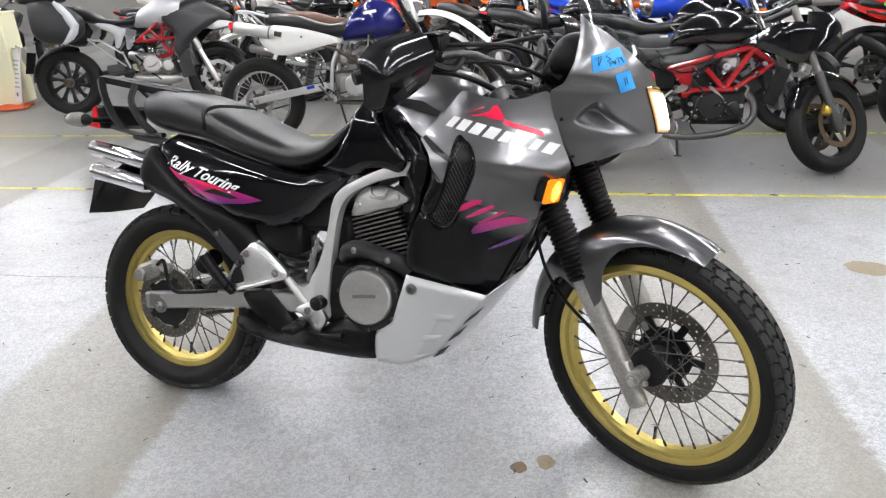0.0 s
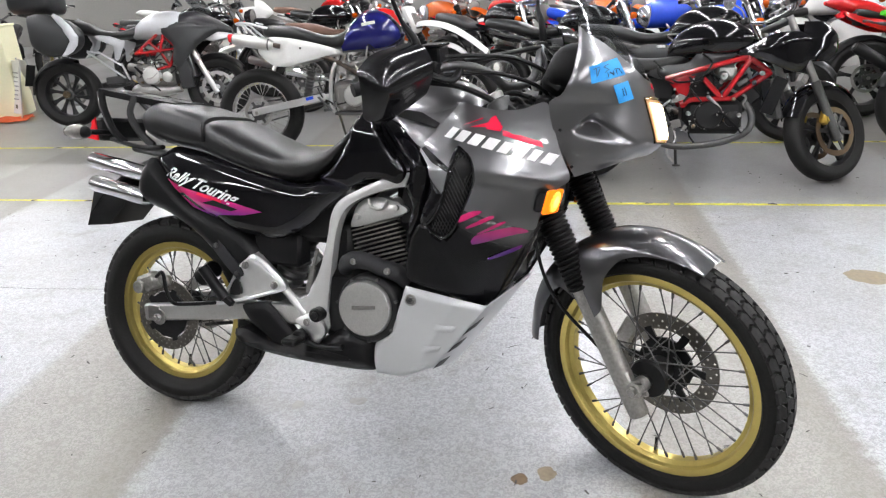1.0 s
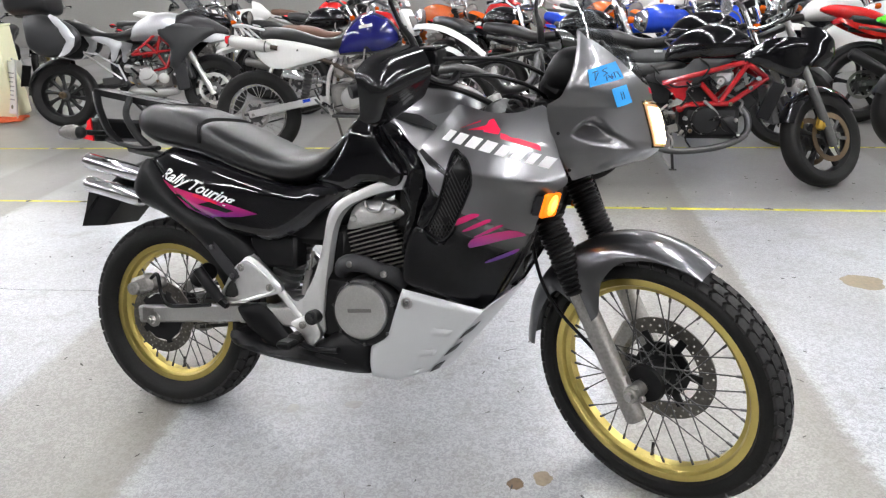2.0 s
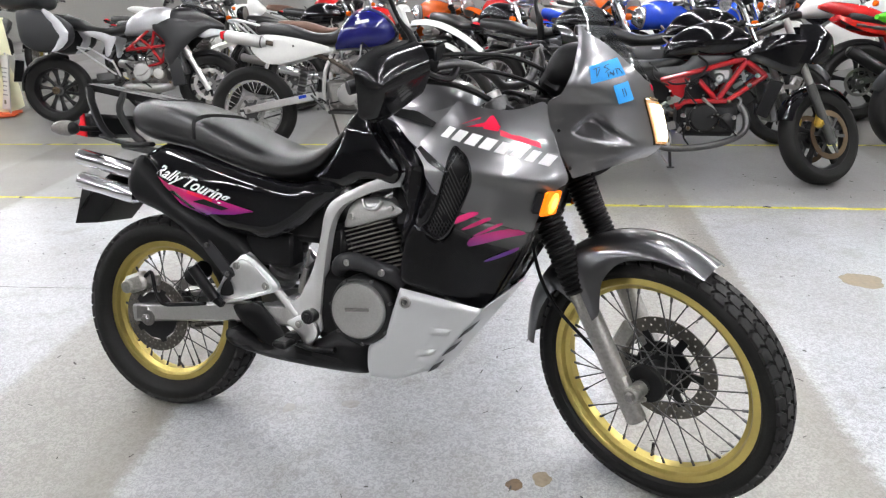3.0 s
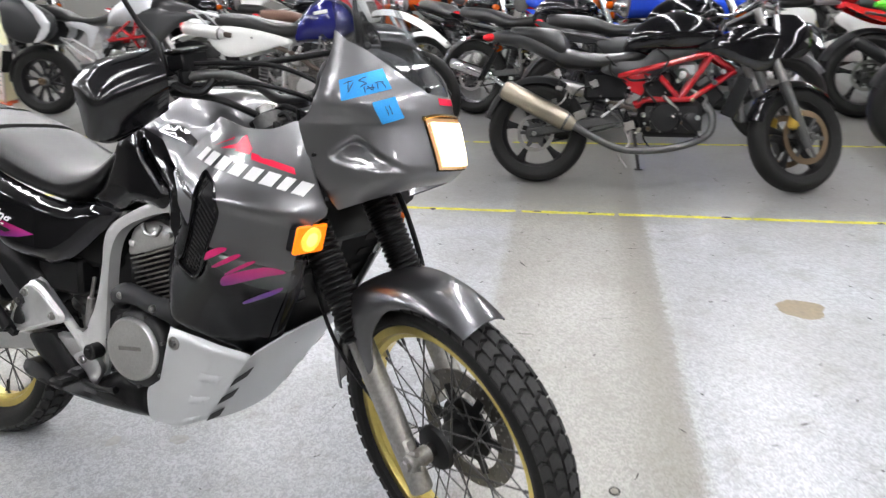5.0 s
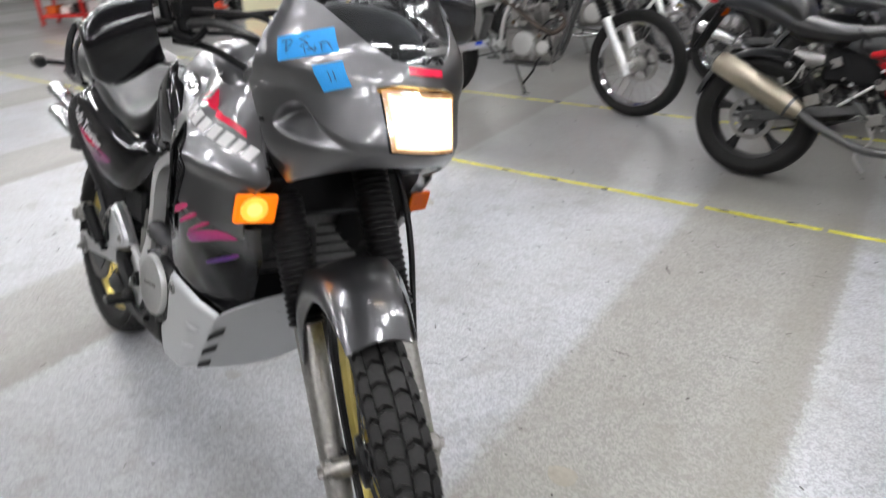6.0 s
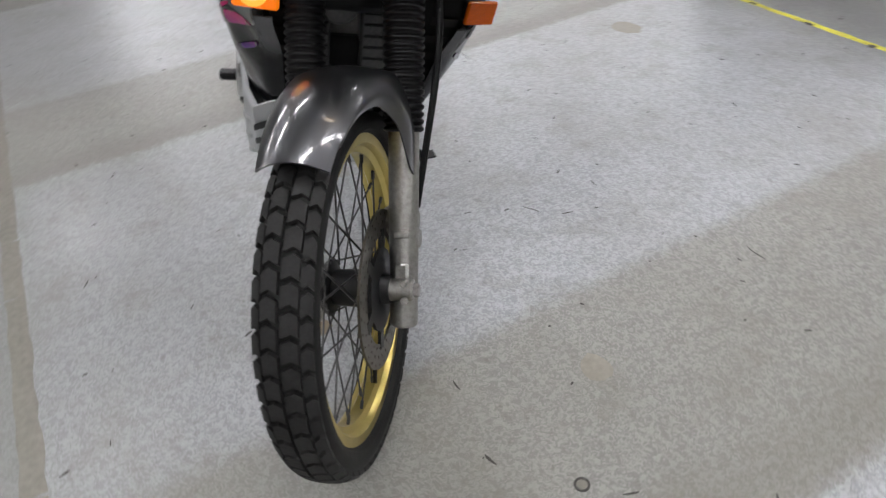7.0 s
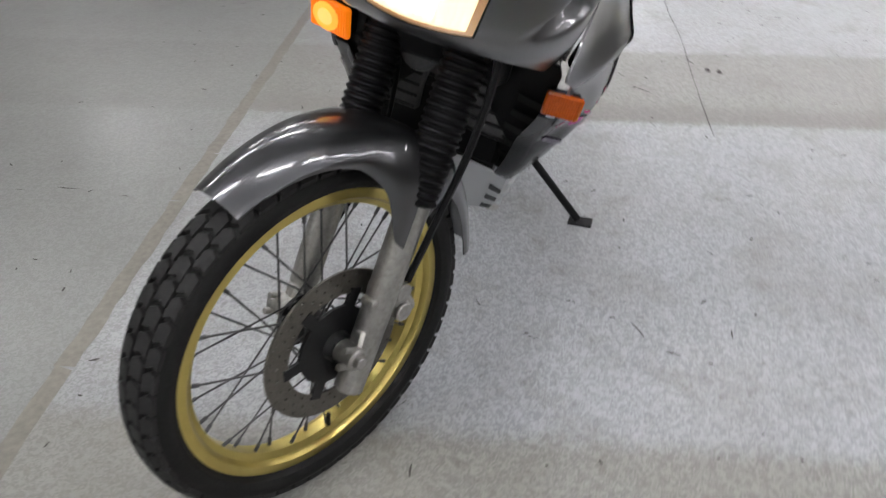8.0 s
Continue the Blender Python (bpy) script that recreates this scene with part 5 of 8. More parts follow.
for s in (-1, 1):
    part("grip", steered(tube([(0.955, s * 0.42, 1.062 + RISE), (0.982, s * 0.345, 1.073 + RISE), (1.0, s * 0.29, 1.081 + RISE)], 0.0165, 14, 4)), PLASTIC_GREY, bars, "ribbed rubber grip")
    part("switchgear", steered(merge(block((1.018, s * 0.262, 1.086 + RISE), (0.042, 0.05, 0.042), 0.008, turn(0, 0, s * -24)), block((1.045, s * 0.222, 1.09 + RISE), (0.03, 0.03, 0.035), 0.006))), PLASTIC, bars)
    part("lever", steered(tube([(1.05, s * 0.245, 1.085 + RISE), (1.05, s * 0.30, 1.08 + RISE), (1.025, s * 0.36, 1.07 + RISE), (1.015, s * 0.40, 1.066 + RISE)], (0.009, 0.007, 0.006, 0.008), 10, 5, flat=0.7)), DARK_STEEL, bars)

    def guard_shell(a, b, s=s):
        """Hand guard: a deep bowl in front of the grip, creased along its middle, closed round its outer end."""
        inner = curve_pts([(1.028, 1.086), (1.058, 1.100), (1.088, 1.155), (1.066, 1.204), (1.012, 1.214)], 4)
        outer = curve_pts([(1.010, 1.026), (1.032, 1.046), (1.066, 1.126), (1.038, 1.186), (0.985, 1.198)], 4)
        k = min(1.0, a / 0.86)
        pr = inner + (outer - inner) * k
        x = np.linspace(0, 1, 17)
        u, w = float(np.interp(b, x, pr[:, 0])), float(np.interp(b, x, pr[:, 1]))
        v = 0.275 + 0.132 * k
        mid_w = (pr[0, 1] + pr[-1, 1]) / 2
        w = mid_w + (w - mid_w) * math.sqrt(1 - 0.42 * max(0.0, (k - 0.5) / 0.5) ** 2.5)
        if a > 0.86:
            e = (a - 0.86) / 0.14
            u += (0.992 - u) * 0.9 * e ** 1.6
            v += 0.020 * math.sin(e * math.pi / 2)
            w += (1.105 - w) * 0.25 * e
        return v3(u, s * v, w)
    part("hand_guard", steered(sheet(guard_shell, 26, 24, 0.004)), GLOSS_PLASTIC, bars, "glossy black hand guard")
    part("guard_arm", steered(tube([(1.04, s * 0.255, 1.15), (1.065, s * 0.24, 1.13), (1.09, s * 0.21, 1.12), (1.09, s * 0.18, 1.14)], 0.012, 8, 4, flat=0.7)), PLASTIC, bars)
    part("mirror_stem", steered(tube([(1.025, s * 0.256, 1.15), (1.02, s * 0.258, 1.22), (0.995, s * 0.275, 1.27), (0.985, s * 0.315, 1.38)], (0.012, 0.010, 0.0055, 0.0055), 10)), PLASTIC, bars)
    part("mirror", steered(lathe([(0, 0.002), (0.0, 0.048), (0.008, 0.052), (0.02, 0.046), (0.032, 0.02), (0.034, 0.003)], (0.985, s * 0.345, 1.42), (1, 0, 0.1), 24)), PLASTIC, bars)
res = part("brake_reservoir", steered(merge(block((1.025, -0.200, 1.180), (0.050, 0.075, 0.040), 0.005, turn(0, 0, 24)))), PLASTIC, bars, "black brake fluid reservoir")
part("reservoir_lid", steered(block((1.025, -0.200, 1.203), (0.056, 0.080, 0.009), 0.003, turn(0, 0, 24))), GLOSS_PLASTIC, res)
part("throttle_cable", steered(tube([(1.03, -0.24, 1.13), (1.09, -0.17, 1.13), (1.16, -0.10, 1.12), (1.22, 0.0, 1.06), (1.20, 0.03, 0.96)], 0.0055, 8)), PLASTIC, bars)
part("front_brake_line", steered(tube([(1.06, -0.20, 1.175), (1.12, -0.14, 1.17), (1.19, -0.06, 1.15), (1.24, 0.02, 1.08), (1.22, 0.05, 0.95)], 0.0058, 8)), PLASTIC, bars)
part("clutch_cable", steered(tube([(1.05, 0.24, 1.14), (1.10, 0.15, 1.15), (1.18, 0.05, 1.12), (1.20, -0.02, 1.0)], 0.0055, 8)), PLASTIC, bars)
part("wiring_loom", steered(tube([(1.03, -0.25, 1.12), (1.08, -0.18, 1.10), (1.13, -0.12, 1.06), (1.15, -0.06, 1.01)], 0.008, 8)), PLASTIC, bars)
part("instrument_hood", loft([(1.20, 1.06, 1.10, 0.08, 2.6), (1.24, 1.05, 1.17, 0.115, 2.8), (1.32, 1.05, 1.18, 0.12, 2.8), (1.38, 1.05, 1.14, 0.10, 2.6), (1.42, 1.06, 1.09, 0.06, 2.4)], 28), PLASTIC, bike, "black instrument hood behind the screen")
part("dash", merge(block((1.24, 0, 1.085), (0.07, 0.20, 0.075), 0.015, turn(0, 30, 0)), block((1.21, -0.07, 1.02), (0.05, 0.06, 0.05), 0.01), block((1.17, -0.11, 1.00), (0.05, 0.04, 0.04), 0.008)), PLASTIC, bike, "black instrument housing")
part("wiring_loom", merge(tube([(1.02, -0.09, 0.99), (1.09, -0.105, 1.02), (1.16, -0.12, 1.00), (1.22, -0.11, 1.02)], 0.009, 8), tube([(1.05, -0.05, 1.01), (1.12, -0.08, 1.05), (1.20, -0.09, 1.03)], 0.007, 8), tube([(1.08, -0.12, 0.985), (1.14, -0.10, 1.035), (1.19, -0.125, 0.985)], 0.006, 8)), PLASTIC, bike)

# ---- frame, engine and running gear ----
for s in (-1, 1):
    part("frame_spar", flip(panel([(0.90, 0.838), (0.80, 0.815), (0.715, 0.778), (0.655, 0.742), (0.631, 0.700), (0.621, 0.639), (0.602, 0.56), (0.584, 0.512), (0.562, 0.47), (0.552, 0.40), (0.556, 0.35), (0.58, 0.325), (0.612, 0.36), (0.622, 0.42), (0.626, 0.48), (0.633, 0.545), (0.648, 0.655), (0.670, 0.712), (0.712, 0.748), (0.80, 0.784), (0.90, 0.805)], lambda u, w: 0.146, thick=0.034, roll=0.004, roll_w=0.008, step=0.012), s), FRAME_PAINT, bike, "silver painted steel frame spar")
    part("frame_gusset", flip(panel([(0.505, 0.452), (0.535, 0.445), (0.598, 0.475), (0.628, 0.37), (0.578, 0.330), (0.53, 0.392)], lambda u, w: 0.140, thick=0.012, roll=0.002, roll_w=0.006, step=0.02, round_n=2), s), FRAME_PAINT, bike)
    part("subframe_strut", tube([(0.32, s * 0.125, 0.615), (0.42, s * 0.13, 0.52), (0.53, s * 0.132, 0.415), (0.59, s * 0.132, 0.36)], 0.0125, 10, 4), FRAME_PAINT, bike)
    part("seat_rail", tube([(-0.10, s * 0.10, 0.86), (0.15, s * 0.12, 0.83), (0.45, s * 0.125, 0.765), (0.70, s * 0.12, 0.77)], 0.0125, 10, 4), DARK_STEEL, bike)
part("pivot_bolt", merge(rod((0.600, -0.125, 0.412), (0.600, -0.176, 0.412), 0.021, n=20), rod((0.600, -0.175, 0.412), (0.600, -0.182, 0.412), 0.012, n=6)), ENGINE_BLACK, bike)
part("brake_light_switch", merge(rod((0.555, -0.135, 0.47), (0.573, -0.137, 0.545), 0.010, n=10), rod((0.573, -0.137, 0.545), (0.585, -0.135, 0.60), 0.005, n=8)), STEEL, bike)
PEG = [(0.378, 0.567), (0.350, 0.552), (0.330, 0.535), (0.310, 0.508), (0.288, 0.470), (0.270, 0.440), (0.273, 0.410), (0.31, 0.412), (0.383, 0.432), (0.440, 0.452), (0.482, 0.468), (0.488, 0.488), (0.455, 0.520), (0.415, 0.552)]
def half_peg(u, w):
    return 0.152 + 0.010 * min(1.0, max(0.0, (u - 0.29) / 0.08))
rim_of = curve_pts(PEG, 3, True)
rim_mid = np.mean(rim_of, 0)
for s in (-1, 1):
    hanger = part("footrest_hanger", flip(panel(PEG, half_peg, thick=0.014, roll=0.010, roll_w=0.018, step=0.012), s), POLISHED, bike, "polished cast footrest hanger")
    ridge = [rim_mid + (p - rim_mid) * 0.86 for p in rim_of]
    part("hanger_rib", flip(tube([(p[0], -half_peg(*p) - 0.001, p[1]) for p in ridge + [ridge[0]]], 0.0034, 8, 1), s), POLISHED, hanger)
    part("hanger_window", flip(panel([(0.306, 0.470), (0.328, 0.490), (0.345, 0.446), (0.298, 0.438)], lambda u, w: half_peg(u, w) + 0.0045, thick=0.004, roll=0, step=0.012, round_n=3), s), ENGINE_BLACK, hanger)
    for q in ((0.357, 0.533), (0.456, 0.483)):
        part("bolt", flip(merge(rod((q[0], -0.156, q[1]), (q[0], -0.167, q[1]), 0.0115, n=16), rod((q[0], -0.166, q[1]), (q[0], -0.172, q[1]), 0.006, n=6)), s), STEEL, hanger)
    part("passenger_peg", flip(merge(tube([(0.285, -0.165, 0.425), (0.25, -0.172, 0.47), (0.215, -0.178, 0.515)], 0.017, 12, 3), block((0.292, -0.160, 0.418), (0.04, 0.02, 0.022), 0.004, turn(0, 30, 0))), s), PLASTIC, hanger, "folded black passenger peg")
    part("rider_peg", flip(merge(block((0.545, -0.200, 0.338), (0.046, 0.070, 0.022), 0.008), block((0.550, -0.165, 0.345), (0.04, 0.05, 0.030), 0.008)), s), PLASTIC, bike, "rubber rider footrest")
    bracket = part("peg_bracket", flip(panel([(0.529, 0.388), (0.570, 0.410), (0.597, 0.406), (0.627, 0.369), (0.610, 0.335), (0.593, 0.319), (0.570, 0.352), (0.545, 0.371)], lambda u, w: 0.168, thick=0.014, roll=0.005, roll_w=0.010, step=0.012, round_n=3), s), POLISHED, bike, "polished cast peg bracket")
    part("bolt", flip(merge(rod((0.572, -0.166, 0.388), (0.572, -0.176, 0.388), 0.011, n=14), rod((0.572, -0.174, 0.388), (0.572, -0.180, 0.388), 0.0065, n=6)), s), STEEL, bracket)
part("brake_pedal", tube([(0.56, -0.165, 0.330), (0.61, -0.172, 0.322), (0.66, -0.174, 0.325), (0.69, -0.176, 0.330)], (0.009, 0.007, 0.007, 0.009), 10, 4), PLASTIC, bike)
part("heel_plate", panel([(0.325, 0.400), (0.36, 0.412), (0.415, 0.418), (0.47, 0.37), (0.525, 0.315), (0.505, 0.285), (0.46, 0.285), (0.40, 0.325), (0.355, 0.355)], lambda u, w: 0.142, thick=0.03, roll=0.008, roll_w=0.014), PLASTIC, bike, "black plastic heel guard")
for s in (-1, 1):
    arm = part("swing_arm", flip(merge(beam((-0.065, -0.112, 0.328), (0.33, -0.112, 0.382), 0.030, 0.056, 0.007, up=(0, 0, 1)), beam((0.32, -0.112, 0.381), (0.59, -0.105, 0.395), 0.034, 0.062, 0.007)), s), ALLOY, bike, "box-section alloy swing arm")
    part("axle_nut", flip(merge(rod((0.0, -0.125, 0.322), (0.0, -0.131, 0.322), 0.026, n=20), rod((0.0, -0.13, 0.322), (0.0, -0.145, 0.322), 0.0135, n=6), rod((0.0, -0.144, 0.322), (0.0, -0.152, 0.322), 0.008, n=10)), s), STEEL, arm)
    part("chain_adjuster", flip(block((-0.02, -0.128, 0.335), (0.045, 0.006, 0.044), 0.002), s), STEEL, arm)
part("swing_arm_bridge", rod((0.44, -0.11, 0.39), (0.44, 0.11, 0.39), 0.028, n=14), ALLOY, bike)
part("rear_caliper", merge(block((-0.052, -0.108, 0.428), (0.085, 0.045, 0.058), 0.012, turn(0, -22, 0)), rod((-0.072, -0.12, 0.415), (-0.072, -0.142, 0.415), 0.021, n=18), block((0.0, -0.10, 0.44), (0.05, 0.03, 0.035), 0.008)), ALLOY_OLD, bike, "grey rear brake caliper")
part("rear_brake_hose", tube([(-0.02, -0.115, 0.45), (0.02, -0.13, 0.47), (0.035, -0.13, 0.41), (0.06, -0.128, 0.375), (0.13, -0.128, 0.38), (0.22, -0.128, 0.395)], 0.006, 8), PLASTIC, bike)
part("shock_absorber", merge(rod((0.40, 0, 0.45), (0.50, 0, 0.70), 0.038, n=18), lathe([(i * 0.012, 0.045 + 0.006 * (i % 2)) for i in range(18)], (0.40, 0, 0.46), (0.4, 0, 1), 18)), DARK_STEEL, bike)
part("shock_reservoir", rod((0.145, -0.10, 0.46), (0.205, -0.105, 0.50), 0.028, n=18), PLASTIC, bike)
part("chain_guard", tube([(-0.02, 0.105, 0.44), (0.2, 0.105, 0.46), (0.45, 0.10, 0.46)], 0.02, 8, 4, flat=0.4), PLASTIC, bike)
part("chain", merge(tube([(0.0, 0.10, 0.40), (0.62, 0.10, 0.44)], 0.007, 6, 1), tube([(0.0, 0.10, 0.24), (0.62, 0.10, 0.36)], 0.007, 6, 1)), DARK_STEEL, bike)
part("sprocket", lathe([(-0.003, 0.06), (-0.003, 0.095), (0.003, 0.095), (0.003, 0.06)], (0, 0.10, REAR_R), (0, 1, 0), 40, caps=False, closed=True), STEEL, bike)

# engine
engine = part("engine", merge(block((0.78, 0, 0.44), (0.40, 0.26, 0.22), 0.03), block((0.62, 0, 0.46), (0.16, 0.22, 0.20), 0.03), block((0.86, 0, 0.36), (0.22, 0.22, 0.10), 0.03)), ENGINE_BLACK, bike, "black and grey V-twin engine")
part("rear_cylinder", beam((0.775, 0, 0.55), (0.722, 0, 0.71), 0.16, 0.13, 0.012, up=(0, 1, 0)), ENGINE_BLACK, engine)
for k in range(12):
    c = v3(0.782, 0, 0.556) + v3(-0.30, 0, 0.954) * (0.0127 * k)
    part("cylinder_fin", block(c, (0.165 - 0.002 * k, 0.208 - 0.006 * (k % 2), 0.0040), 0.0012, turn(0, -18, 0)), FIN_ALLOY, engine)
head = part("rear_head_cover", merge(block((0.762, 0, 0.715), (0.150, 0.21, 0.055), 0.014, turn(0, -18, 0)), panel([(0.684, 0.701), (0.694, 0.727), (0.717, 0.750), (0.750, 0.758), (0.775, 0.758), (0.800, 0.752), (0.828, 0.742), (0.848, 0.722), (0.765, 0.690), (0.683, 0.668)], lambda u, w: 0.114 - 0.4 * max(0, w - 0.735), thick=0.03, roll=0.006, roll_w=0.012, step=0.012)), ALLOY, engine, "cast alloy rocker cover")
part("cover_web", merge(tube([(0.735, -0.116, 0.752), (0.745, -0.119, 0.73), (0.778, -0.119, 0.728), (0.792, -0.116, 0.752)], 0.005, 8, 3), rod((0.70, -0.11, 0.70), (0.70, -0.122, 0.70), 0.010, n=12), rod((0.82, -0.11, 0.732), (0.82, -0.122, 0.732), 0.008, n=12)), ALLOY, head)
part("front_cylinder", beam((0.90, 0, 0.50), (1.03, 0, 0.62), 0.18, 0.15, 0.012, up=(0, 1, 0)), ENGINE_GREY, engine)
part("clutch_cover", lathe([(0, 0.099), (0.03, 0.098), (0.042, 0.093), (0.046, 0.086)], (0.768, -0.135, 0.452), (0, -1, 0), 44), ENGINE_BLACK, engine)
cov = part("cover_cap", lathe([(0, 0.080), (0.010, 0.080), (0.018, 0.075), (0.0195, 0.064), (0.018, 0.060), (0.0185, 0.002)], (0.763, -0.176, 0.455), (0, -1, 0), 44), ALLOY, engine, "round brushed alloy clutch cover")
part("brand_mark", block((0.763, -0.1950, 0.459), (0.072, 0.0016, 0.010), 0.0005, turn(0, -7, 0)), ENGINE_GREY, cov)
for k in range(7):
    a = radians(20 + 51 * k)
    part("bolt", rod((0.768 + 0.091 * math.cos(a), -0.172, 0.452 + 0.091 * math.sin(a)), (0.768 + 0.091 * math.cos(a), -0.185, 0.452 + 0.091 * math.sin(a)), 0.005, n=8), DARK_STEEL, engine)
pipe = part("water_pipe", tube([(0.672, -0.125, 0.548), (0.692, -0.150, 0.572), (0.726, -0.160, 0.584), (0.768, -0.160, 0.580), (0.802, -0.158, 0.568), (0.842, -0.152, 0.558), (0.868, -0.135, 0.530)], (0.022, 0.025, 0.026, 0.023, 0.024, 0.026, 0.020), 16, 5), PLASTIC_GREY, engine, "dark grey moulded water pipe")
for q in ((0.724, 0.583), (0.826, 0.565)):
    part("bolt", merge(rod((q[0], -0.176, q[1]), (q[0], -0.186, q[1]), 0.0095, n=14), rod((q[0], -0.185, q[1]), (q[0], -0.190, q[1]), 0.006, n=6)), STEEL, pipe)
part("sprocket_cover", block((0.64, 0.14, 0.45), (0.16, 0.05, 0.14), 0.03), ENGINE_GREY, engine)
part("generator_cover", lathe([(0, 0.09), (0.05, 0.09), (0.06, 0.08)], (0.80, 0.11, 0.44), (0, 1, 0), 32), ENGINE_GREY, engine)
part("airbox", merge(block((0.50, 0, 0.69), (0.26, 0.21, 0.16), 0.02), block((0.62, 0, 0.60), (0.10, 0.16, 0.14), 0.02), block((0.90, 0, 0.74), (0.20, 0.18, 0.16), 0.03)), ENGINE_BLACK, bike)
part("battery_box", block((0.44, -0.09, 0.585), (0.16, 0.07, 0.10), 0.01), PLASTIC, bike)

# exhaust under the engine
part("exhaust_cover", panel([(0.302, 0.325), (0.315, 0.285), (0.44, 0.262), (0.62, 0.255), (0.77, 0.262), (0.79, 0.30), (0.785, 0.365), (0.72, 0.380), (0.665, 0.372), (0.60, 0.330), (0.538, 0.312), (0.44, 0.300), (0.35, 0.325)], lambda u, w: 0.165, thick=0.06, roll=0.03, roll_w=0.04), PLASTIC, bike, "black pressed exhaust cover")
part("cover_slot", panel([(0.62, 0.308), (0.70, 0.300), (0.70, 0.290), (0.62, 0.297)], lambda u, w: 0.166, thick=0.003, roll=0, step=0.05), ENGINE_BLACK, bike)
part("exhaust_pipe", merge(tube([(0.31, -0.12, 0.305), (0.45, -0.12, 0.283), (0.75, -0.10, 0.29), (0.95, -0.05, 0.38), (1.04, -0.05, 0.52)], 0.022, 12)), RUSTY, bike, "heat-stained exhaust pipe")

# skid plate
def skid(s, t):
    """s: from the right flank's rear edge under the front to the left flank's; t: from the lower edge up."""
    q = 2 * s - 1
    a = abs(q)
    lo_u, lo_w = 0.90, 0.262
    if a > 0.42:
        k = (a - 0.42) / 0.58
        u_top, w_top = 1.108 - k * 0.225, 0.497 + 0.035 * k ** 0.8
        u_bot, w_bot = 0.955 - 0.157 * k, 0.300 - 0.036 * min(1, k * 1.8)
        flare = 0.185
    else:
        k = a / 0.42
        u_top, w_top = 1.178 - 0.070 * k ** 3, 0.556 - 0.059 * k ** 3
        u_bot, w_bot = 0.985 - 0.030 * k ** 3, 0.292 + 0.008 * k
        flare = 0.185 * (k if k < 0.86 else k)
    u, w = u_bot + (u_top - u_bot) * t, w_bot + (w_top - w_bot) * t
    if a > 0.42:
        kk = (a - 0.42) / 0.58
        y = (0.150 + 0.030 * t ** 0.7) + 0.016 * min(1, kk * 3)
        u += lerp_table(t, (0, 0.15, 0.33, 0.40, 0.48, 1.0), (-0.008, -0.026, -0.036, -0.022, 0.0, 0.0)) * kk ** 3
        rim = min(t, 1 - t, (1 - kk) * 1.3)
        y -= 0.012 * max(0, 1 - rim / 0.07) ** 2
    else:
        y = (0.150 + 0.030 * t ** 0.7) * k
    return v3(u, math.copysign(y, q), w)


plate = part("skid_plate", sheet(skid, 110, 40, 0.004), SILVER_PAINT, bike, "silver painted engine skid plate", sharp=50)
for sgn in (-1, 1):
    bolt = part("plate_bolt", lathe([(0, 0.0165), (0.008, 0.0165), (0.010, 0.014), (0.010, 0.0105), (0.006, 0.0095), (0.006, 0.001)], (0.902, sgn * 0.188, 0.497), (0, sgn, 0), 24), STEEL, plate)
    part("bolt_head", rod((0.902, sgn * 0.190, 0.497), (0.902, sgn * 0.199, 0.497), 0.0065, n=6), DARK_STEEL, bolt)
    for t0 in (0.04, 0.32, 0.60):
        def slot(a, b, t0=t0, sgn=sgn):
            p = skid(0.5 + sgn * (0.5 * (0.352 + 0.066 * a)), t0 + 0.02 + 0.12 * b - 0.05 * a)
            return p + v3(0.002, sgn * 0.002, -0.001)
        part("plate_slot", sheet(slot, 6, 3, 0.001), ENGINE_BLACK, plate)
        def rib(a, b, t0=t0, sgn=sgn):
            p = skid(0.5 + sgn * (0.5 * (0.50 + 0.16 * a)), t0 - 0.01 + 0.09 * b)
            k = math.sin(math.pi * b) * math.sin(math.pi * min(1, a * 3)) if a < 1 / 3 else math.sin(math.pi * b) * (1 - (a - 1 / 3) * 1.5)
            return p + v3(0, sgn * (0.001 + 0.006 * max(0, k)), 0)
        part("plate_rib", sheet(rib, 12, 6, 0.001), SILVER_PAINT, plate)
for w in (0.53, 0.50):
    part("plate_slot", block((1.150 - (0.53 - w) * 0.7, -0.035, w), (0.012, 0.02, 0.006), 0.001, turn(0, 45, 0)), ENGINE_BLACK, plate)

# tail: rack, rear mudguard, lamp, indicators
def rack_plate(s, t):
    u = -0.270 + 0.335 * s
    y = (2 * t - 1) * (0.070 + 0.026 * min(1, s * 1.6))
    return v3(u, y, 1.046 - 0.045 * s + 0.006 * (1 - (2 * t - 1) ** 2))


rack = part("luggage_rack", sheet(rack_plate, 18, 10, 0.020), PLASTIC, bike, "black steel luggage rack")
for s in (-1, 1):
    for st in ([(-0.262, -0.070, 1.034), (-0.225, -0.098, 0.985), (-0.165, -0.122, 0.915), (-0.115, -0.126, 0.878)], [(-0.165, -0.125, 0.885), (-0.06, -0.128, 0.866), (0.035, -0.128, 0.868)], [(-0.105, -0.090, 1.020), (-0.100, -0.115, 0.965), (-0.05, -0.125, 0.905), (0.0, -0.128, 0.870)]):
        part("rack_strut", flip(tube(st, 0.0125, 8, 4, flat=0.6), s), PLASTIC, rack)
for u in (-0.20, -0.10, 0.0):
    for s in (-1, 1):
        part("rack_slot", flip(sheet(lambda a, b, u=u: rack_plate((u + 0.02 + 0.06 * a + 0.27) / 0.335, 0.5 - 0.16 - 0.20 * b) + v3(0, 0, 0.0015), 4, 3, 0.001), s), ENGINE_BLACK, rack)


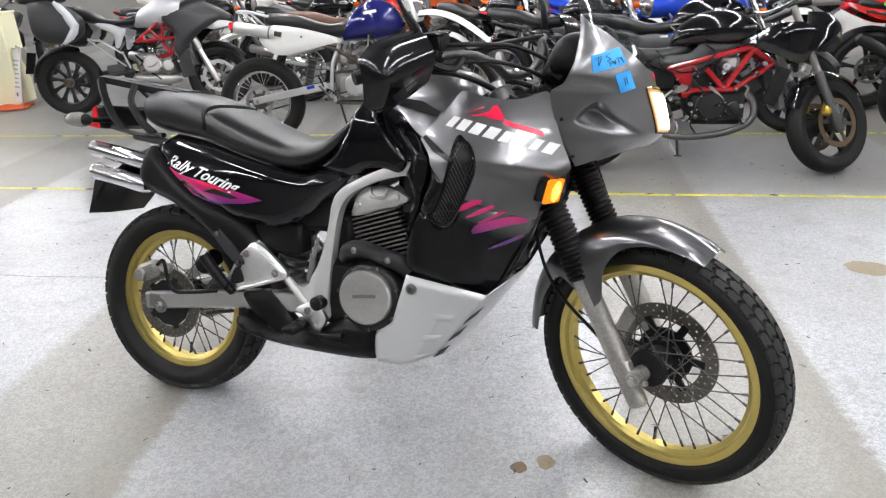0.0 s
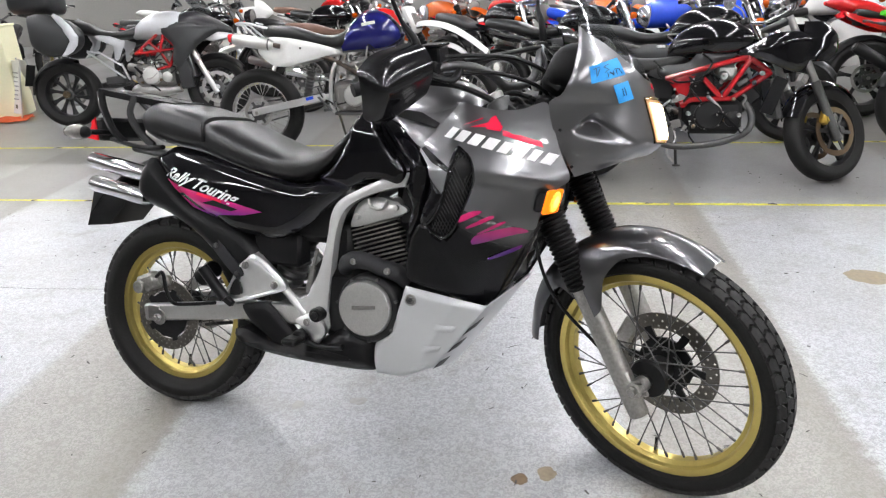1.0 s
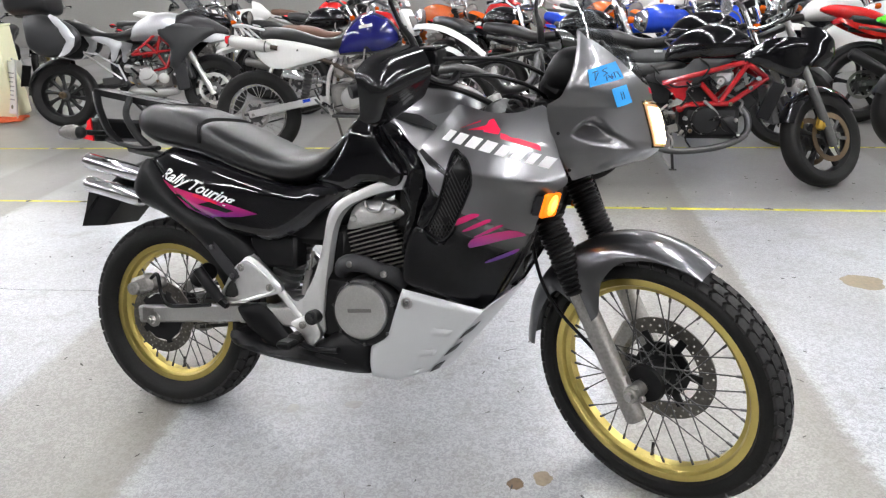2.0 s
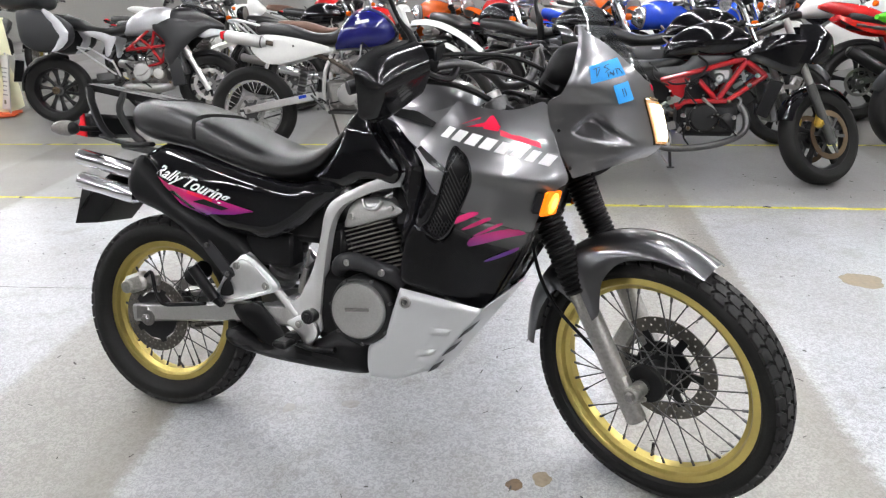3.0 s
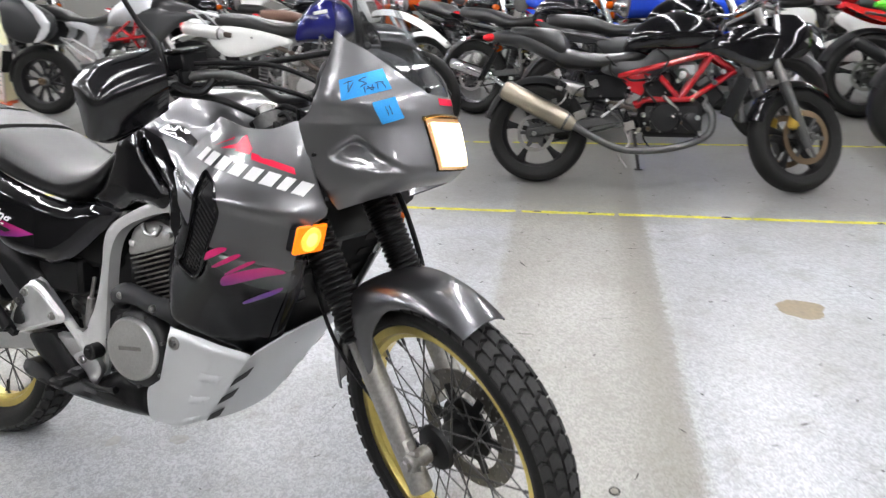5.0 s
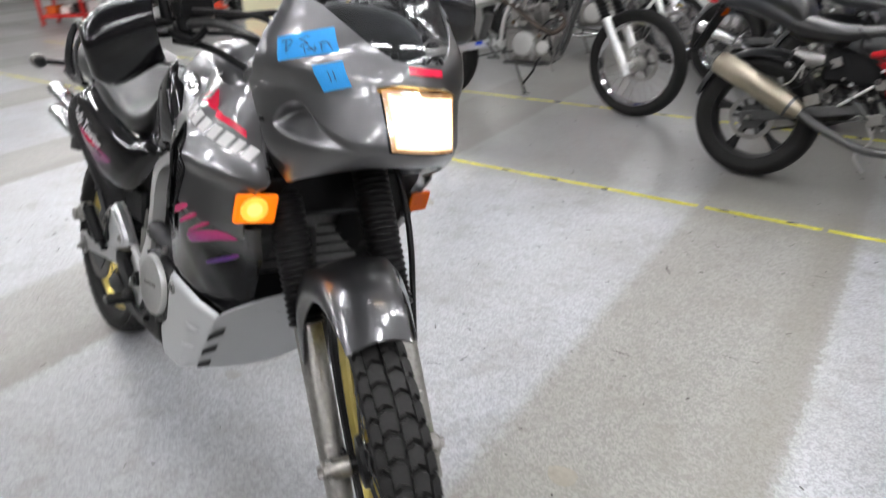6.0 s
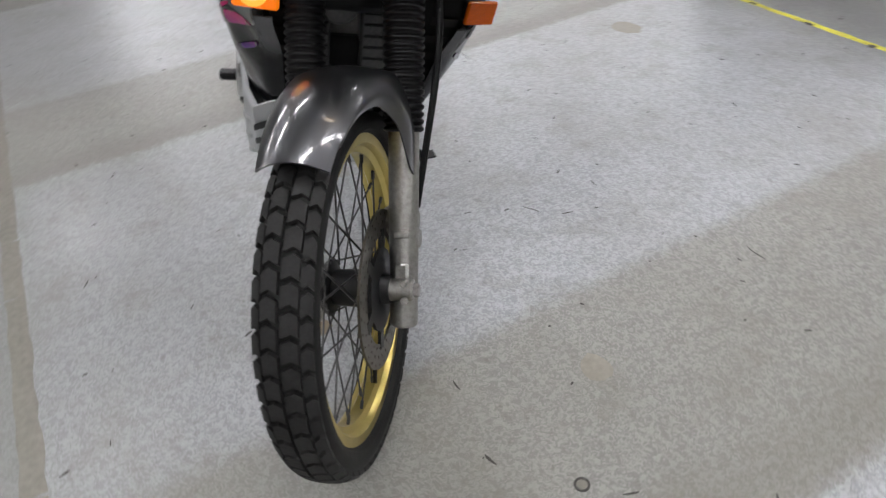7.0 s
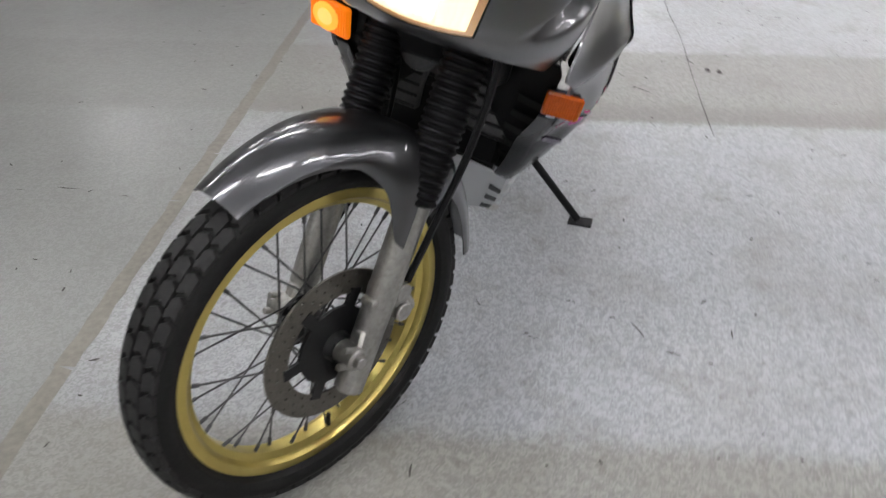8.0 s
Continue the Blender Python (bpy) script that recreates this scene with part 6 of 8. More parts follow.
def rear_guard(s, t):
    a = radians(96 + 46 * s)
    x = 2 * t - 1
    r = REAR_R + 0.20 + 0.03 * s - 0.03 * x * x
    return v3(0.02 + r * math.cos(a) * 0.78, 0.085 * x, REAR_R + r * math.sin(a) * (1.0))


part("rear_mudguard", sheet(rear_guard, 20, 10, 0.004), PLASTIC, bike, "black plastic rear mudguard")
flap = part("mud_flap", merge(panel([(-0.30, 0.725), (-0.16, 0.693), (-0.19, 0.655), (-0.242, 0.600), (-0.338, 0.590), (-0.322, 0.640)], lambda u, w: 0.08, thick=0.15, roll=0.004, roll_w=0.01, step=0.03, round_n=1)), PLASTIC, bike, "black plate carrier flap")
lampb = part("tail_lamp", block((-0.255, 0, 0.915), (0.06, 0.19, 0.075), 0.012), PLASTIC, bike, "red tail lamp")
part("lens", block((-0.288, 0, 0.915), (0.02, 0.17, 0.06), 0.008), RED_LENS, lampb)
for s in (-1, 1):
    part("reflector", flip(([(-0.262, -0.100, 0.952), (-0.300, -0.098, 0.885), (-0.250, -0.102, 0.878), (-0.262, -0.094, 0.952), (-0.300, -0.092, 0.885), (-0.250, -0.096, 0.878)], [(0, 1, 2), (5, 4, 3), (0, 3, 4, 1), (1, 4, 5, 2), (2, 5, 3, 0)]), s), RED_LENS, lampb)
    st = part("rear_indicator", flip(merge(rod((-0.20, -0.10, 0.905), (-0.222, -0.185, 0.906), 0.009, n=10), lathe([(0, 0.010), (0.004, 0.016), (0.014, 0.020)], (-0.190, -0.195, 0.905), (-1, 0, 0.0), 20)), s), PLASTIC, bike, "rear indicator on a short stalk")
    part("lens", flip(lathe([(0, 0.020), (0.02, 0.024), (0.05, 0.022), (0.072, 0.015), (0.080, 0.006)], (-0.204, -0.195, 0.905), (-1, 0, 0), 20), s), CLEAR_LENS, st, "clear ribbed lens")
    part("lens_tip", flip(lathe([(0, 0.016), (0.010, 0.011), (0.014, 0.003)], (-0.270, -0.195, 0.905), (-1, 0, 0), 16), s), AMBER, st)

# side stand
stand = part("side_stand", merge(rod((0.60, 0.135, 0.30), (0.596, 0.390, 0.110), 0.011, n=12), block((0.594, 0.400, 0.104), (0.05, 0.07, 0.008), 0.003, turn(14, 0, 0)), block((0.60, 0.13, 0.31), (0.05, 0.03, 0.05), 0.008)), PLASTIC, bike, "steel side stand, folded out")

# ---- the other motorcycles ----
def paint(name, c, metal=0.0, rough=0.18):
    return mat(name, c, rough, metal, 60, 0.08, coat=0.6, rough_vary=0.05, spec=0.3)


RED_FRAME = paint("red_frame_paint", (0.30, 0.009, 0.013))
BLUE_DEEP = paint("deep_blue_paint", (0.008, 0.010, 0.11), rough=0.12)
BLUE_BRIGHT = paint("bright_blue_paint", (0.02, 0.07, 0.55))
WHITE_PLASTIC = mat("white_plastic", (0.72, 0.72, 0.70), 0.35, 0, 80, 0.05)
SILVER_SHEET = paint("silver_paint", (0.55, 0.56, 0.58), 0.5, 0.3)
GREEN_PAINT = paint("lime_green_paint", (0.10, 0.50, 0.02))
ORANGE_PAINT = paint("burnt_orange_paint", (0.55, 0.10, 0.015))
RED_PAINT = paint("signal_red_paint", (0.48, 0.012, 0.012))
GREY_PANEL = mat("dark_grey_panel", (0.013, 0.0135, 0.015), 0.34, 0, 300, 0.12)
BROWN_SEAT = mat("brown_leather", (0.12, 0.06, 0.04), 0.5, 0, 400, 0.2, bump=0.2)
BRONZE = mat("bronze_disc", (0.20, 0.145, 0.095), 0.38, 1.0, 150, 0.2)
GOLD_CALIPER = mat("gold_calliper", (0.45, 0.30, 0.05), 0.35, 0.7, 100, 0.15)


def plain_tyre(R, hw, rim_r, rim_hw):
    depth = (R - rim_r) / 1.24
    bead = rim_r - 0.002
    prof = [(-rim_hw, bead - 0.006), (-(rim_hw + hw) / 2, bead + depth * 0.22), (-hw * 0.97, bead + depth * 0.5)]
    for t in np.linspace(-0.5 * np.pi, 0.5 * np.pi, 9):
        prof.append((hw * math.copysign(abs(math.sin(t)) ** 0.85, math.sin(t)), R - depth * 0.66 + depth * 0.66 * abs(math.cos(t)) ** 0.85))
    prof += [(-y, r) for y, r in reversed(prof[:3])]
    return lathe(prof, (0, 0, 0), (0, 1, 0), 48, caps=False)


def bike_wheel(name, parent, M, R, hw, rim_r, rim_hw, rim_mat, spokes=0, arms=5, disc_y=0.06, disc_r=0.13, disc_mat=STEEL, spoke_mat=STEEL, double=False):
    hub = lathe([(-0.07, 0.014), (-0.07, 0.028), (-0.04, 0.034), (-0.035, 0.05), (-0.028, 0.035), (0.028, 0.035), (0.035, 0.05), (0.04, 0.034), (0.07, 0.028), (0.07, 0.014)], (0, 0, 0), (0, 1, 0), 20)
    w = part(name, moved(hub, M), DARK_STEEL if not spokes else ALLOY_OLD, parent)
    part("tyre", moved(plain_tyre(R, hw, rim_r, rim_hw), M), RUBBER, w)
    prof = [(-rim_hw, rim_r + 0.010), (-rim_hw, rim_r - 0.010), (-rim_hw * 0.5, rim_r - 0.024), (rim_hw * 0.5, rim_r - 0.024), (rim_hw, rim_r - 0.010), (rim_hw, rim_r + 0.010), (0, rim_r - 0.006)]
    part("rim", moved(lathe(prof, (0, 0, 0), (0, 1, 0), 48, caps=False, closed=True), M), rim_mat, w)
    if spokes:
        for c in spoke_set(0.046, rim_r - 0.022, 0.032, spokes):
            part("spoke", moved(c, M), spoke_mat, w)
    else:
        for i in range(arms):
            a = 2 * math.pi * i / arms + 0.3
            n = 6
            R0 = []
            for k in range(n + 1):
                r = 0.03 + (rim_r - 0.045) * k / n
                wd = 0.020 - 0.008 * math.sin(math.pi * k / n) + 0.012 * (k / n) ** 3
                th = 0.018 - 0.006 * k / n
                b = a + 0.12 * (k / n)
                c, s = math.cos(b), math.sin(b)
                R0.append([(r * c - q * wd * s, y * th, r * s + q * wd * c) for q, y in ((-1, -0.6), (-0.5, -1), (0.5, -1), (1, -0.6), (1, 0.6), (0.5, 1), (-0.5, 1), (-1, 0.6))])
            part("wheel_spoke", moved(rings(R0), M), rim_mat, w)
    for y in ((-disc_y, disc_y) if double else (disc_y,)):
        d = lathe([(y - 0.0025, disc_r * 0.78), (y - 0.0025, disc_r), (y + 0.0025, disc_r), (y + 0.0025, disc_r * 0.78)], (0, 0, 0), (0, 1, 0), 40, caps=False, closed=True)
        dk = part("brake_disc", moved(d, M), disc_mat, w)
        part("disc_carrier", moved(carrier(0.06, disc_r * 0.83, y, 0.003, 6, 0.02), M), DARK_STEEL, w)
    return w


def steer_frame(wb, R, offset, rake, deg):
    ax = v3(-math.sin(radians(rake)), 0, math.cos(radians(rake)))
    fw = v3(math.cos(radians(rake)), 0, math.sin(radians(rake)))
    piv = v3(wb, 0, R) - offset * fw
    T = Matrix.Translation(piv) @ Matrix.Rotation(radians(deg), 4, Vector(ax)) @ Matrix.Translation(-Vector(piv))
    return T, ax, fw, piv


def fork(b, wb, R, T, ax, fw, offset, length, r_low, low_mat, up_mat, half_w=0.10, low_len=0.36, boots=False, lead=0.035, upside=False):
    base = v3(wb, 0, R) - lead * fw
    for s in (-1, 1):
        o = base.copy()
        o[1] = s * half_w
        low = merge(rod(o - ax * 0.05, o + ax * low_len, r_low, n=14), rod((wb, s * (half_w - 0.03), R), (wb, s * (half_w + 0.025), R), 0.02, n=12))
        f = part("fork_slider", moved(low, T), low_mat, b)
        part("fork_stanchion", moved(rod(o + ax * (low_len - 0.01), o + ax * length, r_low * (1.25 if upside else 0.8), n=14), T), up_mat, b)
        if boots:
            prof = []
            for i in range(14):
                a = (length - low_len - 0.10) * i / 14
                st = (length - low_len - 0.10) / 14
                prof += [(a, 0.03), (a + st * 0.5, 0.038), (a + st * 0.9, 0.03)]
            part("fork_gaiter", moved(lathe(prof, o + ax * (low_len - 0.02), ax, 14), T), PLASTIC, b)
    for al in (length * 0.80, length * 0.97):
        p, q = base + ax * al, base + ax * al
        p[1], q[1] = -half_w, half_w
        part("fork_yoke", moved(beam(p, q, 0.06, 0.03, 0.008), T), DARK_STEEL, b)


def bars_set(b, T, top, width=0.36, rise=0.05, back=0.12, chrome=False, mirrors=True, mirror_mat=PLASTIC):
    u, w = top
    h = part("handlebar", moved(tube([(u - back, -width, w + rise), (u - back * 0.6, -width * 0.62, w + rise + 0.01), (u, -0.11, w), (u, 0.11, w), (u - back * 0.6, width * 0.62, w + rise + 0.01), (u - back, width, w + rise)], 0.011, 10), T), CHROME if chrome else DARK_STEEL, b)
    for s in (-1, 1):
        part("grip", moved(rod((u - back * 1.02, s * (width + 0.01), w + rise), (u - back * 0.75, s * (width - 0.12), w + rise + 0.008), 0.016, n=12), T), PLASTIC, h)
        part("lever", moved(tube([(u - back * 0.5, s * (width - 0.13), w + rise + 0.01), (u - back * 0.55, s * (width - 0.06), w + rise), (u - back * 0.8, s * width, w + rise - 0.01)], 0.006, 8, 4), T), STEEL, h)
        part("switchgear", moved(block((u - back * 0.62, s * (width - 0.145), w + rise + 0.008), (0.04, 0.045, 0.04), 0.008), T), PLASTIC, h)
        if mirrors:
            part("mirror_stem", moved(tube([(u - back * 0.6, s * (width - 0.14), w + rise + 0.02), (u - back * 0.5, s * (width - 0.10), w + rise + 0.10), (u - back * 0.55, s * (width - 0.02), w + rise + 0.17)], 0.005, 8, 4), T), CHROME if chrome else PLASTIC, h)
            part("mirror", moved(lathe([(0, 0.003), (0, 0.05), (0.01, 0.052), (0.025, 0.03), (0.03, 0.004)], (u - back * 0.55, s * (width + 0.0), w + rise + 0.19), (1, 0, 0.1), 20), T), CHROME if chrome else mirror_mat, h)
    return h


def arch(wb, R, a0, a1, hw, out, drop, tip=0.0):
    def fn(s, t):
        a = radians(a0 + (a1 - a0) * s)
        x = 2 * t - 1
        r = R + out - drop * abs(x) ** 2.2 + tip * max(0, 0.5 - s)
        return v3(wb + r * math.cos(a), hw * math.copysign(abs(x) ** 0.9, x) * (1 - 0.25 * abs(2 * s - 1) ** 3), R + r * math.sin(a))
    return sheet(fn, 26, 12, 0.003)


def engine_set(b, c, size, cover_r=0.075, body=ENGINE_BLACK, cover=ENGINE_BLACK, fins=0, fin_mat=ENGINE_GREY, cyl_lean=-10):
    u, w = c
    e = part("engine", merge(block((u, 0, w), (size[0], size[1], size[2]), 0.03), block((u - size[0] * 0.35, 0, w + size[2] * 0.2), (size[0] * 0.4, size[1] * 0.85, size[2] * 0.8), 0.025)), body, b)
    cv = part("engine_cover", lathe([(0, cover_r * 1.12), (0.02, cover_r * 1.1), (0.026, cover_r), (0.036, cover_r * 0.94), (0.038, 0.01)], (u - 0.03, -size[1] / 2 + 0.006, w + 0.01), (0, -1, 0), 32), cover, e)
    for k in range(6):
        a = radians(60 * k + 15)
        part("bolt", rod((u - 0.03 + cover_r * 1.04 * math.cos(a), -size[1] / 2 - 0.01, w + 0.01 + cover_r * 1.04 * math.sin(a)), (u - 0.03 + cover_r * 1.04 * math.cos(a), -size[1] / 2 - 0.024, w + 0.01 + cover_r * 1.04 * math.sin(a)), 0.005, n=6), STEEL, e)
    part("small_cover", lathe([(0, cover_r * 0.62), (0.02, cover_r * 0.6), (0.026, cover_r * 0.5)], (u + size[0] * 0.32, -size[1] / 2 + 0.004, w - 0.01), (0, -1, 0), 24), cover, e)
    if fins:
        d = v3(math.sin(radians(-cyl_lean)), 0, math.cos(radians(cyl_lean)))
        base = v3(u + 0.03, 0, w + size[2] * 0.5)
        part("cylinder", beam(base, base + d * (fins * 0.016 + 0.05), 0.13, 0.12, 0.01, up=(0, 1, 0)), fin_mat, e)
        for k in range(fins):
            part("cylinder_fin", block(base + d * (0.01 + 0.016 * k), (0.165, 0.18, 0.0045), 0.001, turn(0, -cyl_lean, 0)), fin_mat, e)
        part("head_cover", block(base + d * (fins * 0.016 + 0.04), (0.14, 0.16, 0.05), 0.014, turn(0, -cyl_lean, 0)), fin_mat, e)
    return e


def swing_arm(b, pivot, axle, r, material, off=0.11, tall=0.05):
    for s in (-1, 1):
        part("swing_arm", beam((axle[0] - 0.04, s * off, axle[1]), (pivot[0], s * (off - 0.01), pivot[1]), 0.028, tall, 0.006), material, b)
        part("axle_nut", flip(rod((axle[0], -off - 0.012, axle[1]), (axle[0], -off - 0.032, axle[1]), 0.014, n=6), s), STEEL, b)
    part("chain", merge(tube([(axle[0], 0.09, axle[1] + 0.08), (pivot[0] + 0.05, 0.09, pivot[1] + 0.03)], 0.007, 6, 1), tube([(axle[0], 0.09, axle[1] - 0.08), (pivot[0] + 0.05, 0.09, pivot[1] - 0.04)], 0.007, 6, 1)), DARK_STEEL, b)
    part("shock_absorber", lathe([(i * 0.013, 0.028 + 0.010 * (i % 2)) for i in range(20)], ((axle[0] + pivot[0] * 2) / 3, 0, axle[1] + 0.06), (0.25, 0, 1), 14), DARK_STEEL, b)


def silencer(b, p0, p1, r, can_mat, pipe_pts, pipe_mat, pipe_r=0.018, end_mat=None, flat=1.0):
    p0, p1 = np.array(p0, float), np.array(p1, float)
    d = p1 - p0
    l = np.linalg.norm(d)
    can = tube([p0, p0 + d * 0.04, p0 + d * 0.85, p1], (r * 0.82, r, r, r * 0.62), 20, 1, flat=flat)
    c = part("silencer", can, can_mat, b)
    part("silencer_end", rod(p0 - d / l * 0.012, p0 + d / l * 0.004, r * 0.55, n=16), end_mat or DARK_STEEL, c)
    part("silencer_band", tube([p0 + d * 0.86, p0 + d * 0.90], r * 0.95, 20, 1, flat=flat), DARK_STEEL, c)
    part("exhaust_pipe", tube([p1, *pipe_pts], pipe_r, 12, 5), pipe_mat, b)


def fittings(b, seed, u0, u1, w0, w1, v, count):
    """Hoses, brackets, unions and bolts round an engine, as they crowd there."""
    rnd = random.Random(seed)
    for k in range(count):
        u, w, y = rnd.uniform(u0, u1), rnd.uniform(w0, w1), -v * rnd.uniform(0.72, 1.0)
        c = v3(u, y, w)
        pick = k % 4
        if pick == 0:
            d = [v3(rnd.uniform(-.10, .10), rnd.uniform(-.03, .02), rnd.uniform(-.10, .10)) for _ in range(3)]
            part("hose", tube([c, c + d[0], c + d[0] + d[1], c + d[0] + d[1] + d[2]], rnd.uniform(0.004, 0.009), 7, 4), rnd.choice((PLASTIC, PLASTIC, RUBBER, STEEL)), b)
        elif pick == 1:
            part("bracket", block(c, (rnd.uniform(.02, .07), 0.012, rnd.uniform(.015, .05)), 0.003, turn(0, rnd.uniform(-40, 40), 0)), rnd.choice((ALLOY, DARK_STEEL, ENGINE_GREY, ALLOY_OLD)), b)
        elif pick == 2:
            part("union", lathe([(0, 0.012), (0.012, 0.014), (0.02, 0.010), (0.03, 0.009)], c, (rnd.uniform(-.4, .4), -1, rnd.uniform(-.4, .4)), 10), rnd.choice((STEEL, ALLOY, DARK_STEEL, BRONZE)), b)
        else:
            part("bolt", rod(c, c + v3(0, -0.012, 0), rnd.uniform(.006, .010), n=6), rnd.choice((STEEL, POLISHED)), b)


def prop(b, at, foot):
    part("side_stand", merge(rod(at, foot, 0.010, n=10), block(foot, (0.05, 0.05, 0.008), 0.003)), DARK_STEEL, b)


def pegs(b, u, w, v=0.17, material=DARK_STEEL):
    for s in (-1, 1):
        part("footrest", flip(merge(rod((u, -v + 0.03, w), (u, -v - 0.07, w), 0.011, n=8), beam((u + 0.03, -v + 0.03, w - 0.01), (u - 0.07, -v + 0.03, w + 0.10), 0.012, 0.04, 0.004, up=(0, 1, 0))), s), material, b)


def lean_pose(x, y, head, lean, z=0.0):
    return pose(x, y, z) @ pose(0, 0, 0, 0, 0, head) @ pose(0, 0, 0, -lean, 0, 0)


# --- black naked bike with a red trellis frame ---
def trellis_roadster(m):
    b = thing("motorcycle", "black naked motorcycle with a red trellis frame on its stand", "motorcycle", m, group="parked motorcycles")
    wb, R = 1.43, 0.292
    T, ax, fw, piv = steer_frame(wb, R, 0.04, 25, 35)
    bike_wheel("front_wheel", b, T @ pose(wb, 0, R), R, 0.055, 0.216, 0.042, ENGINE_BLACK, disc_y=-0.075, disc_r=0.148, disc_mat=BRONZE, double=True)
    bike_wheel("rear_wheel", b, pose(0, 0, 0.298), 0.298, 0.07, 0.216, 0.052, ENGINE_BLACK, disc_y=-0.08, disc_r=0.11)
    fork(b, wb, R, T, ax, fw, 0.04, 0.74, 0.026, DARK_STEEL, STEEL, 0.105, 0.33)
    for s in (-1, 1):
        part("front_caliper", moved(flip(merge(block((wb - 0.085, -0.088, R + 0.085), (0.055, 0.05, 0.10), 0.012, turn(0, 20, 0)), rod((wb - 0.085, -0.11, R + 0.105), (wb - 0.085, -0.12, R + 0.105), 0.018, n=12), rod((wb - 0.085, -0.11, R + 0.065), (wb - 0.085, -0.12, R + 0.065), 0.018, n=12)), s), T), GOLD_CALIPER, b)
    part("front_mudguard", moved(arch(wb, R, 40, 165, 0.075, 0.028, 0.045), T), PAINT_BLACK, b)
    part("rear_mudguard", arch(0, 0.298, 60, 165, 0.085, 0.03, 0.04), PLASTIC, b)
    tank = part("fuel_tank", loft([(0.475, 0.74, 0.80, 0.06, 2.4), (0.52, 0.74, 0.88, 0.11, 2.5), (0.62, 0.74, 0.945, 0.15, 2.6), (0.74, 0.74, 0.97, 0.172, 2.7), (0.86, 0.75, 0.95, 0.165, 2.6), (0.95, 0.77, 0.90, 0.13, 2.4), (0.99, 0.80, 0.86, 0.07, 2.2)], 36), PAINT_BLACK, b)
    part("filler_cap", lathe([(0, 0.036), (0.012, 0.036), (0.014, 0.03)], (0.75, 0, 0.966), (0, 0, 1), 20), CHROME, tank)
    part("seat", merge(loft([(0.10, 0.69, 0.80, 0.10, 2.8), (0.16, 0.665, 0.785, 0.125, 2.8), (0.30, 0.655, 0.755, 0.14, 2.8), (0.45, 0.67, 0.755, 0.125, 2.6), (0.56, 0.70, 0.78, 0.09, 2.4), (0.60, 0.72, 0.77, 0.05, 2.4)], 28), loft([(-0.18, 0.86, 0.885, 0.05, 2.4), (-0.15, 0.835, 0.905, 0.085, 2.6), (0.0, 0.80, 0.90, 0.11, 2.8), (0.10, 0.74, 0.885, 0.12, 2.8), (0.15, 0.70, 0.84, 0.12, 2.6), (0.17, 0.70, 0.78, 0.10, 2.4)], 28)), VINYL, b)
    for s in (-1, 1):
        part("side_panel", flip(panel([(0.36, 0.655), (0.42, 0.70), (0.58, 0.715), (0.66, 0.785), (0.80, 0.775), (0.86, 0.762), (0.70, 0.65), (0.55, 0.60), (0.45, 0.62)], lambda u, w: 0.135, roll=0.015, roll_w=0.03, step=0.03), s), GREY_PANEL, b)
        top = (0.47, 0.62)
        bars = [((0.46, 0.625), (0.92, 0.745)), ((0.92, 0.745), (1.06, 0.78)), ((0.55, 0.475), (0.62, 0.50)), ((0.62, 0.50), (0.85, 0.505)), ((0.85, 0.505), (1.07, 0.655)), ((0.68, 0.625), (0.785, 0.515)), ((0.94, 0.735), (0.80, 0.515)), ((0.94, 0.735), (1.06, 0.66))]
        for (a0, b0), (a1, b1) in bars:
            part("frame_tube", rod((a0, s * 0.135, b0), (a1, s * (0.135 if a1 < 1 else 0.07), b1), 0.0165, n=12), RED_FRAME, b)
        part("frame_plate", flip(panel([(0.46, 0.635), (0.53, 0.655), (0.64, 0.662), (0.61, 0.60), (0.60, 0.52), (0.595, 0.465), (0.56, 0.455), (0.55, 0.53)], lambda u, w: 0.138, thick=0.02, roll=0.006, roll_w=0.012, step=0.04, round_n=3), s), RED_FRAME, b)
        cowl = [(0.86, 0.765), (0.95, 0.82), (1.06, 0.875), (1.20, 0.885), (1.30, 0.855), (1.36, 0.79), (1.30, 0.72), (1.22, 0.655), (1.12, 0.675), (1.0, 0.725)]
        part("cowl_wing", flip(panel(cowl, lambda u, w: 0.165 - 0.10 * max(0, (u - 1.05) / 0.31) ** 1.6, thick=0.004, roll=0.025, roll_w=0.04, step=0.025), s), PAINT_BLACK, b)
        part("front_indicator", flip(loft([(1.32, 0.73, 0.76, 0.01, 2), (1.34, 0.722, 0.772, 0.022, 2), (1.37, 0.73, 0.765, 0.01, 2)], 12), s), AMBER, b)

    def nose(s, t):
        a = (s - 0.5) * math.pi
        w = 0.72 + 0.22 * t
        un = lerp_table(w, (0.70, 0.78, 0.86, 0.95, 1.0), (1.38, 1.44, 1.43, 1.34, 1.27))
        return v3(1.22 + (un - 1.22) * math.cos(a) ** 0.8, (0.125 - 0.03 * t) * math.sin(a), w)
    part("headlamp_cowl", sheet(nose, 24, 12, 0.004), PAINT_BLACK, b)
    part("headlamp", lathe([(0, 0.07), (0.02, 0.075), (0.04, 0.06), (0.05, 0.01)], (1.375, 0, 0.80), (1, 0, 0.1), 24), CLEAR_LENS, b)
    fittings(b, 31, 0.50, 1.02, 0.30, 0.66, 0.15, 44)
    fittings(b, 32, 0.10, 0.52, 0.38, 0.64, 0.13, 22)
    engine_set(b, (0.755, 0.395), (0.33, 0.27, 0.20), 0.078)
    part("rear_cylinder", beam((0.70, 0, 0.50), (0.66, 0, 0.64), 0.17, 0.13, 0.012, up=(0, 1, 0)), ENGINE_BLACK, b)
